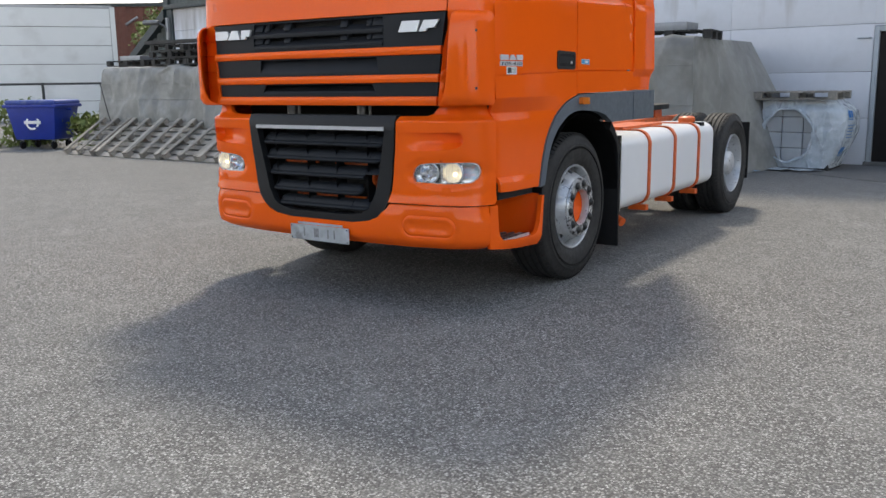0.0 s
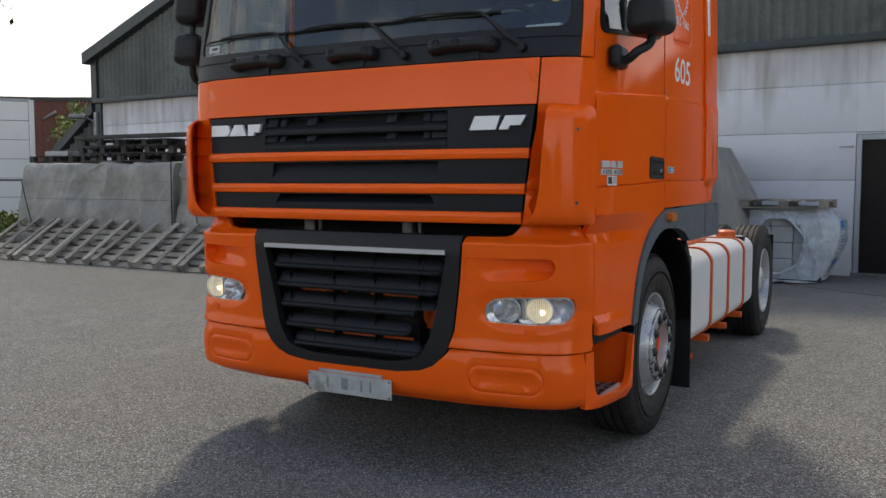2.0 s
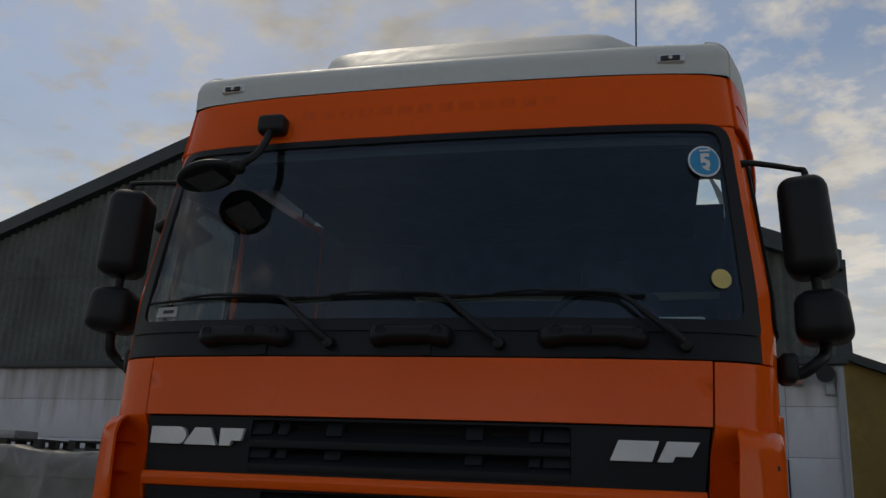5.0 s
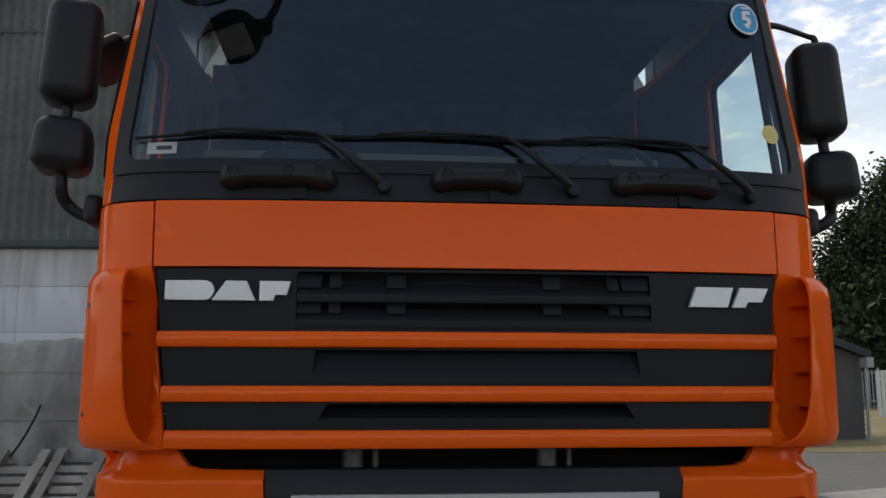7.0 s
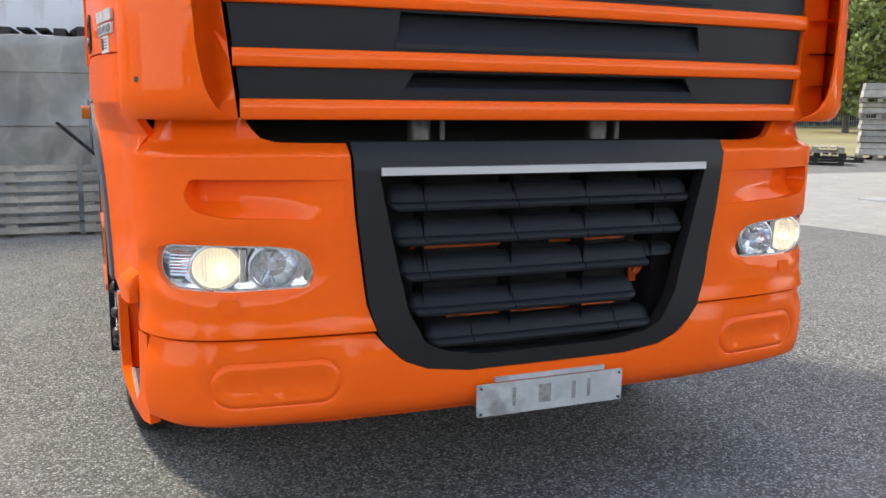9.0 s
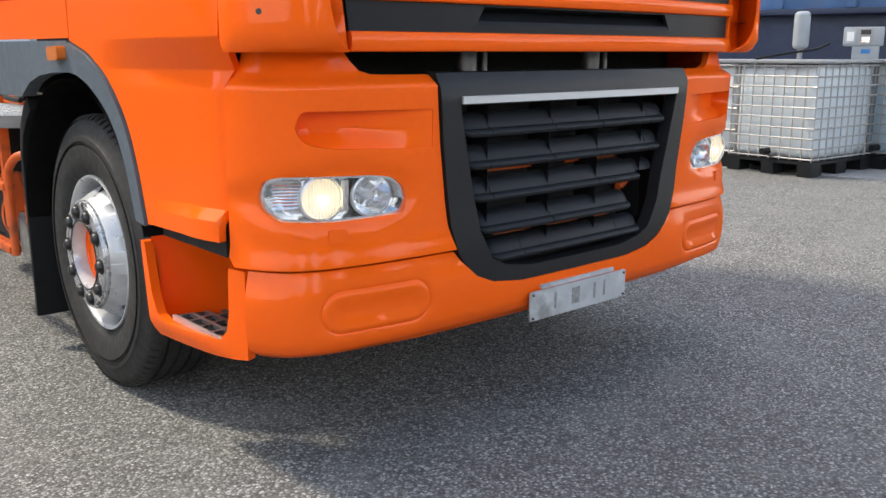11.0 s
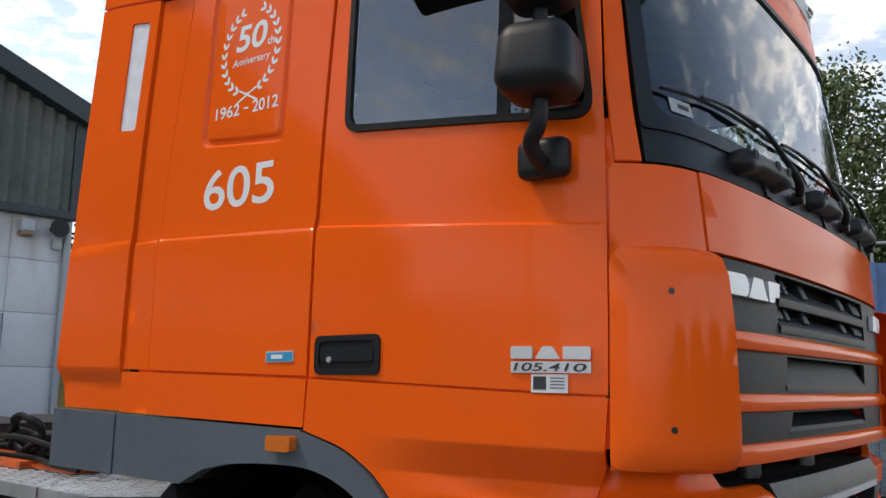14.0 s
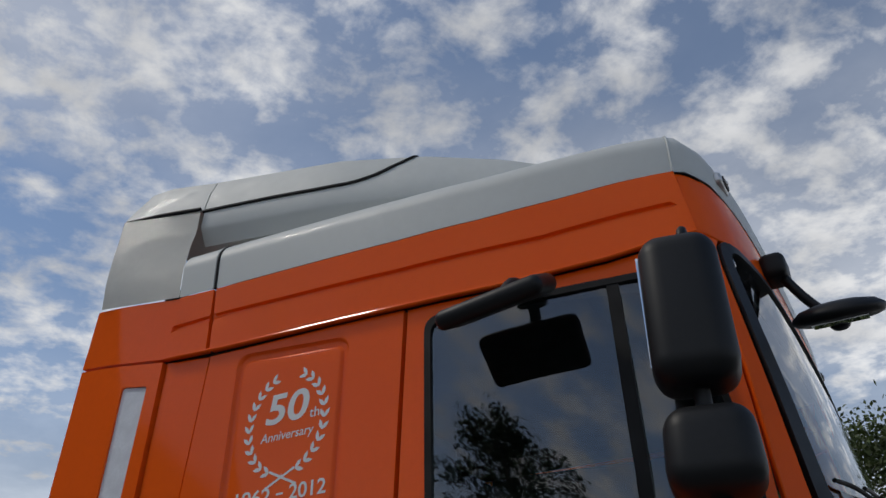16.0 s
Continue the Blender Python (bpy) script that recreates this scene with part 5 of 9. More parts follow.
# ---- lorry: wheels and chassis ----
def tyre_mesh(a0, a1, r, rim):
    """Tyre round the X axis between a0 (inner) and a1 (outer side)."""
    mid, w = (a0 + a1) / 2, (a1 - a0) / 2
    prof = [(rim, a1 - 0.035), (rim + 0.03, a1 - 0.012), (rim + 0.036, a1 - 0.007), (rim + 0.08, a1 + 0.001), (rim + 0.118, a1 + 0.003), (rim + 0.122, a1 - 0.005), (rim + 0.130, a1 - 0.006), (rim + 0.134, a1 + 0.003), (rim + 0.152, a1 + 0.002), (rim + 0.156, a1 - 0.004), (r - 0.045, a1 - 0.010), (r - 0.022, a1 - 0.022), (r - 0.008, a1 - 0.040), (r, a1 - 0.055)]
    for k in range(4):
        g = mid + w * (0.48 - 0.32 * k)
        prof += [(r, g + 0.008), (r - 0.012, g + 0.005), (r - 0.012, g - 0.005), (r, g - 0.008)]
    prof += [(r, a0 + 0.055), (r - 0.008, a0 + 0.040), (r - 0.03, a0 + 0.015), (r - 0.10, a0), (rim + 0.05, a0 + 0.005), (rim, a0 + 0.035)]
    bm = lathe(prof, 72, "X", closed=True)
    # lugs on the outer shoulder
    for k in range(84):
        c = 2 * math.pi * k / 84
        vs = [bm.verts.new((x, q * math.cos(c + d), q * math.sin(c + d))) for x, q in ((a1 - 0.062, r + 0.0025), (a1 - 0.036, r - 0.0005), (a1 - 0.018, r - 0.017), (a1 - 0.050, r - 0.010)) for d in (-0.022, 0.022)]
        for f in ((0, 2, 3, 1), (2, 4, 5, 3), (4, 6, 7, 5), (0, 6, 4, 2), (1, 3, 5, 7)):
            bm.faces.new([vs[i] for i in f])
    return bm


def polar(x_of_r, sgn, m):
    return lambda a, r, d: m @ Vector((sgn * (x_of_r(r) - d), r * math.cos(a), r * math.sin(a)))


def front_wheel(sgn):
    hub = Matrix.Translation((0, 1.340, 0.52))

    def turned(prof, seg=60):
        return lathe([(r, sgn * x) for r, x in prof], seg, "X", m=hub, cap=False)

    wheel = part("wheel", turned([(0.294, 1.135), (0.298, 1.151), (0.295, 1.159), (0.289, 1.159), (0.284, 1.151), (0.279, 1.11), (0.272, 1.03), (0.266, 0.98), (0.264, 0.90), (0.29, 0.87)], 72), STEEL, lorry,
                 "silver steel front wheel with a chipped nut ring", smooth=True, sharp=60)
    t = tyre_mesh(0.858, 1.176, 0.522, 0.291)
    bmesh.ops.transform(t, matrix=hub @ Matrix.Diagonal((sgn, 1, 1, 1)), verts=t.verts)
    part("tyre", t, TYRE, wheel, "worn black tyre", smooth=True, sharp=50)

    def cone(r):
        return float(np.interp(r, [0.15, 0.203, 0.210, 0.217, 0.228, 0.243, 0.258, 0.268], [1.193, 1.190, 1.184, 1.170, 1.148, 1.124, 1.100, 1.084]))

    holes = []
    for k in range(10):
        c = 2 * math.pi * (k + 0.5) / 10
        holes.append([(c + 0.118 * math.cos(t_), 0.245 + 0.0150 * math.sin(t_)) for t_ in np.linspace(0, 2 * math.pi, 21)[:-1]])
    # the convex disc is made in two halves
    for h in range(2):
        a0, a1 = math.pi * h, math.pi * (h + 1)
        poly = [(a, 0.266) for a in np.linspace(a0, a1, 48)] + [(a, 0.15) for a in np.linspace(a1, a0, 48)]
        hs = [q for k, q in enumerate(holes) if k // 5 == h]
        ln = [[(a, r) for a in np.linspace(a0 + 0.02, a1 - 0.02, 60)] for r in (0.203, 0.210, 0.217)]
        part("disc_half", sheet(poly, polar(cone, sgn, hub), 0.012, hs, 0.05, 0.06, lines=ln), STEEL, wheel, smooth=True, sharp=60)
    # a near-black disc stands for the shade seen through the wheel's holes
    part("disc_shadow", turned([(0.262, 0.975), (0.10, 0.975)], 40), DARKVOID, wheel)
    part("nut_ring", turned([(0.207, 1.184), (0.2075, 1.195), (0.204, 1.200), (0.198, 1.201), (0.196, 1.206), (0.134, 1.208), (0.130, 1.206), (0.129, 1.186)]), WORNRING, wheel, "chrome nut ring with flaking black paint", smooth=True, sharp=40)
    part("collar_edge", turned([(0.1335, 1.204), (0.1332, 1.2105), (0.1295, 1.2115), (0.1285, 1.204)], 48), NUTBLACK, wheel, smooth=True, sharp=40)
    part("sidewall_band", turned([(0.4185, 1.177), (0.4190, 1.1825), (0.4225, 1.1830), (0.4230, 1.177)], 72), RUBBER, wheel)
    part("hub_collar", turned([(0.130, 1.200), (0.129, 1.208), (0.126, 1.2085), (0.121, 1.190), (0.117, 1.160), (0.116, 1.14)], 48), STEEL, wheel, smooth=True, sharp=40)
    part("hub_cap", turned([(0.1165, 1.160), (0.113, 1.152), (0.106, 1.150), (0.05, 1.153), (0.0005, 1.154)], 40), ORANGE, wheel, "orange hub cap", smooth=True, sharp=40)
    for k in range(10):
        c = 2 * math.pi * (k + 0.15) / 10
        m = hub @ Matrix.Translation((0, 0.165 * math.cos(c), 0.165 * math.sin(c)))
        # flat near-black disc for the shaded recess round each nut
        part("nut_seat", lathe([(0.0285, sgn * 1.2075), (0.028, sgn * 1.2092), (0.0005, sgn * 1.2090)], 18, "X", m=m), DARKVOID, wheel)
        part("nut_cap", lathe([(0.023, sgn * 1.204), (0.0225, sgn * 1.213), (0.019, sgn * 1.221), (0.011, sgn * 1.226), (0.0005, sgn * 1.227)], 14, "X", m=m), NUTBLACK, wheel, smooth=True)


front_wheel(1)
front_wheel(-1)
for sgn in (1, -1):
    hub = Matrix.Translation((0, 5.06, 0.52))
    wheel = part("wheel", lathe([(0.30, sgn * 1.165), (0.303, sgn * 1.185), (0.297, sgn * 1.192), (0.288, sgn * 1.188), (0.28, sgn * 1.16), (0.268, sgn * 1.08), (0.262, sgn * 1.02), (0.24, sgn * 1.0), (0.20, sgn * 0.995), (0.17, sgn * 1.0), (0.15, sgn * 1.05), (0.12, sgn * 1.16), (0.08, sgn * 1.18), (0.0005, sgn * 1.18)], 60, "X", m=hub, cap=False), STEEL, lorry,
                 "silver rear twin wheel with black tyres", smooth=True, sharp=50)
    for a0, a1 in ((0.905, 1.20), (0.57, 0.865)):
        t = tyre_mesh(a0, a1, 0.522, 0.296)
        bmesh.ops.transform(t, matrix=hub @ Matrix.Diagonal((sgn, 1, 1, 1)), verts=t.verts)
        part("tyre", t, TYRE, wheel, smooth=True, sharp=50)
    for k in range(10):
        c = 2 * math.pi * k / 10
        part("nut", lathe([(0.017, sgn * 0.99), (0.017, sgn * 1.03), (0.008, sgn * 1.035)], 6, "X", m=hub @ Matrix.Translation((0, 0.168 * math.cos(c), 0.168 * math.sin(c)))), NUTBLACK, wheel)
    # mudflap behind the rear wheel and behind the front wheel
    part("mudflap", box(0.40, 0.014, 0.62, (sgn * 0.97, 5.70, 0.30)), RUBBER, lorry, "black rubber mudflap")
    flap = [(1.80, 1.10), (1.86, 1.05), (1.93, 0.97), (1.965, 0.86), (1.975, 0.60), (1.98, 0.14), (1.955, 0.14), (1.945, 0.60), (1.935, 0.84), (1.90, 0.93), (1.83, 1.0), (1.77, 1.04)]
    bm = bmesh.new()
    va = [bm.verts.new((sgn * 0.80, y, z)) for y, z in flap]
    vb = [bm.verts.new((sgn * 1.225, y, z)) for y, z in flap]
    for k in range(len(flap)):
        bm.faces.new((va[k], va[(k + 1) % len(flap)], vb[(k + 1) % len(flap)], vb[k]))
    bm.faces.new(va)
    bm.faces.new(vb)
    part("mudflap", bm, RUBBER, lorry, "black rubber mudflap behind the front wheel", bevel=0.006)
    # wheel house
    bm = bmesh.new()
    rows = []
    for t in np.linspace(math.radians(12), math.radians(178), 24):
        y, z = 1.320 - 0.62 * math.cos(t), 0.56 + 0.615 * math.sin(t)
        rows.append([bm.verts.new((sgn * x, y, z)) for x in (0.70, 0.9, 1.08, 1.225)])
    for p, q in zip(rows, rows[1:]):
        for k in range(3):
            bm.faces.new((p[k], p[k + 1], q[k + 1], q[k]))
    bmesh.ops.solidify(bm, geom=bm.faces[:], thickness=0.008)
    part("wheel_house", bm, RUBBER, lorry, "black inner wheel arch", smooth=True)
    # near-black block, coloured to keep the shaded rear of the arch dark
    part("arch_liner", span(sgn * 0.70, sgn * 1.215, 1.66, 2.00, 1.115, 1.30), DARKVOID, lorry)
    part("chassis_rail", span(sgn * 0.38, sgn * 0.46, 0.45, 6.0, 0.72, 1.0), CHASSIS, lorry, "orange chassis rail", bevel=0.008)
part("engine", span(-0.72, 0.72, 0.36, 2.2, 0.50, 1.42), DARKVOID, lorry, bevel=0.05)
part("front_axle", tube([(-0.9, 1.340, 0.50), (-0.5, 1.340, 0.46), (0.5, 1.340, 0.46), (0.9, 1.340, 0.50)], 0.07, 12), DARKVOID, lorry)
part("rear_axle", tube([(-0.9, 5.06, 0.52), (-0.3, 5.06, 0.52), (0, 5.06, 0.52), (0.3, 5.06, 0.52), (0.9, 5.06, 0.52)], [0.09, 0.09, 0.2, 0.09, 0.09], 14), DARKVOID, lorry)
fw = part("fifth_wheel", sheet(rounded([(-0.48, 4.55), (0.48, 4.55), (0.46, 5.1), (0.30, 5.55), (0.08, 5.45), (0.05, 5.15), (-0.05, 5.15), (-0.08, 5.45), (-0.30, 5.55), (-0.46, 5.1)], 0.06), lambda a, b, d: Vector((a, b, 1.13 - d)), 0.05), DARKVOID, lorry, "black greasy fifth-wheel coupling")
part("coupling_stand", span(-0.42, 0.42, 4.8, 5.0, 0.98, 1.09), CHASSIS, fw)
part("deck_plate", span(-0.37, 0.37, 2.5, 4.4, 0.97, 0.985), CHASSIS, lorry)
for x in (-0.3, -0.15, 0.1, 0.28):
    part("air_hose", tube([(x, 2.35, 1.35), (x * 1.1, 2.7, 1.12), (x * 1.4 + 0.1, 3.1, 1.03), (x, 3.8, 1.04)], 0.022, 10, smooth_n=6), RUBBER, lorry, "black air hose")
part("cab_rear_support", span(-0.62, 0.62, 2.25, 2.42, 0.95, 1.30), DARKVOID, lorry)

# fuel tank on the one side
bm = span(0.62, 1.205, 2.06, 4.30, 0.385, 0.985)
es = [e for e in bm.edges if abs(e.verts[0].co.y - e.verts[1].co.y) > 1]
bmesh.ops.bevel(bm, geom=es, offset=0.11, segments=8, profile=0.5, affect="EDGES")
tank = part("fuel_tank", bm, TANKWHITE, lorry, "white fuel tank with three orange straps", smooth=True, sharp=50)
bm = span(0.625, 1.200, 2.045, 2.062, 0.39, 0.98)
part("tank_end", bm, INOX, tank, bevel=0.006)
for y in (2.62, 3.22, 3.86):
    bm = span(0.61, 1.216, y - 0.024, y + 0.024, 0.374, 0.996)
    es = [e for e in bm.edges if abs(e.verts[0].co.y - e.verts[1].co.y) > 0.01]
    bmesh.ops.bevel(bm, geom=es, offset=0.115, segments=8, profile=0.5, affect="EDGES")
    part("tank_strap", bm, CHASSIS, tank, "orange tank strap", smooth=True, sharp=50)
    part("strap_foot", span(1.05, 1.20, y - 0.03, y + 0.03, 0.335, 0.378), CHASSIS, tank)
part("tank_cap", lathe([(0.075, 0.985), (0.08, 1.0), (0.078, 1.03), (0.06, 1.045), (0.0005, 1.048)], 24, "Z", m=Matrix.Translation((1.02, 4.05, 0))), CHASSIS, tank, "orange tank cap", smooth=True)
part("cap_lever", span(1.08, 1.17, 4.02, 4.12, 0.93, 0.99), BLACKPLAST, tank)
part("gauge_bracket", span(0.66, 0.98, 2.6, 3.5, 0.99, 1.012), CHASSIS, tank)
part("rear_bracket", span(0.75, 1.14, 4.33, 4.46, 0.55, 0.98), BLACKPLAST, lorry)
part("marker", span(1.14, 1.165, 4.36, 4.42, 0.84, 0.92), AMBER, lorry)
part("exhaust_end", tube([(1.02, 2.2, 0.36), (1.12, 2.2, 0.31), (1.17, 2.18, 0.29)], 0.035, 14), CHASSIS, lorry)

# walkway, ladder and boxes on the other side
TREAD = [(-1.205, 2.335), (-1.205, 2.70), (-0.50, 2.70), (-0.50, 1.95), (-0.78, 1.95)]
for poly in (TREAD, [(-1.205, 2.715), (-1.205, 3.75), (-0.50, 3.75), (-0.50, 2.715)]):
    walkp = part("walkway", sheet(poly, lambda a, b, d: Vector((a, b, 0.992 - d)), 0.006), ALU, lorry, "chequer-plate aluminium walkway")
    lozenges = bmesh.new()
    ys = [p[1] for p in poly]
    for j, y in enumerate(np.arange(min(ys) + 0.03, max(ys) - 0.02, 0.05)):
        for i, x in enumerate(np.arange(-1.18, -0.52, 0.05)):
            if not inside((x, y), poly) or not inside((x - 0.02, y - 0.02), poly):
                continue
            m = Matrix.Translation((x, y, 0.993)) @ Matrix.Rotation(radians(45 if (i + j) % 2 else -45), 4, "Z")
            bmesh.ops.create_cube(lozenges, size=1.0, matrix=m @ Matrix.Diagonal((0.038, 0.012, 0.006, 1)))
    tagged(part("tread_relief", lozenges, ALU, walkp), kind="stuff")
    part("walkway_edge", span(-1.208, -1.202, min(p[1] for p in poly if p[0] < -1.2), max(p[1] for p in poly if p[0] < -1.2), 0.935, 0.990), ALU, walkp)
# the aluminium front plate takes a darker metal that carries its shade
part("walkway_front", sheet([(-1.205, 0.935), (-0.78, 0.935), (-0.78, 0.99), (-1.205, 0.99)], lambda a, b, d: Vector((a, 2.335 - (a + 1.205) / 0.425 * 0.385 - d, b)), 0.006), PIPE, lorry)
ladder = part("ladder_rail", tube([(-1.02, 2.08, 0.84), (-1.17, 2.12, 0.83), (-1.20, 2.20, 0.79), (-1.205, 2.262, 0.70), (-1.205, 2.264, 0.36)], 0.019, 12, smooth_n=6), CHASSIS, lorry, "orange tubular access ladder", smooth=True)
part("ladder_rail_back", tube([(-1.18, 2.50, 0.93), (-1.20, 2.60, 0.905), (-1.205, 2.76, 0.86), (-1.205, 2.845, 0.77), (-1.205, 2.848, 0.37)], 0.019, 12, smooth_n=6), CHASSIS, ladder, smooth=True)
for z in (0.675, 0.385):
    part("ladder_rung", span(-1.232, -1.178, 2.264, 2.848, z - 0.017, z + 0.017), CHASSIS, ladder, bevel=0.004)
    for k in range(16):
        y = 2.29 + 0.034 * k
        part("rung_stud", lathe([(0.008, 0), (0.006, 0.006)], 8, "Z", m=Matrix.Translation((-1.205, y, z + 0.017))), CHASSIS, ladder)
part("ladder_post", span(-1.16, -1.12, 2.50, 2.54, 0.60, 0.935), CHASSIS, ladder)
part("ladder_brace", span(-1.19, -0.75, 2.06, 2.11, 0.53, 0.61), CHASSIS, ladder)
part("step_bracket", span(-1.15, -0.85, 2.03, 2.10, 0.70, 0.93), CHASSIS, lorry, bevel=0.006)
part("cross_beam", span(-1.12, -0.45, 1.98, 2.06, 0.90, 0.95), CHASSIS, lorry, bevel=0.006)
part("outrigger", span(-0.98, -0.45, 2.70, 3.8, 0.60, 0.68), CHASSIS, lorry, bevel=0.01)
part("air_tank", lathe([(0.02, -0.26), (0.14, -0.24), (0.18, -0.18), (0.19, 0.0), (0.19, 0.28), (0.17, 0.33), (0.02, 0.35)], 32, "Y", m=Matrix.Translation((-0.88, 2.32, 0.70))), INOX, lorry, "shiny silencer drum behind the ladder", smooth=True)
part("silencer", span(-1.10, -0.55, 2.02, 2.62, 0.26, 0.52), INOX, lorry, "stainless silencer box", bevel=0.05)
bb = part("battery_box", span(-1.12, -0.55, 2.86, 3.70, 0.66, 0.925), BLACKPLAST, lorry, "black battery box", bevel=0.02)
for k in range(4):
    part("box_rib", span(-1.135, -1.115, 2.94 + 0.19 * k, 3.02 + 0.19 * k, 0.67, 0.90), BLACKPLAST, bb, bevel=0.006)
part("box_catch", span(-1.15, -1.115, 2.90, 2.98, 0.66, 0.70), INOX, bb)
part("air_drum", lathe([(0.02, -0.5), (0.16, -0.46), (0.20, -0.38), (0.20, 0.38), (0.16, 0.46), (0.02, 0.5)], 28, "Y", m=Matrix.Translation((-0.82, 3.4, 0.40))), BLACKPLAST, lorry, "black air drum below the walkway", smooth=True)
part("side_lamp", span(-1.09, -1.05, 2.10, 2.15, 0.62, 0.78), BLACKPLAST, lorry)
part("side_lamp_lens", span(-1.097, -1.088, 2.105, 2.145, 0.64, 0.75), AMBER, lorry, bevel=0.003)
for k in range(3):
    part("cable", tube([(-1.0, 2.05, 0.78 - 0.05 * k), (-1.06, 2.12, 0.72 - 0.05 * k), (-1.02, 2.14, 0.62 - 0.03 * k), (-0.95, 2.05, 0.55)], 0.011, 8, smooth_n=6), RUBBER, lorry)
part("black_hose_bundle", tube([(-0.55, 2.62, 1.16), (-0.62, 2.9, 1.10), (-0.45, 3.2, 1.12), (-0.55, 3.6, 1.06)], [0.05, 0.07, 0.05, 0.03], 10, smooth_n=5), RUBBER, lorry)
part("black_hose_bundle", tube([(0.5, 2.62, 1.16), (-0.2, 2.75, 1.18), (-0.5, 2.66, 1.24), (-0.62, 2.7, 1.14)], [0.05, 0.07, 0.06, 0.04], 10, smooth_n=5), RUBBER, lorry)

# clutter along the inner edge of the walkway
part("orange_plate", span(-0.92, -0.52, 2.95, 3.70, 1.001, 1.020), CHASSIS, lorry, bevel=0.004)
part("orange_bracket", span(-0.98, -0.84, 3.30, 3.60, 0.998, 1.035), CHASSIS, lorry, bevel=0.006)
rh = random.Random(77)
for k in range(7):
    x, z = -0.80 - 0.06 * (k % 4), 1.030 + 0.018 * (k % 3)
    part("air_hose", tube([(x + rh.uniform(-0.03, 0.03), 2.65 + 0.06 * k, z), (x + rh.uniform(-0.06, 0.06), 3.0, z + 0.01), (x + rh.uniform(-0.05, 0.1), 3.4, z + rh.uniform(0.0, 0.08)), (x + rh.uniform(-0.05, 0.2), 4.2, z)], 0.013, 8, smooth_n=6), RUBBER, lorry, smooth=True)
for k in range(9):
    c = Vector((-0.72 + rh.uniform(-0.16, 0.14), 3.45 + rh.uniform(-0.2, 0.3), 1.10 + rh.uniform(-0.04, 0.08)))
    loop = [c + Vector((rh.uniform(-0.03, 0.03), 0.11 * math.cos(a), 0.085 * math.sin(a))) for a in np.linspace(0, 5.6, 8)]
    part("coiled_hose", tube(loop, 0.016, 8, smooth_n=4), RUBBER, lorry, smooth=True)
part("valve_block", span(-0.84, -0.62, 3.35, 3.62, 1.02, 1.15), DARKVOID, lorry, bevel=0.02)
part("tie_strut", tube([(-0.95, 1.99, 0.93), (-1.0, 1.93, 1.02), (-1.02, 1.90, 1.09)], 0.014, 8), CHASSIS, lorry)
for k in range(3):
    part("gusset_bolt", lathe([(0.014, 0), (0.014, 0.012), (0.0005, 0.013)], 6, "X", m=Matrix.Translation((-1.152, 2.05, 0.75 + 0.07 * k)) @ Matrix.Rotation(math.pi, 4, "Z")), NUTBLACK, lorry)
part("lower_hanger", span(-1.10, -0.60, 2.72, 2.80, 0.40, 0.68), CHASSIS, lorry, bevel=0.008)
part("drum_band", lathe([(0.205, -0.02), (0.207, 0.0), (0.205, 0.02)], 28, "Y", m=Matrix.Translation((-0.82, 3.15, 0.40))), CHASSIS, lorry)
part("hook_loop", tube([(-1.02, 3.05, 0.64), (-1.16, 3.02, 0.60), (-1.17, 2.92, 0.58), (-1.10, 2.86, 0.60)], 0.015, 10, smooth_n=5), CHASSIS, lorry, smooth=True)


# ---- lorry: mirrors, lamps, decals, cabin ----
def blob(size, at, r, seg=4, taper=None, m=None):
    bm = bmesh.new()
    bmesh.ops.create_cube(bm, size=1.0, matrix=Matrix.Diagonal((*size, 1)))
    bmesh.ops.bevel(bm, geom=bm.edges[:], offset=r, segments=seg, profile=0.5, affect="EDGES", clamp_overlap=True)
    if taper:
        for v in bm.verts:
            k = 1 + taper * (v.co.z / size[2])
            v.co.x *= k
            v.co.y *= k
    bmesh.ops.transform(bm, matrix=Matrix.Translation(at) @ (m or Matrix.Identity(4)), verts=bm.verts)
    return bm


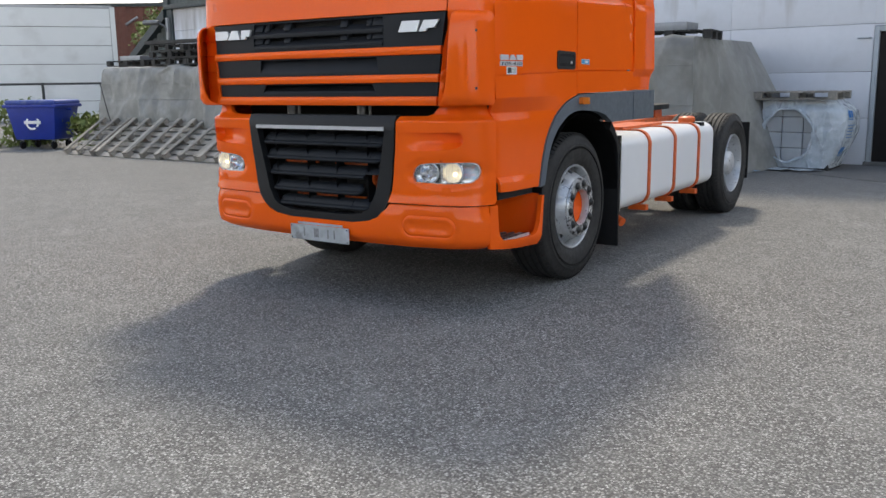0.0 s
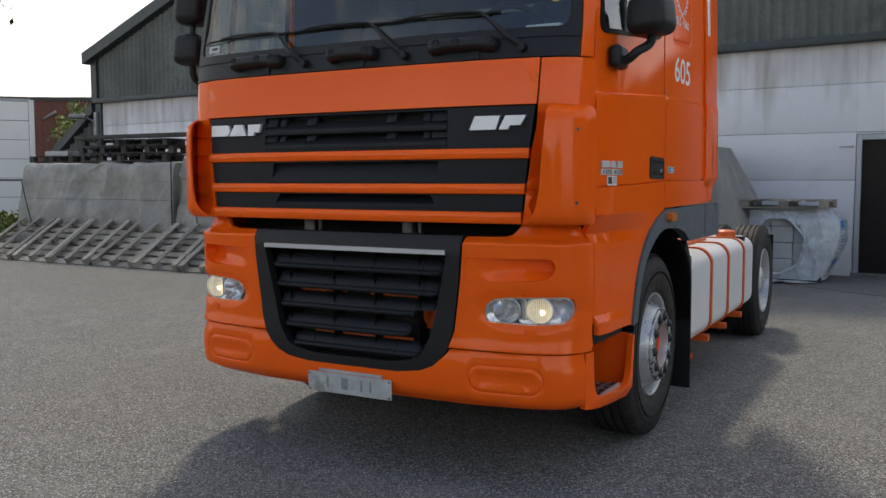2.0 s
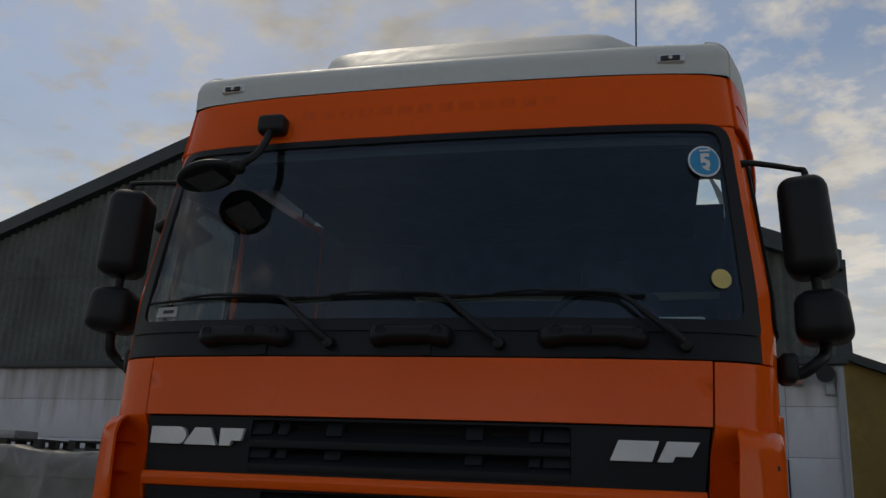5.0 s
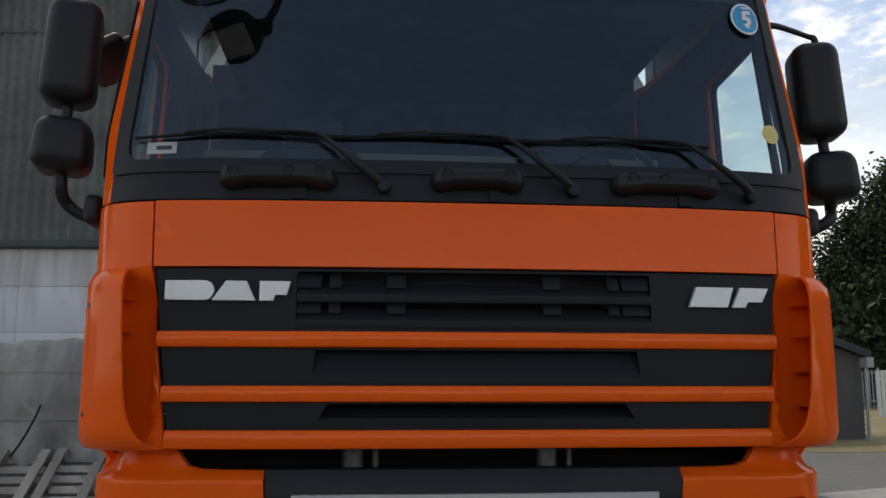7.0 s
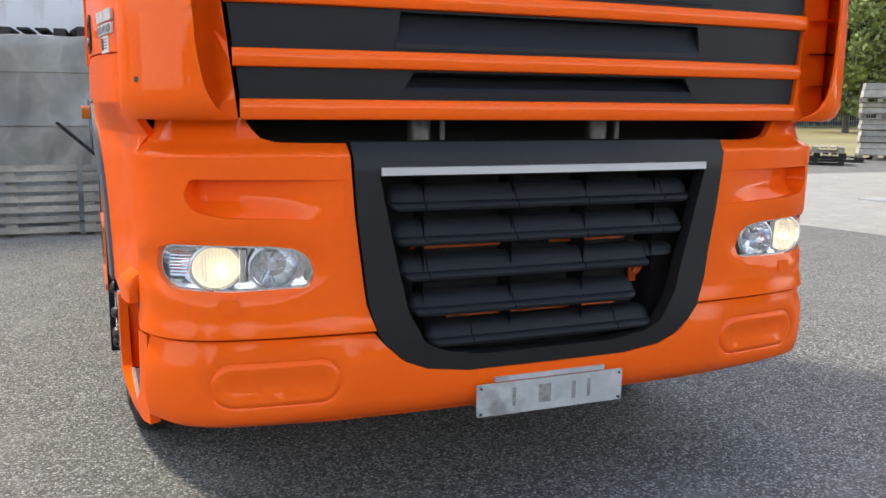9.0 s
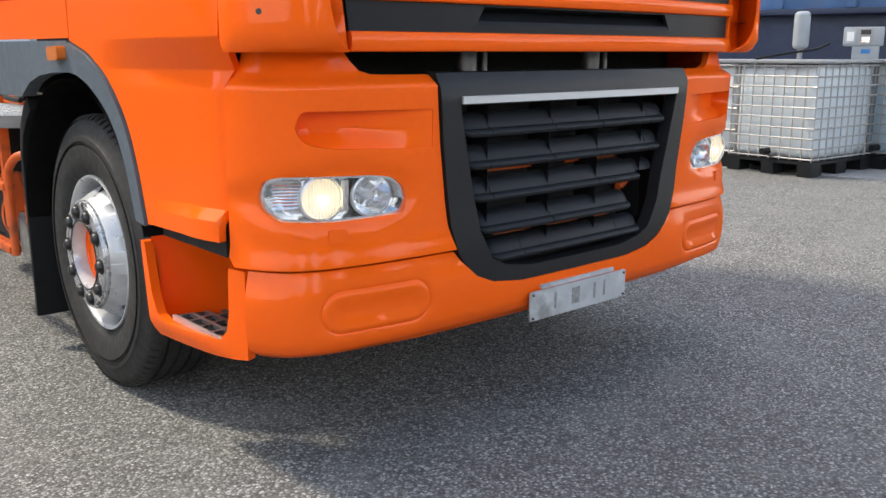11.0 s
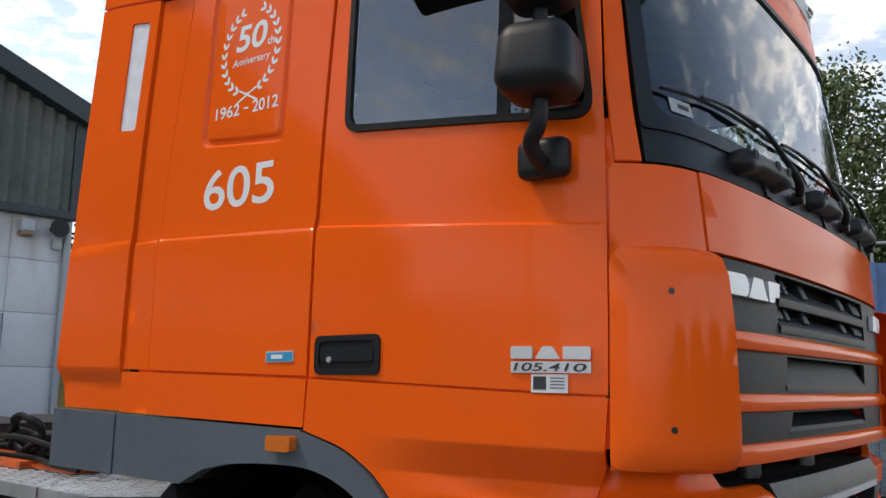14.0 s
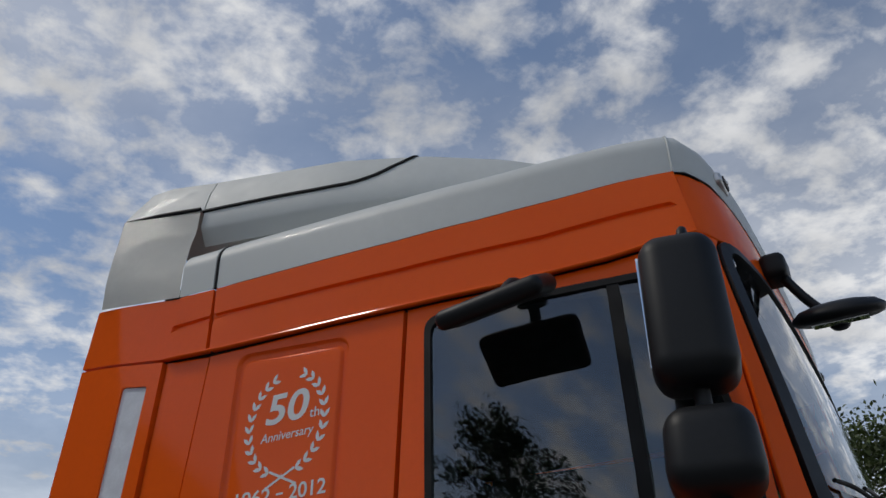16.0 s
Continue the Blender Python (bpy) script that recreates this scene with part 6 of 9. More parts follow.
MIRRORGLASS = material("mirror_glass", (0.85, 0.87, 0.88), 0.02, metal=1.0, vary=0.0, rough_vary=0.0)
for sgn in (1, -1):
    turn = Matrix.Rotation(radians(-sgn * 12), 4, "Z") @ Matrix.Rotation(radians(-sgn * 3), 4, "Y")
    mc, wc = (Vector((1.348, 0.385, 2.540)), Vector((1.380, 0.385, 2.212))) if sgn > 0 else (Vector((-1.345, 0.290, 2.562)), Vector((-1.354, 0.285, 2.234)))
    mirror = part("wing_mirror", blob((0.176, 0.185, 0.372), mc, 0.056, 6, -0.06, turn), BLACKPLAST, lorry, "black wing mirror on a tubular arm", smooth=True, sharp=70)
    part("mirror_glass", box(0.085, 0.006, 0.28, (0, 0, -0.14), m=Matrix.Translation(mc) @ turn @ Matrix.Translation((0, 0.091, 0))), MIRRORGLASS, mirror)
    wide = part("wide_mirror", blob((0.186, 0.194, 0.186), wc, 0.054, 6, -0.10, turn), BLACKPLAST, lorry, "black wide-angle mirror below the wing mirror", smooth=True, sharp=70)
    part("mirror_arm", tube([(sgn * 1.240, 0.325, 2.005), (sgn * 1.29, 0.325, 2.012), (sgn * 1.338, 0.318, 2.045), (wc.x, wc.y, 2.095), wc], 0.021, 14, smooth_n=6), BLACKPLAST, wide, smooth=True)
    part("mirror_stem", tube([wc, mc], 0.019, 12), BLACKPLAST, wide, smooth=True)
    part("arm_foot", blob((0.06, 0.145, 0.105), (sgn * 1.245, 0.335, 2.025), 0.025, 4), BLACKPLAST, wide, smooth=True)
    part("top_arm", tube([(sgn * 1.105, 0.285, mc.z + 0.212), (sgn * 1.16, 0.285, mc.z + 0.220), (mc.x - sgn * 0.03, mc.y - 0.02, mc.z + 0.220), (mc.x, mc.y - 0.02, mc.z + 0.208), mc + Vector((0, -0.02, 0.15))], [0.018, 0.011, 0.010, 0.012, 0.016], 12, smooth_n=5), BLACKPLAST, mirror, smooth=True)
    # roof marker lamps
    c = on_skin(1.0, 0.016)(sgn * sx(0.900), 3.158, 0)
    mk = part("marker_lamp", blob((0.105, 0.03, 0.036), c, 0.010, 3), CHROME, lorry, "clear roof marker lamp", smooth=True)
    part("marker_lens", blob((0.07, 0.012, 0.020), c + Vector((0, -0.014, 0)), 0.004, 2), BLACKDECAL, mk)
    part("marker_bulb", blob((0.014, 0.008, 0.012), c + Vector((0, -0.020, 0)), 0.003, 2), STICKER, mk)
    # door grab lamp and lip
tilt = Matrix.Rotation(radians(-7), 4, "X") @ Matrix.Rotation(radians(-28), 4, "Y")
kerb = part("kerb_mirror", blob((0.170, 0.300, 0.052), (-1.360, 0.755, 2.712), 0.024, 5, None, tilt), BLACKPLAST, lorry, "black kerb mirror above the passenger window", smooth=True, sharp=70)
part("kerb_mirror_arm", tube([(-1.215, 0.73, 2.800), (-1.30, 0.735, 2.785), (-1.355, 0.755, 2.70)], 0.017, 12, smooth_n=5), BLACKPLAST, kerb, smooth=True)
part("kerb_mirror_foot", blob((0.05, 0.09, 0.045), (-1.235, 0.73, 2.800), 0.018, 4), BLACKPLAST, kerb, smooth=True)
fm = part("front_mirror", lathe([(0.0005, 0.030), (0.055, 0.028), (0.092, 0.019), (0.111, 0.004), (0.113, -0.006), (0.106, -0.017), (0.09, -0.022), (0.0005, -0.024)], 40, "Z", m=Matrix.Translation((-0.842, 0.004, 2.702)) @ Matrix.Rotation(radians(-18), 4, "Y") @ Matrix.Diagonal((1.0, 1.05, 1, 1))), BLACKPLAST, lorry,
          "black front kerb-view mirror on a bent arm", smooth=True, sharp=70)
part("mirror_glass", box(0.12, 0.14, 0.003, (0, 0, -0.0265), m=Matrix.Translation((-0.842, 0.004, 2.702)) @ Matrix.Rotation(radians(-18), 4, "Y")), MIRRORGLASS, fm)
part("front_mirror_foot", blob((0.115, 0.075, 0.080), (-0.659, 0.150, 2.957), 0.022, 4), BLACKPLAST, fm, smooth=True)
part("front_mirror_arm", tube([(-0.659, 0.130, 2.925), (-0.660, 0.095, 2.860), (-0.675, 0.050, 2.790), (-0.725, 0.015, 2.738)], 0.015, 12, smooth_n=6), BLACKPLAST, fm, smooth=True)
part("front_mirror_joint", blob((0.065, 0.06, 0.055), (-0.725, 0.012, 2.732), 0.024, 4), BLACKPLAST, fm, smooth=True)
part("aerial", tube([(0.75, 0.9, 3.28), (0.76, 1.0, 4.6)], 0.004, 6), RUBBER, lorry, "thin black aerial")

# side decals: everything follows the panels
def panel_level(y, z):
    if 1.15 < y < 1.95 and z > 1.47:
        return blank_off(sy(y), z)
    return door_off(sy(y), z) if y < 1.15 else 0.0


def flank(y, z, sgn, off):
    return on_skin(1.0, panel_level(y, z) + off)(sgn * sy(y), z, 0)


def side_writing(name, body, y0, y1, z0, z1, sgn, mat, bold=0.0, shear=0.0, off=0.0012, label=""):
    """Writing on the cab's side between two ends and two heights, read from y0 to y1."""
    me = letter_mesh(body, 0.0, bold, shear)
    for v in me.vertices:
        v.co = flank(y0 + (y1 - y0) * v.co.x, z0 + (z1 - z0) * v.co.y, sgn, off)
    me.name = name
    me.materials.append(mat)
    ob = new(name, me)
    ob.parent = lorry
    return tagged(ob, label) if label else ob


def side_plate(name, pts, sgn, mat, off, thick=0.004, r=0.0, label=""):
    p = side_poly(pts)
    p = rounded(p, r) if r else p
    return part(name, sheet(p if sgn > 0 else mirrored(p), on_skin(1.0, lambda s, z: door_off(s, z) + off if s < sy(1.14) else off), thick), mat, lorry, label)


for sgn in (1, -1):
    def ends(a, b):
        """The ends in reading order."""
        return (a, b) if sgn < 0 else (b, a)

    side_writing("side_number", "605", *ends(1.702, 1.344), 2.018, 2.160, sgn, STICKER, bold=0.012, label="white fleet number on the cab side")
    side_writing("anniversary_number", "50", *ends(1.590, 1.432), 2.572, 2.668, sgn, STICKER, bold=0.02, shear=0.12)
    side_writing("anniversary_suffix", "th", *ends(1.428, 1.392), 2.570, 2.600, sgn, STICKER, bold=0.01)
    side_writing("anniversary_word", "Anniversary", *ends(1.602, 1.408), 2.512, 2.548, sgn, STICKER, bold=0.008, shear=0.15)
    side_writing("anniversary_year", "1962", *ends(1.672, 1.545), 2.340, 2.384, sgn, STICKER, bold=0.014)
    side_writing("anniversary_dash", "-", *ends(1.524, 1.500), 2.358, 2.364, sgn, STICKER)
    side_writing("anniversary_year", "2012", *ends(1.479, 1.352), 2.340, 2.384, sgn, STICKER, bold=0.014)
    cy, cz = 1.512, 2.572
    wreath = side_writing("wreath", "I", *ends(1.5135, 1.5105), 2.412, 2.418, sgn, STICKER, label="white laurel wreath decal")
    for h in (1, -1):
        for k in range(11):
            a = radians(250 - 132 * k / 10) if h > 0 else radians(-70 + 132 * k / 10)
            u0, v0 = math.cos(a) * 0.138, math.sin(a) * 0.155
            for w in (0.55, -0.55):
                ang = a + math.pi / 2 * (-1 if h > 0 else 1) + w
                leaf = [(0.0, 0), (0.009, 0.0055), (0.020, 0.006), (0.032, 0), (0.020, -0.006), (0.009, -0.0055)]
                lf = bmesh.new()
                lf.faces.new([lf.verts.new(flank(cy + u0 + p * math.cos(ang) - q * math.sin(ang), cz + v0 + p * math.sin(ang) + q * math.cos(ang), sgn, 0.0012)) for p, q in leaf])
                part("leaf", lf, STICKER, wreath, recalc=False)
    for h in (1, -1):
        stem = bmesh.new()
        u0, v0, u1, v1 = -h * 0.045, -0.142, h * 0.055, -0.190
        nx, nz = 0.0035 * (v1 - v0) / 0.11, -0.0035 * (u1 - u0) / 0.11
        stem.faces.new([stem.verts.new(flank(cy + u, cz + v, sgn, 0.0012)) for u, v in ((u0 - nx, v0 - nz), (u1 - nx, v1 - nz), (u1 + nx, v1 + nz), (u0 + nx, v0 + nz))])
        part("wreath_stem", stem, STICKER, wreath, recalc=False)
    # maker's badge as plain shapes, and the type number on its plate
    for y0, y1, sl in ((0.432, 0.372, 0.0), (0.365, 0.299, 0.020), (0.292, 0.229, 0.0)):
        side_plate("badge_block", [(y0, 1.521), (y1, 1.521), (y1 + sl, 1.552), (y0 - sl, 1.552)], sgn, BADGE, 0.008, 0.008, 0.006)
    side_plate("type_plate", [(0.229, 1.488), (0.432, 1.486), (0.432, 1.514), (0.229, 1.516)], sgn, BADGE, 0.006, 0.006)
    side_writing("type_number", "105.410", *ends(0.424, 0.237), 1.491, 1.511, sgn, BLACKDECAL, bold=0.012, shear=0.15, off=0.0072)
    side_plate("info_sticker", [(0.281, 1.439), (0.376, 1.438), (0.376, 1.483), (0.281, 1.484)], sgn, STICKER, 0.003)
    y0 = 0.336 if sgn < 0 else 0.288
    side_plate("sticker_mark", [(y0, 1.446), (y0 + 0.034, 1.446), (y0 + 0.034, 1.478), (y0, 1.478)], sgn, BLACKDECAL, 0.0042)
    for k in range(4):
        a_ = 0.288 if sgn < 0 else 0.330
        side_plate("sticker_line", [(a_, 1.449 + 0.008 * k), (a_ + 0.038, 1.449 + 0.008 * k), (a_ + 0.038, 1.452 + 0.008 * k), (a_, 1.452 + 0.008 * k)], sgn, GREYPLAST, 0.0042)
    side_plate("small_badge", [(1.204, 1.505), (1.327, 1.502), (1.327, 1.536), (1.204, 1.539)], sgn, BADGE, 0.004)
    side_plate("small_badge_face", [(1.209, 1.509), (1.322, 1.506), (1.322, 1.532), (1.209, 1.535)], sgn, BLUEDECAL, 0.0055)
    side_plate("badge_bar", [(1.25, 1.514), (1.30, 1.513), (1.30, 1.526), (1.25, 1.527)], sgn, STICKER, 0.0065)

# faint ghost of removed lettering on the panel above the windscreen
GHOST = material("faded_paint", (0.80, 0.095, 0.004), 0.42, coat=0.1, vary=0.1, big=30, spec=0.18)
for k in range(13):
    x = -0.56 + 0.082 * k
    p = front_poly([(x, 2.982), (x + 0.058, 2.982), (x + 0.058, 3.024), (x, 3.024)])
    part("faded_mark", sheet(p, on_skin(1.0, 0.0086), 0.0), GHOST, lorry)

# windscreen stickers
def on_glass(x, z, o=0.003):
    return on_skin(1.0, o)(sx(abs(x)) * (1 if x > 0 else -1), z, 0)


def disc(name, x, z, r, mat, o, parent):
    poly = [(sx(x) + r * math.cos(a), z + r * math.sin(a)) for a in np.linspace(0, 2 * math.pi, 33)[:-1]]
    return part(name, sheet(poly, on_skin(1.0, o), 0.0, (), 0.05, 0.03), mat, parent)


stk = disc("round_sticker", 1.005, 2.735, 0.062, STICKER, 0.002, lorry)
disc("sticker_disc", 1.005, 2.735, 0.055, BLUEDECAL, 0.003, stk)
c = on_glass(1.005, 2.735, 0.004)
lettering("sticker_figure", "5", 0.055, Matrix.Translation(c + Vector((-0.020, -0.004, -0.030))) @ FRONT_SIDE, STICKER, stk, bold=0.003, depth=0.001)
part("sticker_bar", span(c.x - 0.018, c.x + 0.018, c.y - 0.004, c.y - 0.003, c.z + 0.035, c.z + 0.041), STICKER, stk)
disc("yellow_sticker", 1.028, 2.292, 0.034, YELLOWDECAL, 0.002, lorry)
p = front_poly([(-1.03, 2.165), (-0.935, 2.165), (-0.935, 2.205), (-1.03, 2.205)])
pap = part("permit_sticker", sheet(p, on_skin(1.0, 0.002), 0.0), PLATEM, lorry)
p = front_poly([(-1.00, 2.178), (-0.95, 2.178), (-0.95, 2.192), (-1.00, 2.192)])
part("permit_bar", sheet(p, on_skin(1.0, 0.003), 0.0), BLACKDECAL, pap)

# cabin
LIN = [rounded(side_poly([(0.19, 2.10), (1.06, 2.175), (1.065, 2.81), (0.22, 2.74)]), 0.05, 5)]
panel("cabin_lining", side_poly([(0.215, 1.45), (2.10, 1.45), (2.02, 3.05), (0.255, 2.98)]), CABIN, lorry, -0.040, thick=0.01, holes=LIN, grid=0.15, bevel=0)
part("cabin_floor", span(-1.18, 1.18, 0.16, 2.12, 1.43, 1.46), CABIN, lorry)
part("cabin_roof", span(-1.02, 1.02, 0.33, 2.08, 2.99, 3.02), CABIN, lorry)
part("cabin_back", span(-1.20, 1.20, 2.10, 2.14, 1.40, 3.20), CABIN, lorry)
part("cabin_front", span(-1.0, 1.0, 0.10, 0.14, 1.44, 2.0), DARKVOID, lorry)
panel("header_lining", front_poly([(-1.05, 2.83), (1.05, 2.83), (1.04, 3.03), (-1.04, 3.03)]), CABIN, lorry, -0.045, thick=0.01, both=False, grid=0.2, bevel=0)
part("locker", span(-0.98, 0.98, 0.38, 0.66, 2.86, 2.99), CABIN, lorry, bevel=0.03)
part("bunk_edge", span(-1.12, 1.12, 1.50, 1.53, 2.52, 2.56), CABINLIGHT, lorry, bevel=0.01)
part("curtain", span(-1.13, 1.13, 1.92, 1.95, 1.6, 2.95), SEATCLOTH, lorry)
dash = bmesh.new()
prof = [(0.17, 2.04), (0.30, 2.135), (0.48, 2.15), (0.62, 2.11), (0.66, 1.98), (0.60, 1.7), (0.17, 1.7)]
va, vb = [dash.verts.new((-1.1, y, z)) for y, z in prof], [dash.verts.new((1.1, y, z)) for y, z in prof]
for k in range(len(prof)):
    dash.faces.new((va[k], va[(k + 1) % len(prof)], vb[(k + 1) % len(prof)], vb[k]))
dash.faces.new(va)
dash.faces.new(vb)
dsh = part("dashboard", dash, CABIN, lorry, "dark grey dashboard", bevel=0.02)
part("paper_sheet", span(-0.42, -0.18, 0.30, 0.46, 2.152, 2.158), STICKER, dsh)
part("paper_sheet", span(0.80, 0.98, 0.28, 0.42, 2.14, 2.20), STICKER, dsh, bevel=0.01)
st_m = Matrix.Translation((0.60, 0.62, 2.16)) @ Matrix.Rotation(radians(-62), 4, "X")
part("steering_wheel", lathe([(0.215 + 0.016 * math.cos(a), 0.016 * math.sin(a)) for a in np.linspace(0, 2 * math.pi, 11)[:-1]], 40, "Z", m=st_m, closed=True), BLACKPLAST, lorry, "black steering wheel", smooth=True)
part("steering_boss", blob((0.16, 0.16, 0.05), (0.60, 0.62, 2.15), 0.02, 3, None, Matrix.Rotation(radians(-62), 4, "X")), BLACKPLAST, lorry, smooth=True)
for x in (-0.60, 0.60):
    seat = part("seat", blob((0.52, 0.52, 0.16), (x, 1.05, 1.86), 0.06, 4), SEATCLOTH, lorry, "dark cloth cab seat", smooth=True)
    part("backrest", blob((0.50, 0.16, 0.66), (x, 1.33, 2.20), 0.07, 4, -0.08, Matrix.Rotation(radians(-8), 4, "X")), SEATCLOTH, seat, smooth=True)
    part("headrest", blob((0.28, 0.11, 0.18), (x, 1.40, 2.60), 0.045, 4), SEATCLOTH, seat, smooth=True)
    part("seat_base", span(x - 0.2, x + 0.2, 0.85, 1.25, 1.46, 1.79), CABIN, seat)


# ---- yard ----
def chipped(name, dark, mid, lite, scale, stain=0.25, rough=0.85, bump=0.5):
    """Rolled asphalt or concrete whose pale stones show."""
    m = bpy.data.materials.new(name)
    m.use_nodes = True
    nt = m.node_tree
    b = nt.nodes["Principled BSDF"]
    tc = nt.nodes.new("ShaderNodeTexCoord").outputs["Object"]

    def tex(kind, sc, **kw):
        n = nt.nodes.new("ShaderNodeTex" + kind)
        n.inputs["Scale"].default_value = sc
        for k, v in kw.items():
            n.inputs[k].default_value = v
        nt.links.new(tc, n.inputs["Vector"])
        return n

    v = tex("Voronoi", scale, Randomness=1.0)
    v2 = tex("Voronoi", scale * 2.3, Randomness=1.0)
    ramp = nt.nodes.new("ShaderNodeValToRGB")
    sep = nt.nodes.new("ShaderNodeSeparateColor")
    nt.links.new(v.outputs["Color"], sep.inputs[0])
    nt.links.new(sep.outputs[0], ramp.inputs[0])
    e = ramp.color_ramp.elements
    e[0].position, e[0].color = 0.0, (*dark, 1)
    e[1].position, e[1].color = 1.0, (*lite, 1)
    k = ramp.color_ramp.elements.new(0.55)
    k.color = (*mid, 1)
    k = ramp.color_ramp.elements.new(0.86)
    k.color = (*[0.5 * (a + c) for a, c in zip(mid, lite)], 1)
    sep2 = nt.nodes.new("ShaderNodeSeparateColor")
    nt.links.new(v2.outputs["Color"], sep2.inputs[0])

    def mix(f, a, c, kind="MIX"):
        n = nt.nodes.new("ShaderNodeMix")
        n.data_type, n.blend_type = "RGBA", kind
        for key, val in (("Factor", f), ("A", a), ("B", c)):
            if isinstance(val, (int, float, tuple)):
                n.inputs[key].default_value = (*val, 1) if isinstance(val, tuple) else val
            else:
                nt.links.new(val, n.inputs[key])
        return n.outputs["Result"]

    def rng(val, lo, hi, a, c):
        n = nt.nodes.new("ShaderNodeMapRange")
        for key, x in (("From Min", lo), ("From Max", hi), ("To Min", a), ("To Max", c)):
            n.inputs[key].default_value = x
        nt.links.new(val, n.inputs["Value"])
        return n.outputs["Result"]

    col = mix(rng(sep2.outputs[1], 0.2, 0.9, 0.0, 0.5), ramp.outputs[0], mid)
    gap = rng(v.outputs["Distance"], 0.35, 0.75, 0.0, 0.75)
    col = mix(gap, col, dark)
    big = tex("Noise", 0.35, Detail=5.0, Roughness=0.6).outputs["Fac"]
    col = mix(rng(big, 0.38, 0.68, 0.0, stain), col, tuple(0.62 * c for c in mid))
    patch = tex("Noise", 2.6, Detail=4.0, Roughness=0.65).outputs["Fac"]
    col = mix(rng(patch, 0.5, 0.72, 0.0, stain), col, tuple(min(1, 1.35 * c) for c in mid))
    nt.links.new(col, b.inputs["Base Color"])
    b.inputs["Roughness"].default_value = rough
    b.inputs["Specular IOR Level"].default_value = 0.35
    if bump:
        n = nt.nodes.new("ShaderNodeBump")
        n.inputs["Strength"].default_value, n.inputs["Distance"].default_value = bump, 0.006
        nt.links.new(rng(v.outputs["Distance"], 0.0, 0.8, 1.0, 0.0), n.inputs["Height"])
        nt.links.new(n.outputs[0], b.inputs["Normal"])
    return m


ASPHALT = chipped("chipped_asphalt", (0.040, 0.039, 0.0375), (0.182, 0.181, 0.172), (0.57, 0.57, 0.545), 108.0, 0.3)
CONCRETE = chipped("worn_concrete", (0.20, 0.195, 0.185), (0.36, 0.352, 0.335), (0.47, 0.46, 0.44), 120.0, 0.35, bump=0.15)
DARKCONC = chipped("apron_concrete", (0.08, 0.078, 0.075), (0.15, 0.147, 0.14), (0.24, 0.235, 0.225), 90.0, 0.35, bump=0.2)
WHITEWALL = material("white_wall_panel", (0.60, 0.61, 0.64), 0.65, vary=0.06, big=0.45, fine=9, spots=0.35, spot_col=(0.42, 0.41, 0.40), spot_scale=1.3, bump=0.05, bump_scale=30, per_object=0.03)
CORRUG = material("weathered_fibre_cement", (0.115, 0.125, 0.118), 0.85, vary=0.35, big=0.8, fine=14, spots=0.5, spot_col=(0.055, 0.065, 0.055), spot_scale=2.2)


def run_down(m, z0, z1, col, most):
    """Brown dirt that has run down a wall below z1 in uneven streaks."""
    nt = m.node_tree
    b = nt.nodes["Principled BSDF"]
    src = b.inputs["Base Color"].links[0].from_socket
    tc = nt.nodes.new("ShaderNodeTexCoord")
    mp = nt.nodes.new("ShaderNodeMapping")
    mp.inputs["Scale"].default_value = (2.6, 1.0, 0.35)
    nt.links.new(tc.outputs["Object"], mp.inputs[0])
    n = nt.nodes.new("ShaderNodeTexNoise")
    n.inputs["Scale"].default_value, n.inputs["Detail"].default_value = 1.6, 6.0
    nt.links.new(mp.outputs[0], n.inputs["Vector"])
    sp = nt.nodes.new("ShaderNodeSeparateXYZ")
    nt.links.new(tc.outputs["Object"], sp.inputs[0])
    k = nt.nodes.new("ShaderNodeMapRange")
    for key, v in (("From Min", z0), ("From Max", z1), ("To Min", -0.42), ("To Max", 0.22)):
        k.inputs[key].default_value = v
    nt.links.new(sp.outputs[2], k.inputs["Value"])
    add = nt.nodes.new("ShaderNodeMath")
    nt.links.new(n.outputs["Fac"], add.inputs[0])
    nt.links.new(k.outputs["Result"], add.inputs[1])
    f = nt.nodes.new("ShaderNodeMapRange")
    for key, v in (("From Min", 0.42), ("From Max", 0.85), ("To Min", 0.0), ("To Max", most)):
        f.inputs[key].default_value = v
    nt.links.new(add.outputs[0], f.inputs["Value"])
    mx = nt.nodes.new("ShaderNodeMix")
    mx.data_type = "RGBA"
    nt.links.new(f.outputs["Result"], mx.inputs["Factor"])
    nt.links.new(src, mx.inputs["A"])
    mx.inputs["B"].default_value = (*col, 1)
    nt.links.new(mx.outputs["Result"], b.inputs["Base Color"])


run_down(WHITEWALL, 1.6, 3.55, (0.25, 0.22, 0.19), 0.8)
DARKTRIM = material("dark_green_trim", (0.022, 0.034, 0.038), 0.5, vary=0.25, big=2, fine=25)
DOORPAINT = material("dark_brown_door", (0.014, 0.011, 0.010), 0.55, vary=0.2, big=1.5, spec=0.2)
DOORFRAME = material("grey_door_frame", (0.36, 0.39, 0.41), 0.5, vary=0.1)
TARP = material("grey_tarpaulin", (0.255, 0.250, 0.228), 0.5, vary=0.25, big=1.2, fine=9, spots=0.7, spot_col=(0.125, 0.125, 0.105), spot_scale=1.6, bump=0.5, bump_scale=2.2, bump_far=0.03, ridged=True, crease_light=(0.30, 0.295, 0.272))
OLDWOOD = material("weathered_pallet_wood", (0.29, 0.265, 0.225), 0.85, vary=0.35, big=2.2, fine=35, spots=0.65, spot_col=(0.11, 0.095, 0.075), spot_scale=4, per_object=0.38)
DARKWOOD = material("black_wet_pallet_wood", (0.035, 0.033, 0.030), 0.8, vary=0.4, big=3, fine=30, per_object=0.3)
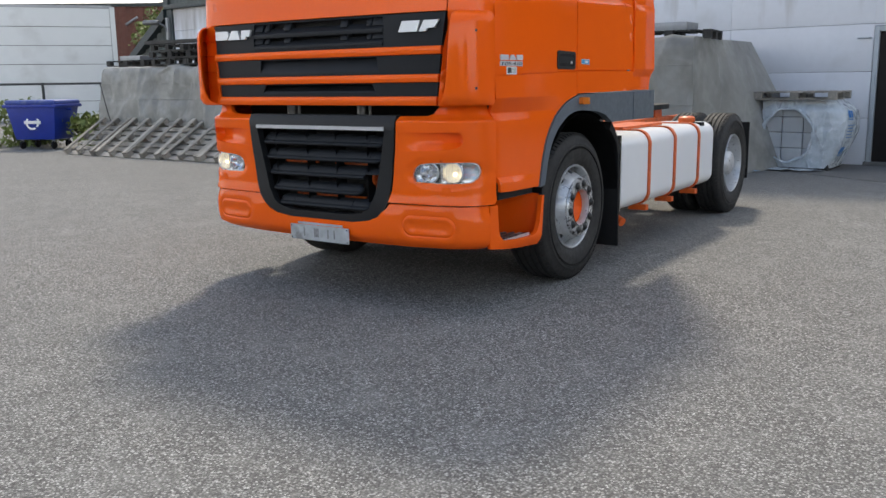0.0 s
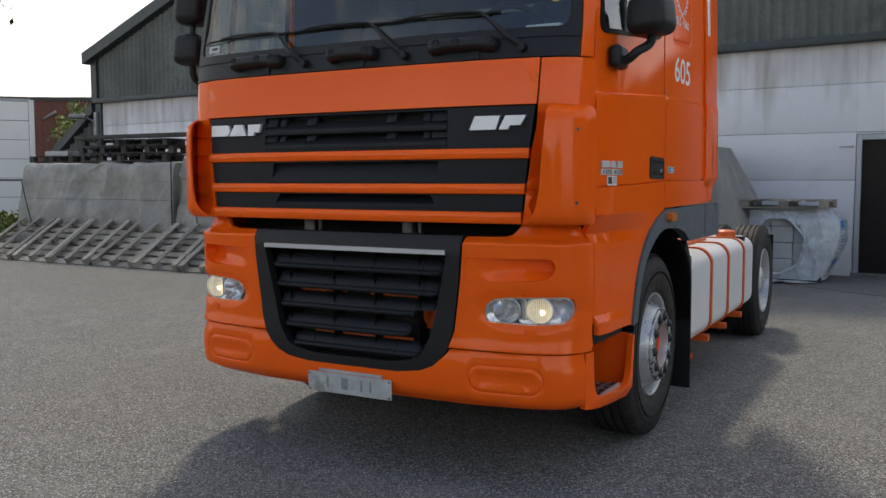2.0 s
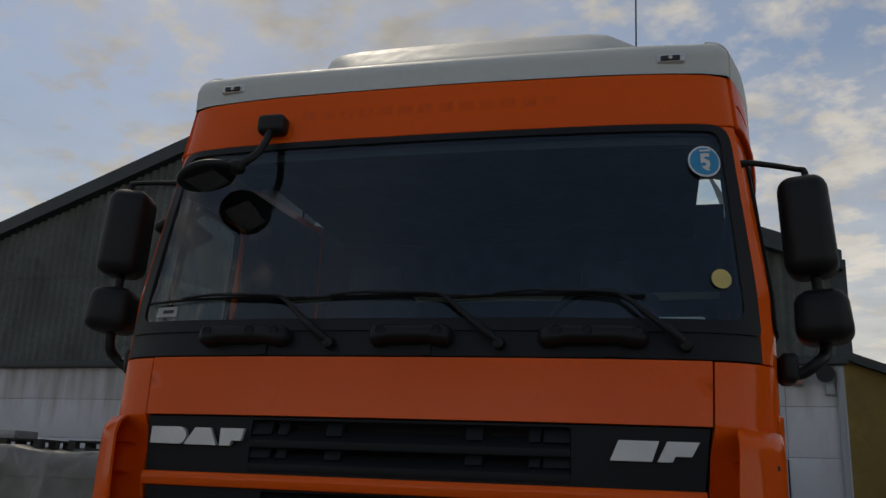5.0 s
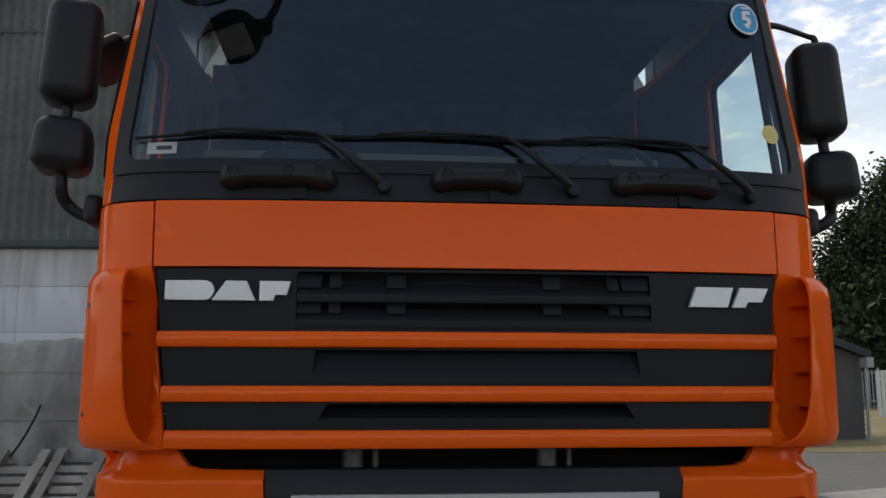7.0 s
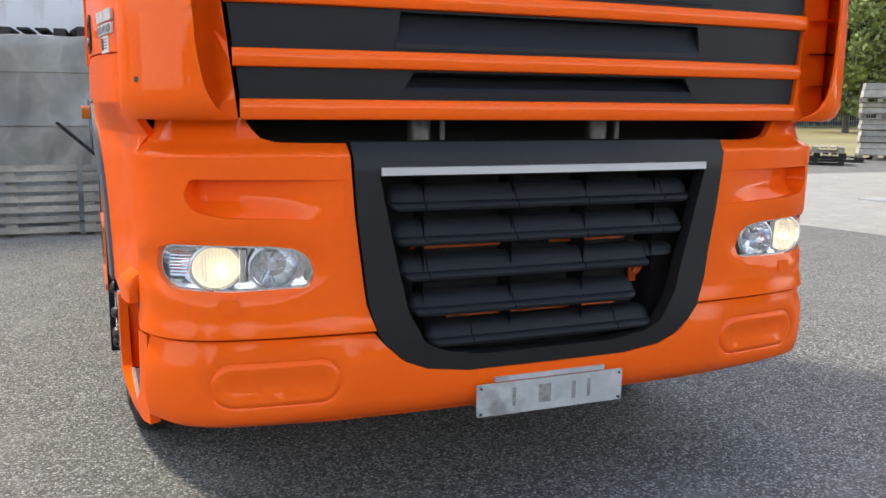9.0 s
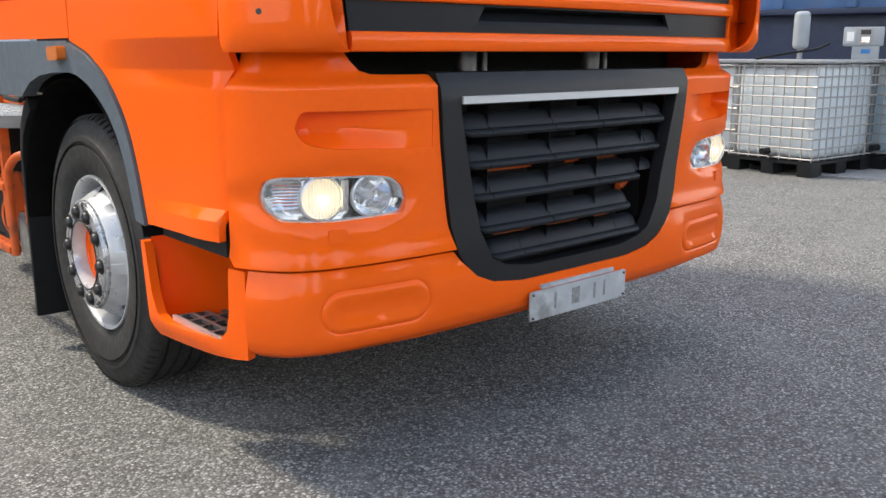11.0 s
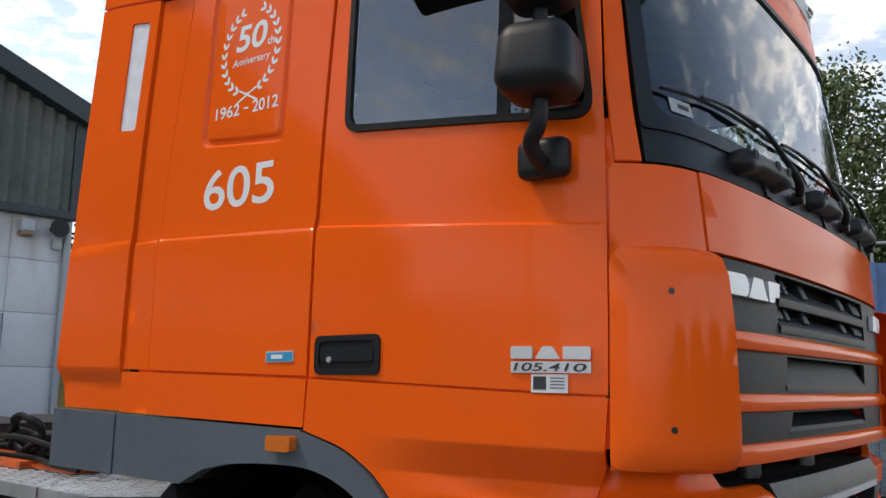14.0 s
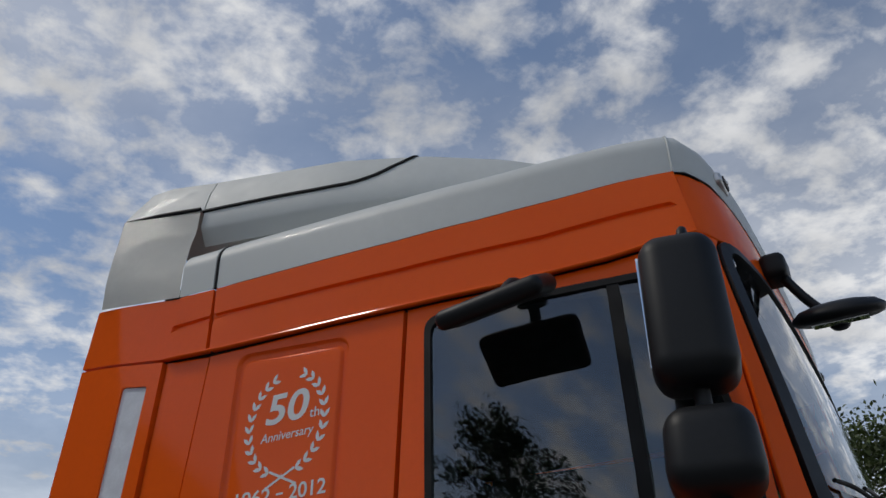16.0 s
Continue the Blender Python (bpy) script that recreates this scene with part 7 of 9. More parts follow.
BINBLUE = material("blue_bin_plastic", (0.008, 0.030, 0.26), 0.4, vary=0.15, big=3, fine=30)
# pale spots paint the grey highlights on the blue lid
LIDGREY = material("scuffed_blue_lid", (0.030, 0.060, 0.26), 0.45, vary=0.25, spots=0.5, spot_col=(0.25, 0.27, 0.32), spot_scale=6)
REDSHEET = material("red_brown_sheet", (0.115, 0.035, 0.022), 0.6, vary=0.15, big=0.6, fine=6)
FARWHITE = material("white_far_wall", (0.66, 0.67, 0.66), 0.7, vary=0.07, big=0.3, fine=3, spots=0.4, spot_col=(0.40, 0.39, 0.37), spot_scale=0.7)
GALV = material("galvanised_steel", (0.30, 0.31, 0.32), 0.5, metal=0.5, vary=0.15)
POSTDARK = material("dark_fence_post", (0.03, 0.032, 0.033), 0.6, vary=0.2)
BLOCK = material("pale_blocks", (0.42, 0.44, 0.45), 0.7, vary=0.12, big=2, fine=12)
FILMWHITE = material("milky_plastic_film", (0.50, 0.55, 0.58), 0.28, coat=0.25, vary=0.2, big=4, fine=14, bump=0.7, bump_scale=5, bump_far=0.03, ridged=True, crease_light=(0.70, 0.74, 0.77))
PRINTBLUE = material("blue_print", (0.02, 0.16, 0.42), 0.5, vary=0.1)
IBCWHITE = material("milky_tank_plastic", (0.62, 0.68, 0.70), 0.4, vary=0.06, big=2, fine=15)
IBCBLUE = material("blue_filled_tank_plastic", (0.36, 0.50, 0.58), 0.4, vary=0.06, big=2, fine=15)
BLUESTEEL = material("blue_steel", (0.06, 0.14, 0.30), 0.45, vary=0.25, big=0.8, fine=8, spots=0.3, spot_col=(0.10, 0.08, 0.07), spot_scale=3)
NAVY = material("navy_steel", (0.010, 0.022, 0.06), 0.5, vary=0.3, big=1)
MACHINE = material("pale_machine_housing", (0.28, 0.31, 0.33), 0.45, vary=0.08, big=4)
YELLOWWALL = material("ochre_plaster", (0.30, 0.20, 0.055), 0.85, vary=0.2, big=0.8, fine=7, spots=0.4, spot_col=(0.13, 0.10, 0.05), spot_scale=1.5)
GREYBRICK = material("grey_brick", (0.13, 0.125, 0.12), 0.85, vary=0.3, big=2, fine=20)
ROOFTILE = material("dark_roof_tile", (0.055, 0.052, 0.050), 0.75, vary=0.25, big=1.5, fine=10)
GRASSM = material("dry_grass", (0.27, 0.222, 0.11), 0.9, vary=0.35, big=0.25, fine=4, col2=(0.20, 0.18, 0.075))
LEAFDARK = material("dark_leaves", (0.024, 0.041, 0.013), 0.65, vary=0.45, big=0.5, fine=3, spec=0.2)
LEAFMID = material("green_leaves", (0.075, 0.105, 0.025), 0.55, vary=0.4, big=0.6, fine=4)
LEAFPALE = material("pale_green_leaves", (0.15, 0.19, 0.045), 0.55, vary=0.35, big=0.6, fine=4)
BARK = material("bark", (0.085, 0.075, 0.062), 0.9, vary=0.3, big=3, fine=20, bump=0.4, bump_scale=20)

bm = bmesh.new()
bmesh.ops.create_grid(bm, x_segments=4, y_segments=4, size=600)
tagged(part("ground", bm, ASPHALT), "grey chipped asphalt yard with pale stones", "ground", kind="structure")


def slab(name, pts, z, mat, label, category):
    bm = bmesh.new()
    top = [bm.verts.new((x, y, z)) for x, y in pts]
    low = [bm.verts.new((x, y, -0.05)) for x, y in pts]
    bm.faces.new(top)
    for k in range(len(pts)):
        bm.faces.new((top[k], low[k], low[(k + 1) % len(pts)], top[(k + 1) % len(pts)]))
    return tagged(part(name, bm, mat), label, category, kind="structure")


slab("pavement_1", [(5.5, 8.6), (5.95, 5.6), (6.28, 4.3), (6.8, 1.9), (8.2, -2.5), (11, -30), (80, -30), (80, 10.2), (24, 10.6), (11, 10.9)], 0.006, CONCRETE, "pale worn concrete slab of the yard", "pavement")
slab("pavement_2", [(-0.9, 10.4), (0.56, 9.62), (2.0, 8.75), (4.2, 7.5), (4.2, 10.7), (-0.9, 11.2)], 0.006, DARKCONC, "dark concrete apron before the hall door", "pavement")
tagged(part("drain_cover", box(0.42, 0.42, 0.012, (9.17, 6.83, 0.002)), GALV, None, bevel=0.004), "dark square drain cover in the concrete", "drain cover")
slab("grass", [(9, 15.0), (80, 13.2), (140, 40), (140, 120), (-20, 120), (5, 22)], 0.008, GRASSM, "dry yellow-green grass strip behind the yard", "grass")

# ---- hall ----
WALL_A = radians(-5)


def wpose(u, off=0.0, z=0.0):
    """A place on the hall's wall: u along it from the door, off in front of it."""
    d, n = Vector((math.cos(WALL_A), math.sin(WALL_A), 0)), Vector((math.sin(WALL_A), -math.cos(WALL_A), 0))
    return Vector((1.54, 11.09, z)) + u * d + off * n


hall = thing("hall", "white panel hall with dark corrugated gable", "building", tuple(wpose(0)), -5)
U0, U1, RIDGE = -18.75, 1.94, -7.45
part("wall_core", span(U0, 0.02, 0.06, 0.30, 0, 3.62), DARKTRIM, hall)
part("wall_core", span(1.09, U1, 0.06, 0.30, 0, 3.62), DARKTRIM, hall)
part("wall_core", span(0.02, 1.09, 0.06, 0.30, 2.16, 3.62), DARKTRIM, hall)
vj = [U0, -17.6, -12.5, -7.39, -2.28, 0.0, 1.11, U1]
hj = [0.0, 0.74, 1.47, 2.20, 2.93, 3.56]
for a, b in zip(vj, vj[1:]):
    for c, d in zip(hj, hj[1:]):
        if a == 0.0:
            if c < 2.2:
                continue
        bm = span(a + (0.003 if a != 0.0 else -0.006), b - (0.003 if b != 0.0 else -0.006), 0.0, 0.062, c + 0.003, d - 0.003)
        part("wall_panel", bm, WHITEWALL, hall, bevel=0.004)
# the strip above the door between 2.16 and 2.245
part("wall_panel", span(0.0, 1.11, 0.0, 0.062, 2.17, 2.194), WHITEWALL, hall)
door = part("hall_door", span(0.09, 1.02, 0.03, 0.08, 0.06, 2.08), DOORPAINT, hall, "dark brown flush door with a steel handle")
for a, b, c, d in ((0.02, 0.09, 0.0, 2.16), (1.02, 1.09, 0.0, 2.16), (0.09, 1.02, 2.08, 2.16)):
    part("door_frame", span(a, b, -0.03, 0.09, c, d), DOORFRAME, door, bevel=0.006)
part("door_handle", tube([(0.95, -0.01, 1.05), (0.87, -0.02, 1.055), (0.83, -0.02, 1.05)], 0.010, 8), CHROME, door)
part("handle_plate", span(0.935, 0.965, 0.018, 0.03, 0.95, 1.14), CHROME, door)
part("door_notice", span(0.83, 0.93, 0.024, 0.03, 1.52, 1.57), STICKER, door)
part("threshold", span(0.0, 1.1, -0.10, 0.10, 0.0, 0.06), DARKCONC, door)
part("hook", tube([(-0.22, -0.05, 1.985), (-0.06, -0.05, 1.985), (-0.03, 0, 1.985)], 0.014, 8), DOORFRAME, hall)
part("gutter", span(U0 - 0.05, U1 + 0.05, -0.13, 0.05, 3.535, 3.66), DARKTRIM, hall, bevel=0.02)


def roof_z(u):
    return 8.73 + (0.345 * (u - RIDGE) if u < RIDGE else 0.386 * (RIDGE - u))


# corrugated gable: two laps of wavy sheet
def corrugated(u0, u1, zlo, zhi, off, pitch=0.177, amp=0.031):
    bm = bmesh.new()
    n = int((u1 - u0) / (pitch / 8))
    prev = None
    for i in range(n + 1):
        u = u0 + (u1 - u0) * i / n
        y = off + amp * math.cos(2 * math.pi * u / pitch)
        a, b = zlo(u), zhi(u)
        if b - a < 0.01:
            prev = None
            continue
        cur = (bm.verts.new((u, y, a)), bm.verts.new((u, y, b)))
        if prev:
            bm.faces.new((prev[0], cur[0], cur[1], prev[1]))
        prev = cur
    return bm


part("corrugated_sheet", corrugated(U0, U1, lambda u: 3.63, lambda u: min(roof_z(u), 5.42), -0.02), CORRUG, hall, "weathered grey-green corrugated cladding", smooth=True)
part("corrugated_sheet", corrugated(U0, U1, lambda u: 5.36, lambda u: min(roof_z(u), 7.20), -0.045), CORRUG, hall, smooth=True)
part("corrugated_sheet", corrugated(U0, U1, lambda u: 7.14, roof_z, -0.07), CORRUG, hall, smooth=True)
for a, b in ((U0 - 0.25, RIDGE), (RIDGE, U1 + 0.06)):
    za, zb = roof_z(a) if a < RIDGE else roof_z(RIDGE), roof_z(b) if b > RIDGE else roof_z(RIDGE)
    bm = bmesh.new()
    vs = [bm.verts.new((u, y, z + dz)) for y in (-0.27, 0.05) for u, z, dz in ((a, za, -0.17), (b, zb, -0.17), (b, zb, 0.12), (a, za, 0.12))]
    for q in ((0, 1, 2, 3), (7, 6, 5, 4), (0, 4, 5, 1), (3, 2, 6, 7), (0, 3, 7, 4), (1, 5, 6, 2)):
        bm.faces.new([vs[k] for k in q])
    part("bargeboard", bm, DARKTRIM, hall)
    bm = bmesh.new()
    vs = [bm.verts.new(p) for p in ((a, -0.2, za + 0.06), (b, -0.2, zb + 0.06), (b, 30, zb + 0.06), (a, 30, za + 0.06))]
    bm.faces.new(vs)
    bmesh.ops.solidify(bm, geom=bm.faces[:], thickness=0.08)
    part("roof", bm, CORRUG, hall)
part("corner_trim", span(U0 - 0.12, U0 + 0.12, -0.10, 0.2, 3.6, 4.85), DARKTRIM, hall)
part("corner_post", span(U0 - 0.02, U0 + 0.22, -0.06, 0.2, 0, 3.6), DARKTRIM, hall)
part("corner_trim", span(U1 - 0.10, U1 + 0.12, -0.10, 0.2, 3.6, 5.10), DARKTRIM, hall)
part("side_wall", span(U0, U0 + 0.2, 0.2, 30, 0, 4.85), CORRUG, hall)
part("side_wall", span(U1 - 0.2, U1, 0.2, 30, 0, 5.10), WHITEWALL, hall)
part("downpipe", tube([(U1 - 0.08, -0.06, 0.0), (U1 - 0.08, -0.06, 3.5)], 0.05, 12), DOORFRAME, hall, smooth=True)
for u, z in ((1.27, 3.30),):
    l = part("wall_lamp", span(u - 0.09, u + 0.09, -0.16, 0.0, z, z + 0.16), DOORFRAME, hall, "pale box-shaped wall lamp", bevel=0.015)
    part("lamp_lens", span(u - 0.085, u + 0.085, -0.155, 0.0, z - 0.06, z), material("brown_lens", (0.22, 0.12, 0.07), 0.3, vary=0.1), l, bevel=0.01)
horn = part("horn_lamp", lathe([(0.03, 0.05), (0.05, -0.05), (0.13, -0.24), (0.13, -0.26)], 16, "Y", m=Matrix.Translation((1.66, 0, 3.38))), BLACKPLAST, hall, "black floodlight on the hall wall", smooth=True)
part("junction_box", span(1.66, 1.78, -0.08, 0, 3.10, 3.26), DOORFRAME, hall, bevel=0.01)
# lean-to at the far corner
bm = bmesh.new()
ls = [(U0 - 0.1, 3.55), (U0 - 2.6, 1.95), (U0 - 2.6, 1.70), (U0 - 0.1, 3.28)]
va, vb = [bm.verts.new((u, -0.12, z)) for u, z in ls], [bm.verts.new((u, 6, z)) for u, z in ls]
for k in range(4):
    bm.faces.new((va[k], va[(k + 1) % 4], vb[(k + 1) % 4], vb[k]))
bm.faces.new(va)
bm.faces.new(vb)
part("lean_to_roof", bm, DARKTRIM, hall, "dark lean-to roof at the hall corner")
part("lean_to_wall", corrugated(U0 - 2.5, U0 - 0.1, lambda u: 0.0, lambda u: 1.75 + (u - U0 + 2.6) * 0.63, 0.1, 0.22, 0.05), CORRUG, hall, smooth=True)
sl = thing("street_lamp", "grey street lamp on a bracket at the hall corner", "street lamp", tuple(wpose(U0 + 0.05, 0.1, 0.0)), -5)
part("lamp_arm", tube([(0, 0, 2.9), (-0.08, -0.05, 3.08), (-0.22, -0.13, 3.16)], 0.03, 8), PIPE, sl)
part("lamp_head", blob((0.48, 0.20, 0.13), (-0.42, -0.25, 3.18), 0.05, 3, None, Matrix.Rotation(radians(30), 4, "Z")), PIPE, sl, smooth=True)
part("lamp_bracket", span(-0.05, 0.05, -0.03, 0.1, 2.7, 3.3), GALV, sl)

# ---- tarpaulin-covered stacks with pallets ----
def tarp(name, x0, x1, y0, y1, z, label, seed, slope=0.0):
    """A heap under a cloth: a creased front, a sagging top and sloping ends."""
    rnd = random.Random(seed)
    bm = bmesh.new()
    nx = int((x1 - x0) / 0.055)
    prof = [(0.0, -0.16), (0.18, -0.10), (0.35, -0.07), (0.62, -0.03), (0.88, 0.0), (0.975, 0.05), (1.0, 0.16), (1.0, 0.5), (0.995, 1.2), (1.0, y1 - y0)]
    dense = catmull(prof, 6)
    # creases: straight ridges of a limited length on the front
    ridges = []
    for _ in range(int((x1 - x0) * 9)):
        a = rnd.choice((rnd.uniform(-0.5, 0.5), rnd.uniform(-0.25, 0.25), rnd.uniform(0.7, 1.3), rnd.uniform(-1.3, -0.7)))
        ridges.append((rnd.uniform(x0, x1), rnd.uniform(0.1, z), math.sin(a), math.cos(a), rnd.uniform(0.15, 0.75), rnd.uniform(0.02, 0.055), rnd.choice((1, 1, -0.7)) * rnd.uniform(0.02, 0.075)))
    for _ in range(int((x1 - x0) * 3)):
        a = rnd.choice((rnd.uniform(-0.35, 0.35), rnd.uniform(-0.9, 0.9)))
        ridges.append((rnd.uniform(x0, x1), rnd.uniform(0.4, z), math.sin(a), math.cos(a), rnd.uniform(0.5, 1.2), rnd.uniform(0.05, 0.13), rnd.choice((1, 1, -0.8)) * rnd.uniform(0.04, 0.10)))
    seam = rnd.uniform(0.5, 0.62)
    rows = []
    for i in range(nx + 1):
        u = i / nx
        row = []
        for h, d in dense:
            zz = h * z
            # the ends splay out towards the ground
            x = x0 + (x1 - x0) * u
            x += 0.10 * (1 - h) * (u - 0.5) * 2
            o = 0.0
            for rx, rz, sn, cs, ln, wd, am in ridges:
                dx, dz = x - rx, zz - rz
                across, along = dx * cs + dz * sn, -dx * sn + dz * cs
                if abs(across) < 3 * wd and abs(along) < ln:
                    o += am * math.exp(-abs(across) / wd) * (1 - (along / ln) ** 2)
            o += 0.06 * noise.noise(Vector((x * 0.9, zz * 1.2, seed))) + 0.03 * noise.noise(Vector((x * 3.1, zz * 3.3, seed + 5)))
            o += 0.035 * (1 - smoothstep(h, seam + 0.02 * math.sin(3 * x), seam + 0.012 + 0.02 * math.sin(3 * x))) * (h > 0.12)
            sag = 0.06 * noise.noise(Vector((x * 0.9, 3.3, seed))) * smoothstep(h, 0.7, 1.0)
            row.append(bm.verts.new((x, y0 + d - o * (1 if d < 0.3 else 0.25), max(0.0, zz + sag + 0.5 * o * (d > 0.03)))))
        rows.append(row)
    for p, q in zip(rows, rows[1:]):
        for k in range(len(p) - 1):
            bm.faces.new((p[k], q[k], q[k + 1], p[k + 1]))
    # end cloths that fall from the end rows
    for row, s in ((rows[0], -1), (rows[-1], 1)):
        last = row
        for t in (0.35, 0.7, 1.0):
            nxt = [bm.verts.new((v.co.x + s * t * (0.10 + slope * max(0.0, (v.co.y - y0 - 0.3) / (y1 - y0 - 0.3)) * (s > 0)) + 0.02 * s * noise.noise(Vector((v.co.y * 4, t * 5, seed))), v.co.y + 0.04 * t, v.co.z * (1 - t))) for v in row]
            for k in range(len(row) - 1):
                bm.faces.new((last[k], last[k + 1], nxt[k + 1], nxt[k]) if s > 0 else (last[k + 1], last[k], nxt[k], nxt[k + 1]))
            last = nxt
    # a welded seam across the front and the hem along the ground
    lines_ = []
    for level, rad in ((seam, 0.010), (0.80, 0.007), (0.02, 0.014)):
        k = min(range(len(dense)), key=lambda q: abs(dense[q][0] - level) + (dense[q][1] > 0.1))
        lines_.append((rad, [tuple(row[k].co + Vector((0, -0.004, 0.006))) for row in rows]))
    cloth = tagged(part(name, bm, TARP, None, "", smooth=True, sharp=70), label, "tarpaulin", group="tarpaulins")
    for (rad, pts), nm in zip(lines_, ("seam", "seam", "hem")):
        part(nm, tube(pts, rad, 6), TARP, cloth, smooth=True)
    return cloth


tarp("tarpaulin", -13.35, -9.25, 7.72, 10.3, 1.80, "heap under a creased grey tarpaulin with pallets on top", 3)
tarp("tarpaulin", -9.05, -5.2, 7.74, 10.4, 1.86, "heap under a creased grey tarpaulin tied with black rope", 8)
tarp("tarpaulin", -5.0, -2.35, 7.72, 10.4, 1.91, "heap under a creased grey tarpaulin", 11)
tarp("tarpaulin", -2.2, -0.22, 7.80, 10.7, 1.95, "heap under a creased grey tarpaulin by the wall", 17, 1.0)
for k, (xa, za, xb, zb) in enumerate(((-9.15, 1.8, -9.12, 0.6), (-8.62, 1.05, -8.42, 0.35), (-13.25, 1.45, -12.85, 0.4))):
    r = part("rope", tube([(xa, 7.60, za), ((xa + xb) / 2 + 0.02, 7.56, (za + zb) / 2), (xb, 7.57, zb)], 0.011, 6), RUBBER)
    tagged(r, "black tie rope on the tarpaulin", "rope", group="tie ropes")
r = part("rope", tube([(-3.91, 7.58, 1.18), (-3.93, 7.46, 1.02), (-3.99, 7.30, 0.80), (-4.03, 7.14, 0.66)], 0.014, 6, smooth_n=4), RUBBER)
tagged(r, "black tie rope hanging down the tarpaulin", "rope", group="tie ropes")


r = part("rope", tube([(-1.55, 7.70, 1.06), (-1.34, 7.36, 0.88), (-1.12, 7.02, 0.70)], 0.018, 6), RUBBER)
tagged(r, "black tie rope from the tarpaulin to a pallet", "rope", group="tie ropes")


def pallet(name, wood, label, group, lx=1.2, ly=0.8, wide=0.12, n=7):
    """A euro pallet lying flat, base centre at its origin."""
    th = thing(name, label, "pallet", group=group)
    runner = part("runner", box(lx, 0.10, 0.022, (0, 0, 0)), wood, th)
    for y in (-ly / 2 + 0.05, 0, ly / 2 - 0.05):
        if y != -ly / 2 + 0.05:
            again(runner, th, pose(0, y, 0))
        else:
            runner.matrix_basis = pose(0, y, 0)
    block = part("block", box(0.12, 0.10, 0.08, (0, 0, 0)), wood, th)
    first = True
    for y in (-ly / 2 + 0.05, 0, ly / 2 - 0.05):
        for x in (-lx / 2 + 0.06, 0, lx / 2 - 0.06):
            if first:
                block.matrix_basis, first = pose(x, y, 0.022), False
            else:
                again(block, th, pose(x, y, 0.022))
    board = part("deck_board", box(wide, ly, 0.022, (0, 0, 0)), wood, th)
    for k in range(n):
        m = pose(-lx / 2 + wide / 2 + (lx - wide) * k / (n - 1), 0, 0.102)
        if k:
            again(board, th, m)
        else:
            board.matrix_basis = m
    return th


# row of pallets that lean back against the stacks: boards across, runners up the slope
lean = pallet("leaning_pallet", OLDWOOD, "weathered grey wooden pallet leaning on the covered stacks", "row of leaning pallets", 1.2, 1.0)
UP = radians(31)


def lean_pose(x, y, extra=0.0):
    # local x runs up the slope, local y along the row
    up = Vector((0, math.cos(UP + extra), math.sin(UP + extra)))
    along = Vector((-1, 0, 0))
    nrm = up.cross(along)
    m = Matrix((up, along, nrm)).transposed().to_4x4()
    return Matrix.Translation(Vector((x, y, 0)) + up * 0.6) @ m


rnd = random.Random(5)
xs = [-12.75 + 1.06 * k for k in range(10)]
for k, x in enumerate(xs):
    m = lean_pose(x + rnd.uniform(-0.03, 0.03), 6.62 + rnd.uniform(-0.03, 0.03), rnd.uniform(-0.02, 0.03))
    # the runners' side faces out
    m = m @ Matrix.Rotation(math.pi, 4, "X") @ Matrix.Translation((0, 0, -0.124))
    if k == 0:
        lean.matrix_basis = m
    else:
        copy_thing(lean, m)

stand = pallet("standing_pallet", OLDWOOD, "weathered wooden pallet standing on edge against the tarpaulin", "pallets standing on edge", 0.66, 1.2, 0.062, 7)
for k, x in enumerate((-1.98, -0.73)):
    up = Vector((0, math.cos(radians(76)), math.sin(radians(76))))
    m = Matrix((up, Vector((-1, 0, 0)), up.cross(Vector((-1, 0, 0))))).transposed().to_4x4()
    m = Matrix.Translation(Vector((x, 6.95 - 0.05 * k, 0)) + up * 0.335) @ m
    if k:
        copy_thing(stand, m)
    else:
        stand.matrix_basis = m

dark = pallet("stacked_pallet", DARKWOOD, "blackened wooden pallet lying on a covered stack", "pallets on the stacks")
spots_ = [(-12.9, 8.4, 1.83, 4), (-11.4, 8.4, 1.83, -3), (-11.35, 8.35, 1.975, 5), (-11.4, 8.4, 2.12, -6), (-10.3, 8.4, 1.83, 2), (-10.25, 8.42, 1.975, 8), (-10.3, 8.45, 2.12, 0), (-8.2, 8.4, 1.88, 3), (-6.6, 8.5, 1.88, -4), (-0.75, 8.6, 1.955, 6), (-2.0, 8.6, 1.93, -3)]
for k, (x, y, z, r) in enumerate(spots_):
    if k == 0:
        dark.matrix_basis = pose(x, y, z, 0, 0, r)
    else:
        copy_thing(dark, pose(x, y, z, 0, 0, r))
tagged(part("plank", box(3.1, 0.22, 0.07, (-10.6, 8.1, 2.265)), DARKWOOD, None, bevel=0.005), "long dark plank across stacked pallets", "plank")
tagged(part("slab_block", box(0.75, 0.5, 0.12, (-8.5, 8.4, 2.006)), GALV, None, bevel=0.01), "flat grey slab on a pallet", "slab")
tagged(part("slab_block", box(0.62, 0.5, 0.12, (-0.80, 8.6, 2.082)), GALV, None, bevel=0.01), "flat grey slab on a pallet", "slab")
tagged(part("slab_block", box(0.7, 0.5, 0.10, (-12.9, 8.4, 1.957)), GALV, None, bevel=0.01), "flat grey slab on a pallet", "slab")

# plastic-wrapped blocks beside the door
pack = thing("wrapped_blocks", "pallet of pale blocks in torn milky plastic wrap", "packaged blocks", (0.70, 10.28, 0), -2)
for i in range(3):
    for j in range(4):
        part("block", box(0.30, 0.80, 0.228, (-0.312 + 0.312 * i, 0, 0.10 + 0.236 * j)), BLOCK, pack, bevel=0.010)
part("pallet_base", box(1.1, 0.84, 0.09, (0, 0, 0.0)), DARKWOOD, pack)


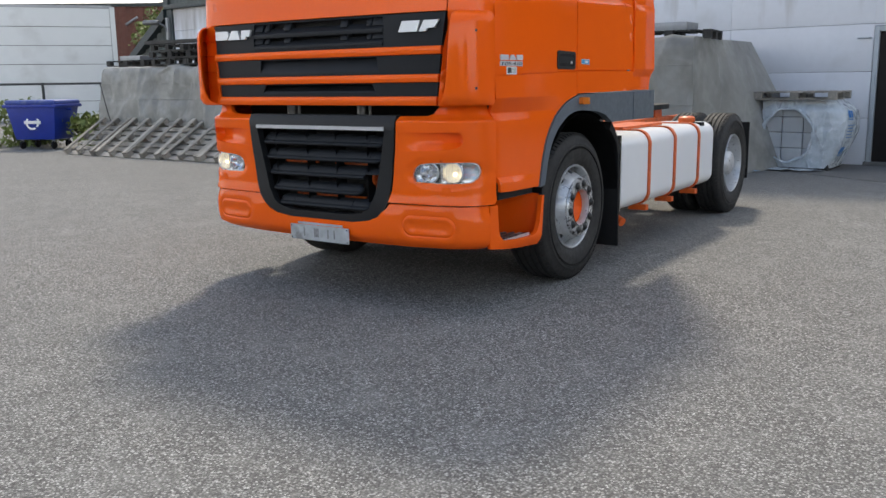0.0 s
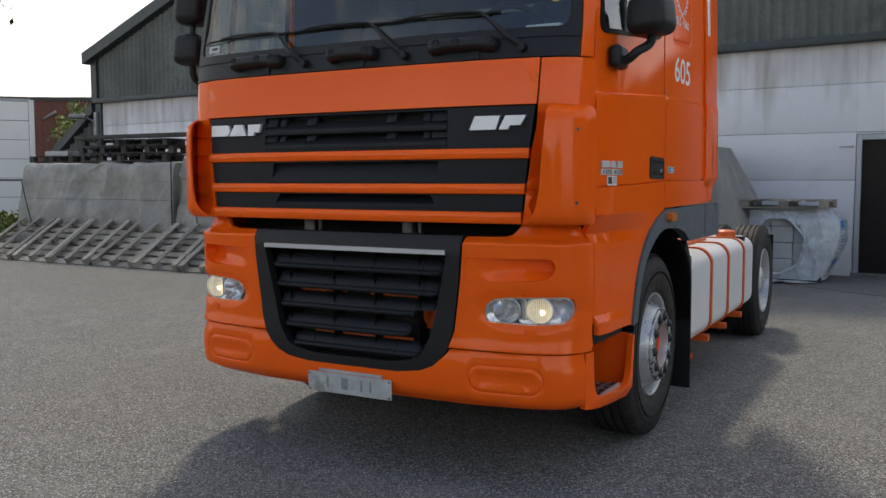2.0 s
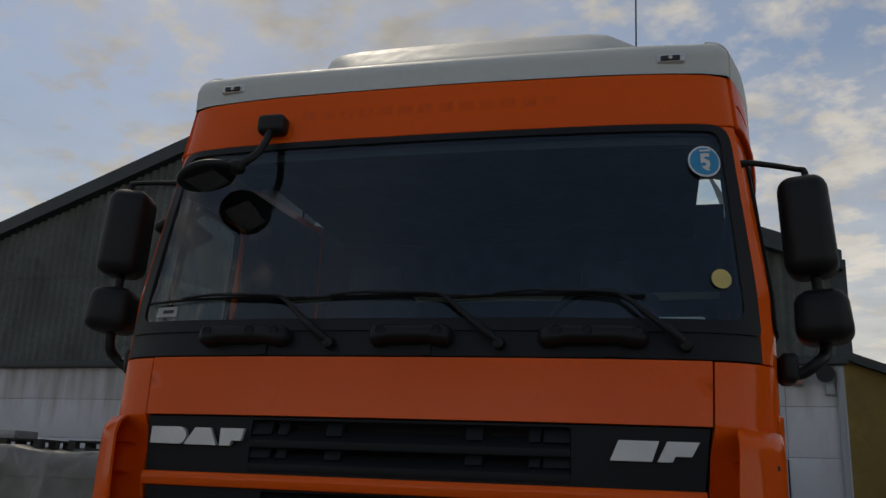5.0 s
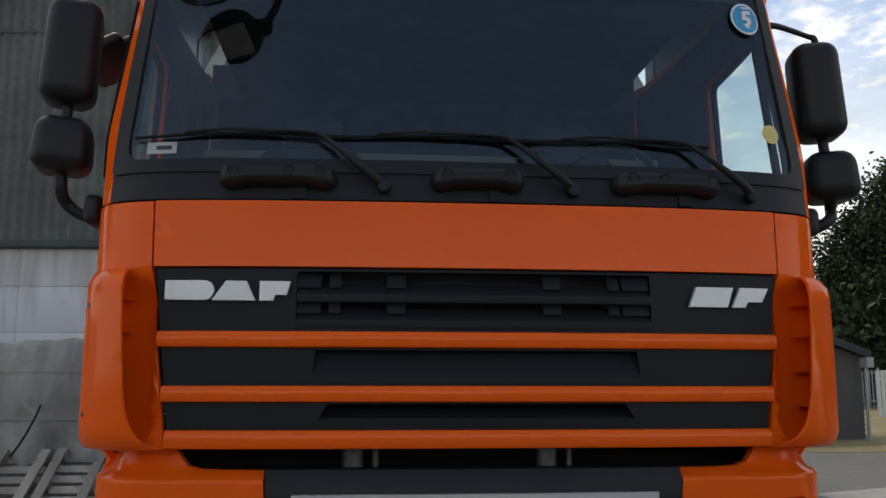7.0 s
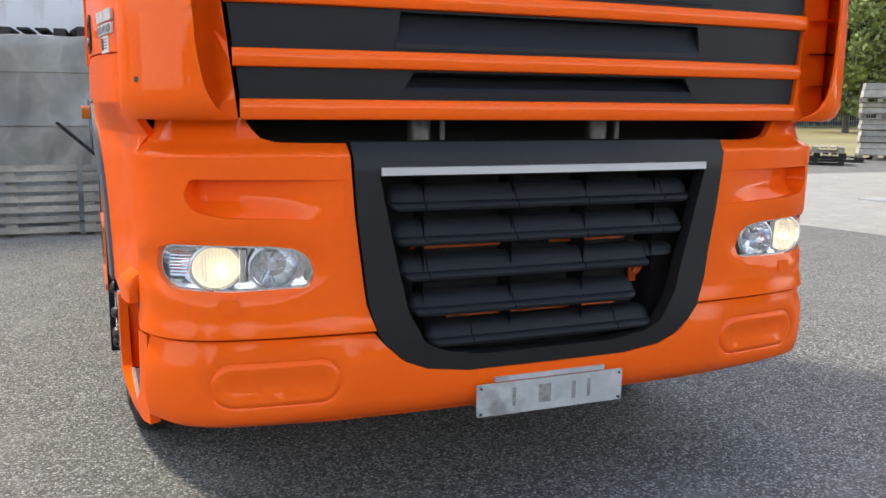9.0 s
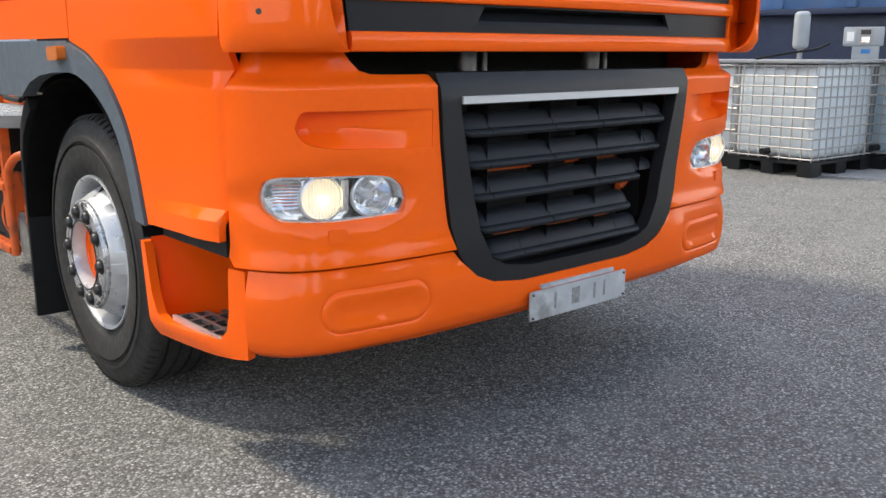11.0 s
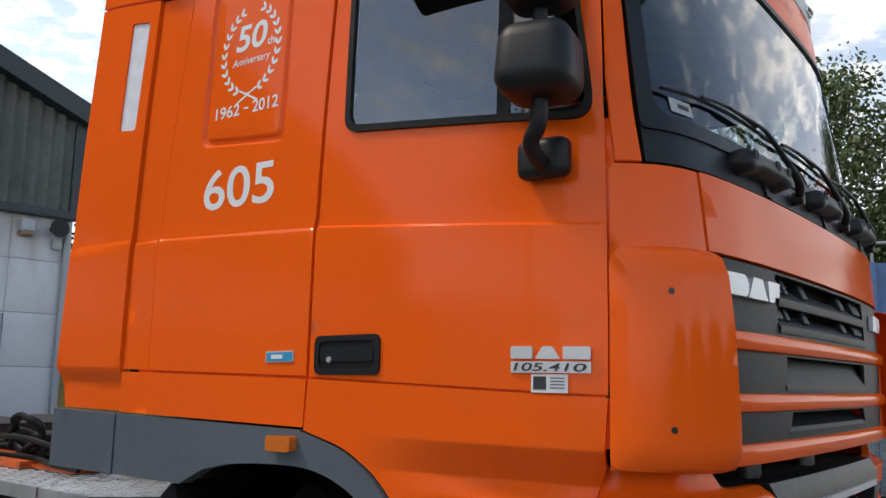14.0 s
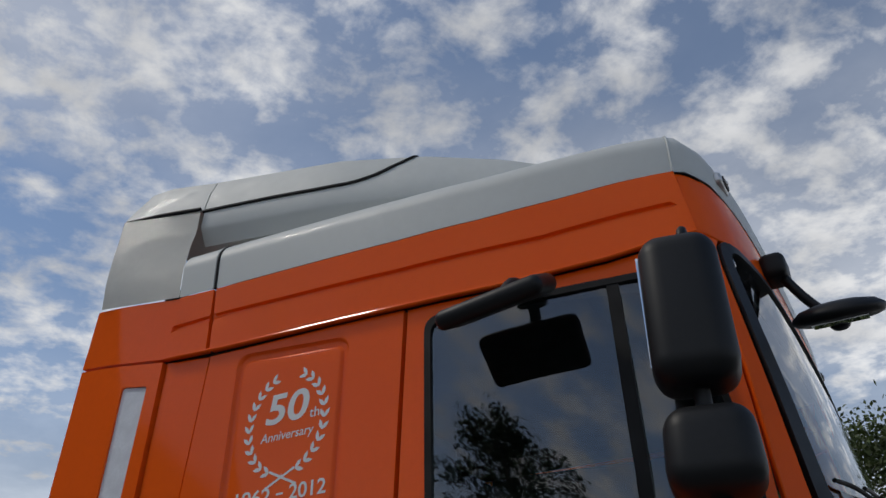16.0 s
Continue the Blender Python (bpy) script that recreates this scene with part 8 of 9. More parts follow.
def film_at(a, z, out=0.0):
    """The plastic hood: a rounded box that bulges on one side."""
    c, s_ = math.cos(a), math.sin(a)
    k = (abs(c) ** 6 + abs(s_) ** 6) ** (-1 / 6)
    t = (z - 0.04) / 1.02
    belly = 0.03 * math.sin(math.pi * min(1, max(0, t)))
    n = 0.022 * noise.noise(Vector((c * 4, s_ * 4, z * 4))) + 0.012 * noise.noise(Vector((c * 11, s_ * 11, z * 9)))
    rx = 0.485 + belly + (0.30 * math.exp(-((z - 0.72) / 0.62) ** 2) if c > 0 else 0.0)
    round_top = 1 - 0.16 * smoothstep(t, 0.82, 1.0)
    return Vector(((rx * k * c + n * c) * round_top + out * c, (0.46 + belly) * k * s_ * round_top + n * s_ + out * s_, z))


bm = bmesh.new()
nu, nv = 150, 44
grid_ = [[bm.verts.new(film_at(2 * math.pi * i / nu, 0.04 + 1.02 * j / nv)) for i in range(nu)] for j in range(nv + 1)]
for j in range(nv):
    for i in range(nu):
        v = grid_[j][i].co
        # a round torn opening shows the blocks
        if v.y < -0.3 and ((v.x + 0.05) / (0.36 + 0.02 * math.sin(9 * v.z))) ** 2 + ((v.z - 0.53) / 0.40) ** 2 < 1:
            continue
        bm.faces.new((grid_[j][i], grid_[j][(i + 1) % nu], grid_[j + 1][(i + 1) % nu], grid_[j + 1][i]))
part("plastic_wrap", bm, FILMWHITE, pack, "milky torn plastic film", smooth=True)
part("film_top", sheet([(-0.40, -0.36), (0.44, -0.36), (0.44, 0.36), (-0.40, 0.36)], lambda a, b, d: Vector((a, b, 1.05 + 0.01 * noise.noise(Vector((a * 6, b * 6, 0))))), 0.0), FILMWHITE, pack, smooth=True)
edge = [Vector((-0.05 + (0.365 + 0.015 * math.sin(5 * t)) * math.cos(t), -0.482 - 0.02 * math.sin(3 * t), 0.53 + (0.405 + 0.012 * math.sin(7 * t)) * math.sin(t))) for t in np.linspace(0, 2 * math.pi, 49)]
part("film_edge", tube(edge, [0.012, 0.03, 0.014, 0.035, 0.012, 0.028, 0.012], 8), FILMWHITE, pack, "rolled torn edge of the film", smooth=True)


def film_mark(a0, a1, z0, z1):
    bm = bmesh.new()
    n = 8
    lo = [bm.verts.new(film_at(a0 + (a1 - a0) * k / n, z0, 0.012)) for k in range(n + 1)]
    hi = [bm.verts.new(film_at(a0 + (a1 - a0) * k / n, z1, 0.012)) for k in range(n + 1)]
    for k in range(n):
        bm.faces.new((lo[k], lo[k + 1], hi[k + 1], hi[k]))
    part("print_mark", bm, PRINTBLUE, pack)


for z in (0.80, 0.26):
    film_mark(-0.66, -0.56, z, z + 0.10)
    film_mark(-0.54, -0.44, z, z + 0.10)
    film_mark(-0.66, -0.40, z - 0.03, z - 0.018)
for k in range(5):
    film_mark(-0.68, -0.30 - 0.09 * (k % 2), 0.68 - 0.045 * k, 0.692 - 0.045 * k)
top = copy_thing(lean, pose(0.72, 10.28, 1.062, 0, 0, -2))
tagged(top, "weathered wooden pallet lying on wrapped blocks", group="pallets by the door")
tagged(part("film_scrap", sheet([(0.3, 9.55), (0.9, 9.5), (1.25, 9.7), (1.1, 9.82), (0.5, 9.78)], lambda a, b, d: Vector((a, b, 0.03 + 0.025 * noise.noise(Vector((a * 6, b * 6, 0))))), 0.0, (), 0.06, 0.06), FILMWHITE, None, smooth=True), "crumpled white plastic film on the ground", "plastic film")
tagged(part("blue_scrap", sheet([(0.05, 9.25), (0.35, 9.22), (0.38, 9.36), (0.1, 9.4)], lambda a, b, d: Vector((a, b, 0.02 + 0.015 * noise.noise(Vector((a * 9, b * 9, 0))))), 0.0, (), 0.05, 0.05), BLUEDECAL, None, smooth=True), "crumpled blue plastic scrap on the ground", "plastic scrap")

# ---- bin, bushes, fence and far buildings ----
binn = thing("wheelie_bin", "blue four-wheeled waste bin with a closed blue lid", "bin", (-15.45, 7.55, 0), 24)
bm = bmesh.new()
b0 = [(-0.50, -0.38), (0.50, -0.38), (0.50, 0.38), (-0.50, 0.38)]
lo, hi = [bm.verts.new((x, y, 0.22)) for x, y in b0], [bm.verts.new((x * 1.25, y * 1.25, 0.98)) for x, y in b0]
for k in range(4):
    bm.faces.new((lo[k], lo[(k + 1) % 4], hi[(k + 1) % 4], hi[k]))
bm.faces.new(lo)
bm.faces.new(hi)
part("bin_body", bm, BINBLUE, binn, bevel=0.04)
part("bin_rim", box(1.36, 1.04, 0.07, (0, 0, 0.95)), BINBLUE, binn, bevel=0.02)
part("bin_lid", blob((1.30, 1.0, 0.12), (0, 0.02, 1.06), 0.05, 3), LIDGREY, binn, smooth=True)
for x in (-0.40, 0.40):
    for y in (-0.28, 0.28):
        part("castor", lathe([(0.09, -0.025), (0.10, 0.0), (0.09, 0.025)], 18, "X", m=Matrix.Translation((x, y, 0.10))), RUBBER, binn, smooth=True)
        part("castor_fork", box(0.07, 0.05, 0.08, (x, y, 0.16)), GALV, binn)
bin_m = Matrix.Translation((0.02, -0.452, 0.62)) @ Matrix.Rotation(radians(-8), 4, "X") @ FRONT_SIDE
ring = bmesh.new()
for k in range(24):
    a, b = 2 * math.pi * k / 24, 2 * math.pi * (k + 1) / 24
    if 7 < k < 9 or 19 < k < 21:
        continue
    ring.faces.new([ring.verts.new(bin_m @ Vector((r * math.cos(t), r * math.sin(t), 0))) for r, t in ((0.17, a), (0.17, b), (0.125, b), (0.125, a))])
part("bin_logo", ring, STICKER, binn, recalc=False)
part("bin_bar", box(0.42, 0.004, 0.07, (0.02, -0.455, 0.585)), STICKER, binn)
part("bin_bar", box(0.26, 0.004, 0.02, (0.0, -0.425, 0.44)), LIDGREY, binn)
for s_ in (1, -1):
    part("bin_lug", tube([(s_ * 0.62, 0, 0.90), (s_ * 0.74, 0, 0.90)], 0.03, 10), BINBLUE, binn)


def leaves(pts, size, seed, n_each, spread, flat=0.0):
    """Many small leaf quads round a cloud of points."""
    r = np.random.RandomState(seed)
    c = np.repeat(np.array(pts, float), n_each, axis=0)
    c = c + r.normal(0, 1, c.shape) * spread
    n = len(c)
    a = r.normal(0, 1, (n, 3))
    a /= np.linalg.norm(a, axis=1, keepdims=True)
    b = np.cross(a, r.normal(0, 1, (n, 3)))
    b /= np.linalg.norm(b, axis=1, keepdims=True)
    s = size * r.uniform(0.6, 1.4, (n, 1))
    v = np.stack([c - a * s, c - b * s * 0.58, c + a * s, c + b * s * 0.58], 1).reshape(-1, 3)
    f = np.arange(4 * n).reshape(-1, 4)
    return v.tolist(), f.tolist()


def leaf_part(name, pts, size, seed, n_each, spread, mat, parent, label=""):
    v, f = leaves(pts, size, seed, n_each, spread)
    me = bpy.data.meshes.new(name)
    me.from_pydata(v, [], f)
    me.materials.append(mat)
    ob = new(name, me)
    ob.parent = parent
    return tagged(ob, label) if label else ob


def tree(name, at, height, radius, label, mat, seed, clear=0.25, size=0.16, n_clump=130, n_each=34, group="", conical=False, trunk_r=None):
    th = thing(name, label, "tree", at, group=group)
    r = random.Random(seed)
    tr = trunk_r or height * 0.022
    top = height * (0.95 if conical else 0.72)
    part("trunk", tube([(0, 0, -0.1), (0.05 * r.uniform(-1, 1), 0.05, height * 0.2), (0.02 * height * r.uniform(-1, 1), 0.02 * height * r.uniform(-1, 1), height * 0.45), (0.03 * height * r.uniform(-1, 1), 0.02 * height, top)], [tr * 1.3, tr, tr * 0.75, tr * 0.2], 10, smooth_n=4), BARK, th, smooth=True)
    clumps = []
    n_limb = 16 if conical else 11
    for k in range(n_limb):
        a = 2.4 * k + r.uniform(-0.4, 0.4)
        h0 = height * (clear + (0.68 - clear) * k / n_limb)
        reach = radius * (r.uniform(0.75, 1.05) if not conical else (1.0 - 0.85 * k / n_limb) ** 0.6)
        tip = Vector((math.cos(a) * reach, math.sin(a) * reach, h0 + (height * r.uniform(0.08, 0.28) if not conical else -0.03 * height)))
        part("limb", tube([(0, 0, h0), tuple(Vector((0, 0, h0)).lerp(tip, 0.5) + Vector((0, 0, 0.04 * height))), tuple(tip)], [tr * 0.45, tr * 0.28, tr * 0.08], 7, smooth_n=3), BARK, th, smooth=True)
        for t in np.linspace(0.35, 1.05, 5):
            clumps.append(tuple(Vector((0, 0, h0)).lerp(tip, float(t)) + Vector((r.gauss(0, 0.1 * radius), r.gauss(0, 0.1 * radius), r.gauss(0, 0.05 * height)))))
    while len(clumps) < n_clump:
        z = r.uniform(clear, 1.0)
        if conical:
            rad = radius * (1 - (z - clear) / (1 - clear)) ** 0.7 * r.uniform(0.2, 1.0)
        else:
            rad = radius * math.sqrt(max(0.02, 1 - ((z - 0.55) / 0.48) ** 2)) * r.uniform(0.45, 1.0) * (0.8 + 0.35 * noise.noise(Vector((z * 5, seed, 1.0))))
        a = r.uniform(0, 2 * math.pi)
        clumps.append((math.cos(a) * rad, math.sin(a) * rad, z * height))
    leaf_part("crown", clumps, size, seed, n_each, radius * (0.10 if not conical else 0.045), mat, th, "loose crown of small leaves with gaps")
    return th


for k, (x, y, h, rad) in enumerate(((-16.7, 8.0, 1.05, 0.75), (-14.35, 8.25, 0.75, 0.6), (-17.8, 7.2, 1.15, 0.8))):
    th = thing("bush", "low green bush beside the bin", "bush", (x, y, 0), group="bushes by the bin")
    r = random.Random(40 + k)
    part("stem", tube([(0, 0, 0), (0.05, 0, h * 0.6)], 0.02, 6), BARK, th)
    leaf_part("foliage", [(r.gauss(0, rad * 0.4), r.gauss(0, rad * 0.4), r.uniform(0.05, h * 0.9)) for _ in range(60)], 0.07, 50 + k, 30, rad * 0.14, LEAFPALE, th)

# fence by the bin
fen = thing("mesh_fence", "dark metal fence rail and posts before the white building", "fence", (-15.12, 9.9, 0))
DV = Vector((-0.86, -0.51, 0))
for k in range(5):
    p = DV * (k * 2.4)
    part("post", tube([tuple(p), tuple(p + Vector((0, 0, 1.52 if k else 2.1)))], 0.035, 8), POSTDARK, fen)
part("rail", tube([tuple(Vector((0, 0, 1.48))), tuple(DV * 9.6 + Vector((0, 0, 1.48)))], 0.022, 8), POSTDARK, fen)

fb = thing("white_building", "long white panel building behind the fence", "building", (-30.3, 20.2, 0), 0)
wdir = Vector((-7.7, -11.7, 0)).normalized()
wn_ = Vector((0.835, -0.55, 0))
def wall_strip(host, name, a, b, z0, z1, thick, mat, bevel=0.0):
    d = (b - a).normalized()
    n = Vector((d.y, -d.x, 0)) * thick
    bm = bmesh.new()
    vs = [bm.verts.new(p) for p in (a + Vector((0, 0, z0)), b + Vector((0, 0, z0)), b + Vector((0, 0, z1)), a + Vector((0, 0, z1)))]
    vt = [bm.verts.new(v.co + n) for v in vs]
    bm.faces.new(vs)
    bm.faces.new(vt)
    for k in range(4):
        bm.faces.new((vs[k], vs[(k + 1) % 4], vt[(k + 1) % 4], vt[k]))
    return part(name, bm, mat, host, bevel=bevel)


for i in range(3):
    for j in range(6):
        wall_strip(fb, "wall_panel", wdir * (5.2 * i + 0.02), wdir * (5.2 * i + 5.18), 0.79 * j + 0.015, 0.79 * j + 0.78, 0.2, FARWHITE)
wall_strip(fb, "wall_core", wdir * 0.0 + Vector((-0.1, 0.1, 0)), wdir * 15.6 + Vector((-0.1, 0.1, 0)), 0, 4.74, 0.1, GREYBRICK)
wall_strip(fb, "coping", Vector((0, 0, 0)) - wdir * 0.1, wdir * 15.8, 4.74, 4.86, 0.35, GALV)
wall_strip(fb, "end_wall", Vector((0, 0, 0)), Vector((-8, 5.3, 0)), 0, 4.8, 0.2, FARWHITE)

rb = thing("red_building", "red-brown sheet-clad building in the distance", "building", (-46, 29, 0))
part("wall", corrugated(0, 34, lambda u: 0, lambda u: 6.3 + 0.02 * u, 0, 0.5, 0.04), REDSHEET, rb, smooth=True)
rb.matrix_basis = pose(-52, 25, 0, 0, 0, 40)
part("coping", span(0, 34, -0.1, 0.3, 6.3, 6.5), DARKTRIM, rb)
part("side", span(0, 34, 0.1, 8, 0, 6.25), REDSHEET, rb)
part("flood_lamp", tube([(10, -0.1, 5.2), (10.8, -0.6, 5.6)], 0.08, 8), GALV, rb)

# ---- far side: shed, fence, trees, house ----
shed = thing("ochre_shed", "low ochre-walled shed with dark sloping roof", "shed", (11.57, 18.87, 0))


def prism(pr, y0, y1):
    bm = bmesh.new()
    va, vb = [bm.verts.new((x, y0, z)) for x, z in pr], [bm.verts.new((x, y1, z)) for x, z in pr]
    for k in range(len(pr)):
        bm.faces.new((va[k], va[(k + 1) % len(pr)], vb[(k + 1) % len(pr)], vb[k]))
    bm.faces.new(va)
    bm.faces.new(vb)
    return bm


part("gable_wall", prism([(0, 0), (-7.5, 0), (-7.5, 5.10), (0, 2.38)], 0.0, 5.0), YELLOWWALL, shed, "ochre rendered gable wall")
part("roof", prism([(0.92, 2.06), (-7.8, 5.24), (-7.8, 5.41), (0.92, 2.23)], -0.25, 5.2), ROOFTILE, shed, "dark sloping roof edge")
part("fascia", prism([(0.90, 2.02), (-7.8, 5.19), (-7.8, 5.30), (0.90, 2.13)], -0.29, -0.245), DARKTRIM, shed)
part("end_wall", prism([(0.02, 0), (0.77, 0), (0.77, 2.08), (0.02, 2.36)], 0.0, 3.0), GREYBRICK, shed, "grey brick end wall")
part("gutter_end", span(0.74, 0.95, -0.32, 3.0, 1.80, 2.06), DOORFRAME, shed, bevel=0.03)
part("downpipe", tube([(0.84, -0.10, 1.85), (0.82, -0.08, 0.0)], 0.045, 10), DOORFRAME, shed, smooth=True)
brick = part("brick", box(0.21, 0.012, 0.055, (0, 0, 0)), GREYBRICK, shed)
brick.matrix_basis = pose(0.13, -0.004, 0.01)
for r_ in range(31):
    for c_ in range(4):
        x = 0.13 + 0.22 * c_ - (0.11 if r_ % 2 else 0)
        if (r_ or c_) and x < 0.70:
            again(brick, shed, pose(x, -0.004, 0.01 + 0.066 * r_))

wf = thing("white_plank_fence", "white plank fence beyond the shed", "fence", (20.3, 31.2, 0), -35)
plank = part("plank", box(0.14, 0.025, 1.85, (0, 0, 0.03)), FARWHITE, wf)
for k in range(1, 15):
    again(plank, wf, pose(0.16 * k, 0, 0))
for z in (0.3, 1.5):
    part("fence_rail", span(-0.1, 2.4, 0.03, 0.08, z, z + 0.08), FARWHITE, wf)

pf = thing("palisade_fence", "grey steel palisade fence before dark trees", "fence", (24, 42, 0), -8)
pale = part("pale", box(0.07, 0.012, 1.95, (0, 0, 0.08)), GALV, pf)
for k in range(1, 190):
    again(pale, pf, pose(0.17 * k, 0, 0))
post = part("post", box(0.09, 0.09, 2.15, (0, 0.06, 0)), GALV, pf)
for k in range(1, 13):
    again(post, pf, pose(2.7 * k, 0, 0))
for z in (0.4, 1.85):
    part("fence_rail", span(0, 32.4, 0.02, 0.06, z, z + 0.06), GALV, pf)
part("notice", box(0.5, 0.01, 0.3, (12.0, -0.03, 1.3)), STICKER, pf)

for k, (x, y, h, rad, mt) in enumerate(((20.6, 51, 8.0, 2.4, LEAFDARK), (25.0, 52, 9.0, 2.3, LEAFDARK), (35.0, 50, 14.5, 6.6, LEAFDARK), (46, 48, 13.5, 6.5, LEAFDARK), (54, 46, 12, 6, LEAFDARK), (17, 56, 7.5, 3.6, LEAFDARK), (36, 55, 13, 6, LEAFDARK), (62, 44, 12, 6, LEAFDARK), (42, 52, 12, 6, LEAFDARK))):
    tree("broadleaf_tree", (x, y, 0), h, rad, "large dark green broadleaf tree behind the fence", mt, 100 + k, clear=0.10, size=0.15, n_clump=230, n_each=210, group="trees behind the fence")
th = thing("undergrowth", "dark undergrowth below the far trees", "hedge", (40, 46, 0), kind="stuff")
r = random.Random(9)
leaf_part("foliage", [(r.uniform(-22, 24), r.gauss(2, 2), r.uniform(0.1, 7.5) * r.uniform(0.4, 1.0)) for _ in range(900)], 0.30, 71, 30, 0.6, LEAFDARK, th)
tree("young_tree", (34.5, 31.5, 0), 6.2, 2.6, "pale green young tree beside the fence", LEAFPALE, 131, clear=0.2, size=0.17, n_clump=120, n_each=34)
for k, (x, y, h, rad) in enumerate(((16.5, 4.2, 8.2, 3.1), (17.5, 0.2, 7.6, 3.0), (19.5, 8.5, 7.2, 2.8))):
    tree("yard_tree", (x, y, 0), h, rad, "light green broadleaf tree with an open crown", LEAFMID, 140 + k, clear=0.22, size=0.058, n_clump=250, n_each=170, group="trees beyond the blue container")
tree("conifer", (-41.6, 15.0, 0), 22.8, 10.6, "dark conifer with drooping branches", LEAFDARK, 151, clear=0.42, size=0.16, n_clump=260, n_each=62, conical=True)
tree("far_tree", (-47, 41, 0), 9.5, 2.6, "small open tree behind the red building", LEAFMID, 161, clear=0.4, size=0.16, n_clump=70, n_each=26)
tree("shrub_tree", (-28.5, 21.5, 0), 4.6, 1.5, "pale green young tree before the red building", LEAFPALE, 171, clear=0.1, size=0.10, n_clump=110, n_each=40)

# unseen trees added on the yard's street side for paint and windscreen to mirror
for k, (x, y, h, rad) in enumerate(((-17, -19, 6, 3.6), (-9.5, -22, 6.8, 4.0), (-1.5, -22, 6.2, 3.8), (6, -23, 6.8, 4.0), (13.5, -20, 6, 3.8), (21, -15, 6.5, 3.8))):
    tree("street_tree", (x, y, 0), h * 0.6, rad * 0.75, "broadleaf tree on the street side of the yard", LEAFMID, 180 + k, clear=0.12, size=0.22, n_clump=170, n_each=46, group="trees on the street side")
# unseen wall, added only as a background for the reflections
bm = span(-45, 45, -27.2, -27.0, 0, 2.6)
tagged(part("wall_south", bm, GREYBRICK), "unseen plain grey brick wall added to close the yard", "wall", kind="structure")
# low pallets on the far asphalt
for x, y, z, r_ in ((10.7, 13.7, 0.0, -45), (10.75, 13.7, 0.145, -42), (13.5, 14.05, 0.0, -44), (13.52, 14.0, 0.145, -47), (14.3, 13.2, 0.0, -46), (14.32, 13.2, 0.145, -43), (15.6, 13.9, 0.0, -40)):
    c = copy_thing(dark, pose(x, y, z, 0, 0, r_))
    tagged(c, "blackened wooden pallet lying on the asphalt", group="pallets on the ground")
for x, y, z, r_ in ((12.4, 14.7, 0.0, -45), (10.72, 13.72, 0.29, -46), (14.28, 13.22, 0.29, -44), (13.5, 14.02, 0.29, -45)):
    c = copy_thing(lean, pose(x, y, z, 0, 0, r_))
    tagged(c, "weathered grey wooden pallet lying flat", group="pallets on the ground")
PALEWOOD = material("pale_crate_wood", (0.42, 0.40, 0.36), 0.85, vary=0.2, big=3, fine=30, spots=0.4, spot_col=(0.22, 0.20, 0.17), spot_scale=9, per_object=0.25)


def crate_stack(at, turn, layers, label):
    """Slatted crates and pallets piled up: each layer is (bottom, height, wood, taper), no wood for an open pallet."""
    st = thing("crate_stack", label, "crates", at, turn, group="crate stacks")
    for z, h, wood, lean_in in layers:
        if wood is None:
            for y in (-0.34, 0.0, 0.34):
                for x in (-0.34, 0.0, 0.34):
                    part("pallet_block", box(0.12, 0.10, h - 0.04, (x, y, z + 0.02)), OLDWOOD, st)
            for y in (-0.35, -0.12, 0.12, 0.35):
                part("pallet_board", box(0.80, 0.11, 0.02, (0, y, z)), OLDWOOD, st)
                part("pallet_board", box(0.80, 0.11, 0.02, (0, y, z + h - 0.02)), OLDWOOD, st)
            continue
        rows_ = 2 if h > 0.2 else 1
        for i in range(rows_):
            hh = h / rows_
            for q in range(4):
                m = Matrix.Rotation(q * math.pi / 2, 4, "Z") @ Matrix.Translation((0, -0.38 + lean_in * (i / rows_), z + hh * i)) @ Matrix.Rotation(-lean_in / h, 4, "X")
                part("crate_board", box(0.76 - 2 * lean_in * (i / rows_), 0.022, hh - 0.012, (0, 0, 0), m=m), wood, st)
        part("crate_floor", box(0.68, 0.68, 0.02, (0, 0, z + 0.01)), DARKWOOD, st)
        for x in (-0.29, 0.29):
            for y in (-0.29, 0.29):
                part("corner_block", box(0.07, 0.07, h - 0.01, (x, y, z)), DARKWOOD, st)
    return st


crate_stack((17.15, 14.15, 0), -42, [(0.0, 0.14, None, 0), (0.14, 0.30, PALEWOOD, 0.05), (0.45, 0.30, PALEWOOD, 0.05), (0.76, 0.24, PALEWOOD, 0.04), (1.01, 0.15, None, 0), (1.17, 0.13, PALEWOOD, 0.0), (1.31, 0.10, OLDWOOD, 0.0), (1.42, 0.12, None, 0), (1.55, 0.36, PALEWOOD, 0.06)],
            "stack of pale slatted wooden crates and pallets")
crate_stack((17.72, 13.50, 0), -42, [(0.0, 0.14, None, 0), (0.14, 0.28, OLDWOOD, 0.04), (0.43, 0.28, OLDWOOD, 0.04), (0.72, 0.34, OLDWOOD, 0.05), (1.07, 0.15, None, 0), (1.23, 0.15, None, 0), (1.39, 0.15, None, 0), (1.55, 0.36, OLDWOOD, 0.06)],
            "stack of weathered grey crates and open pallets")
strap = tagged(part("strap", tube([(17.30, 13.36, 1.03), (17.25, 13.30, 0.75), (17.30, 13.27, 0.50)], 0.03, 6, smooth_n=4), BLUEDECAL), "blue strap hanging between the crate stacks", "strap")

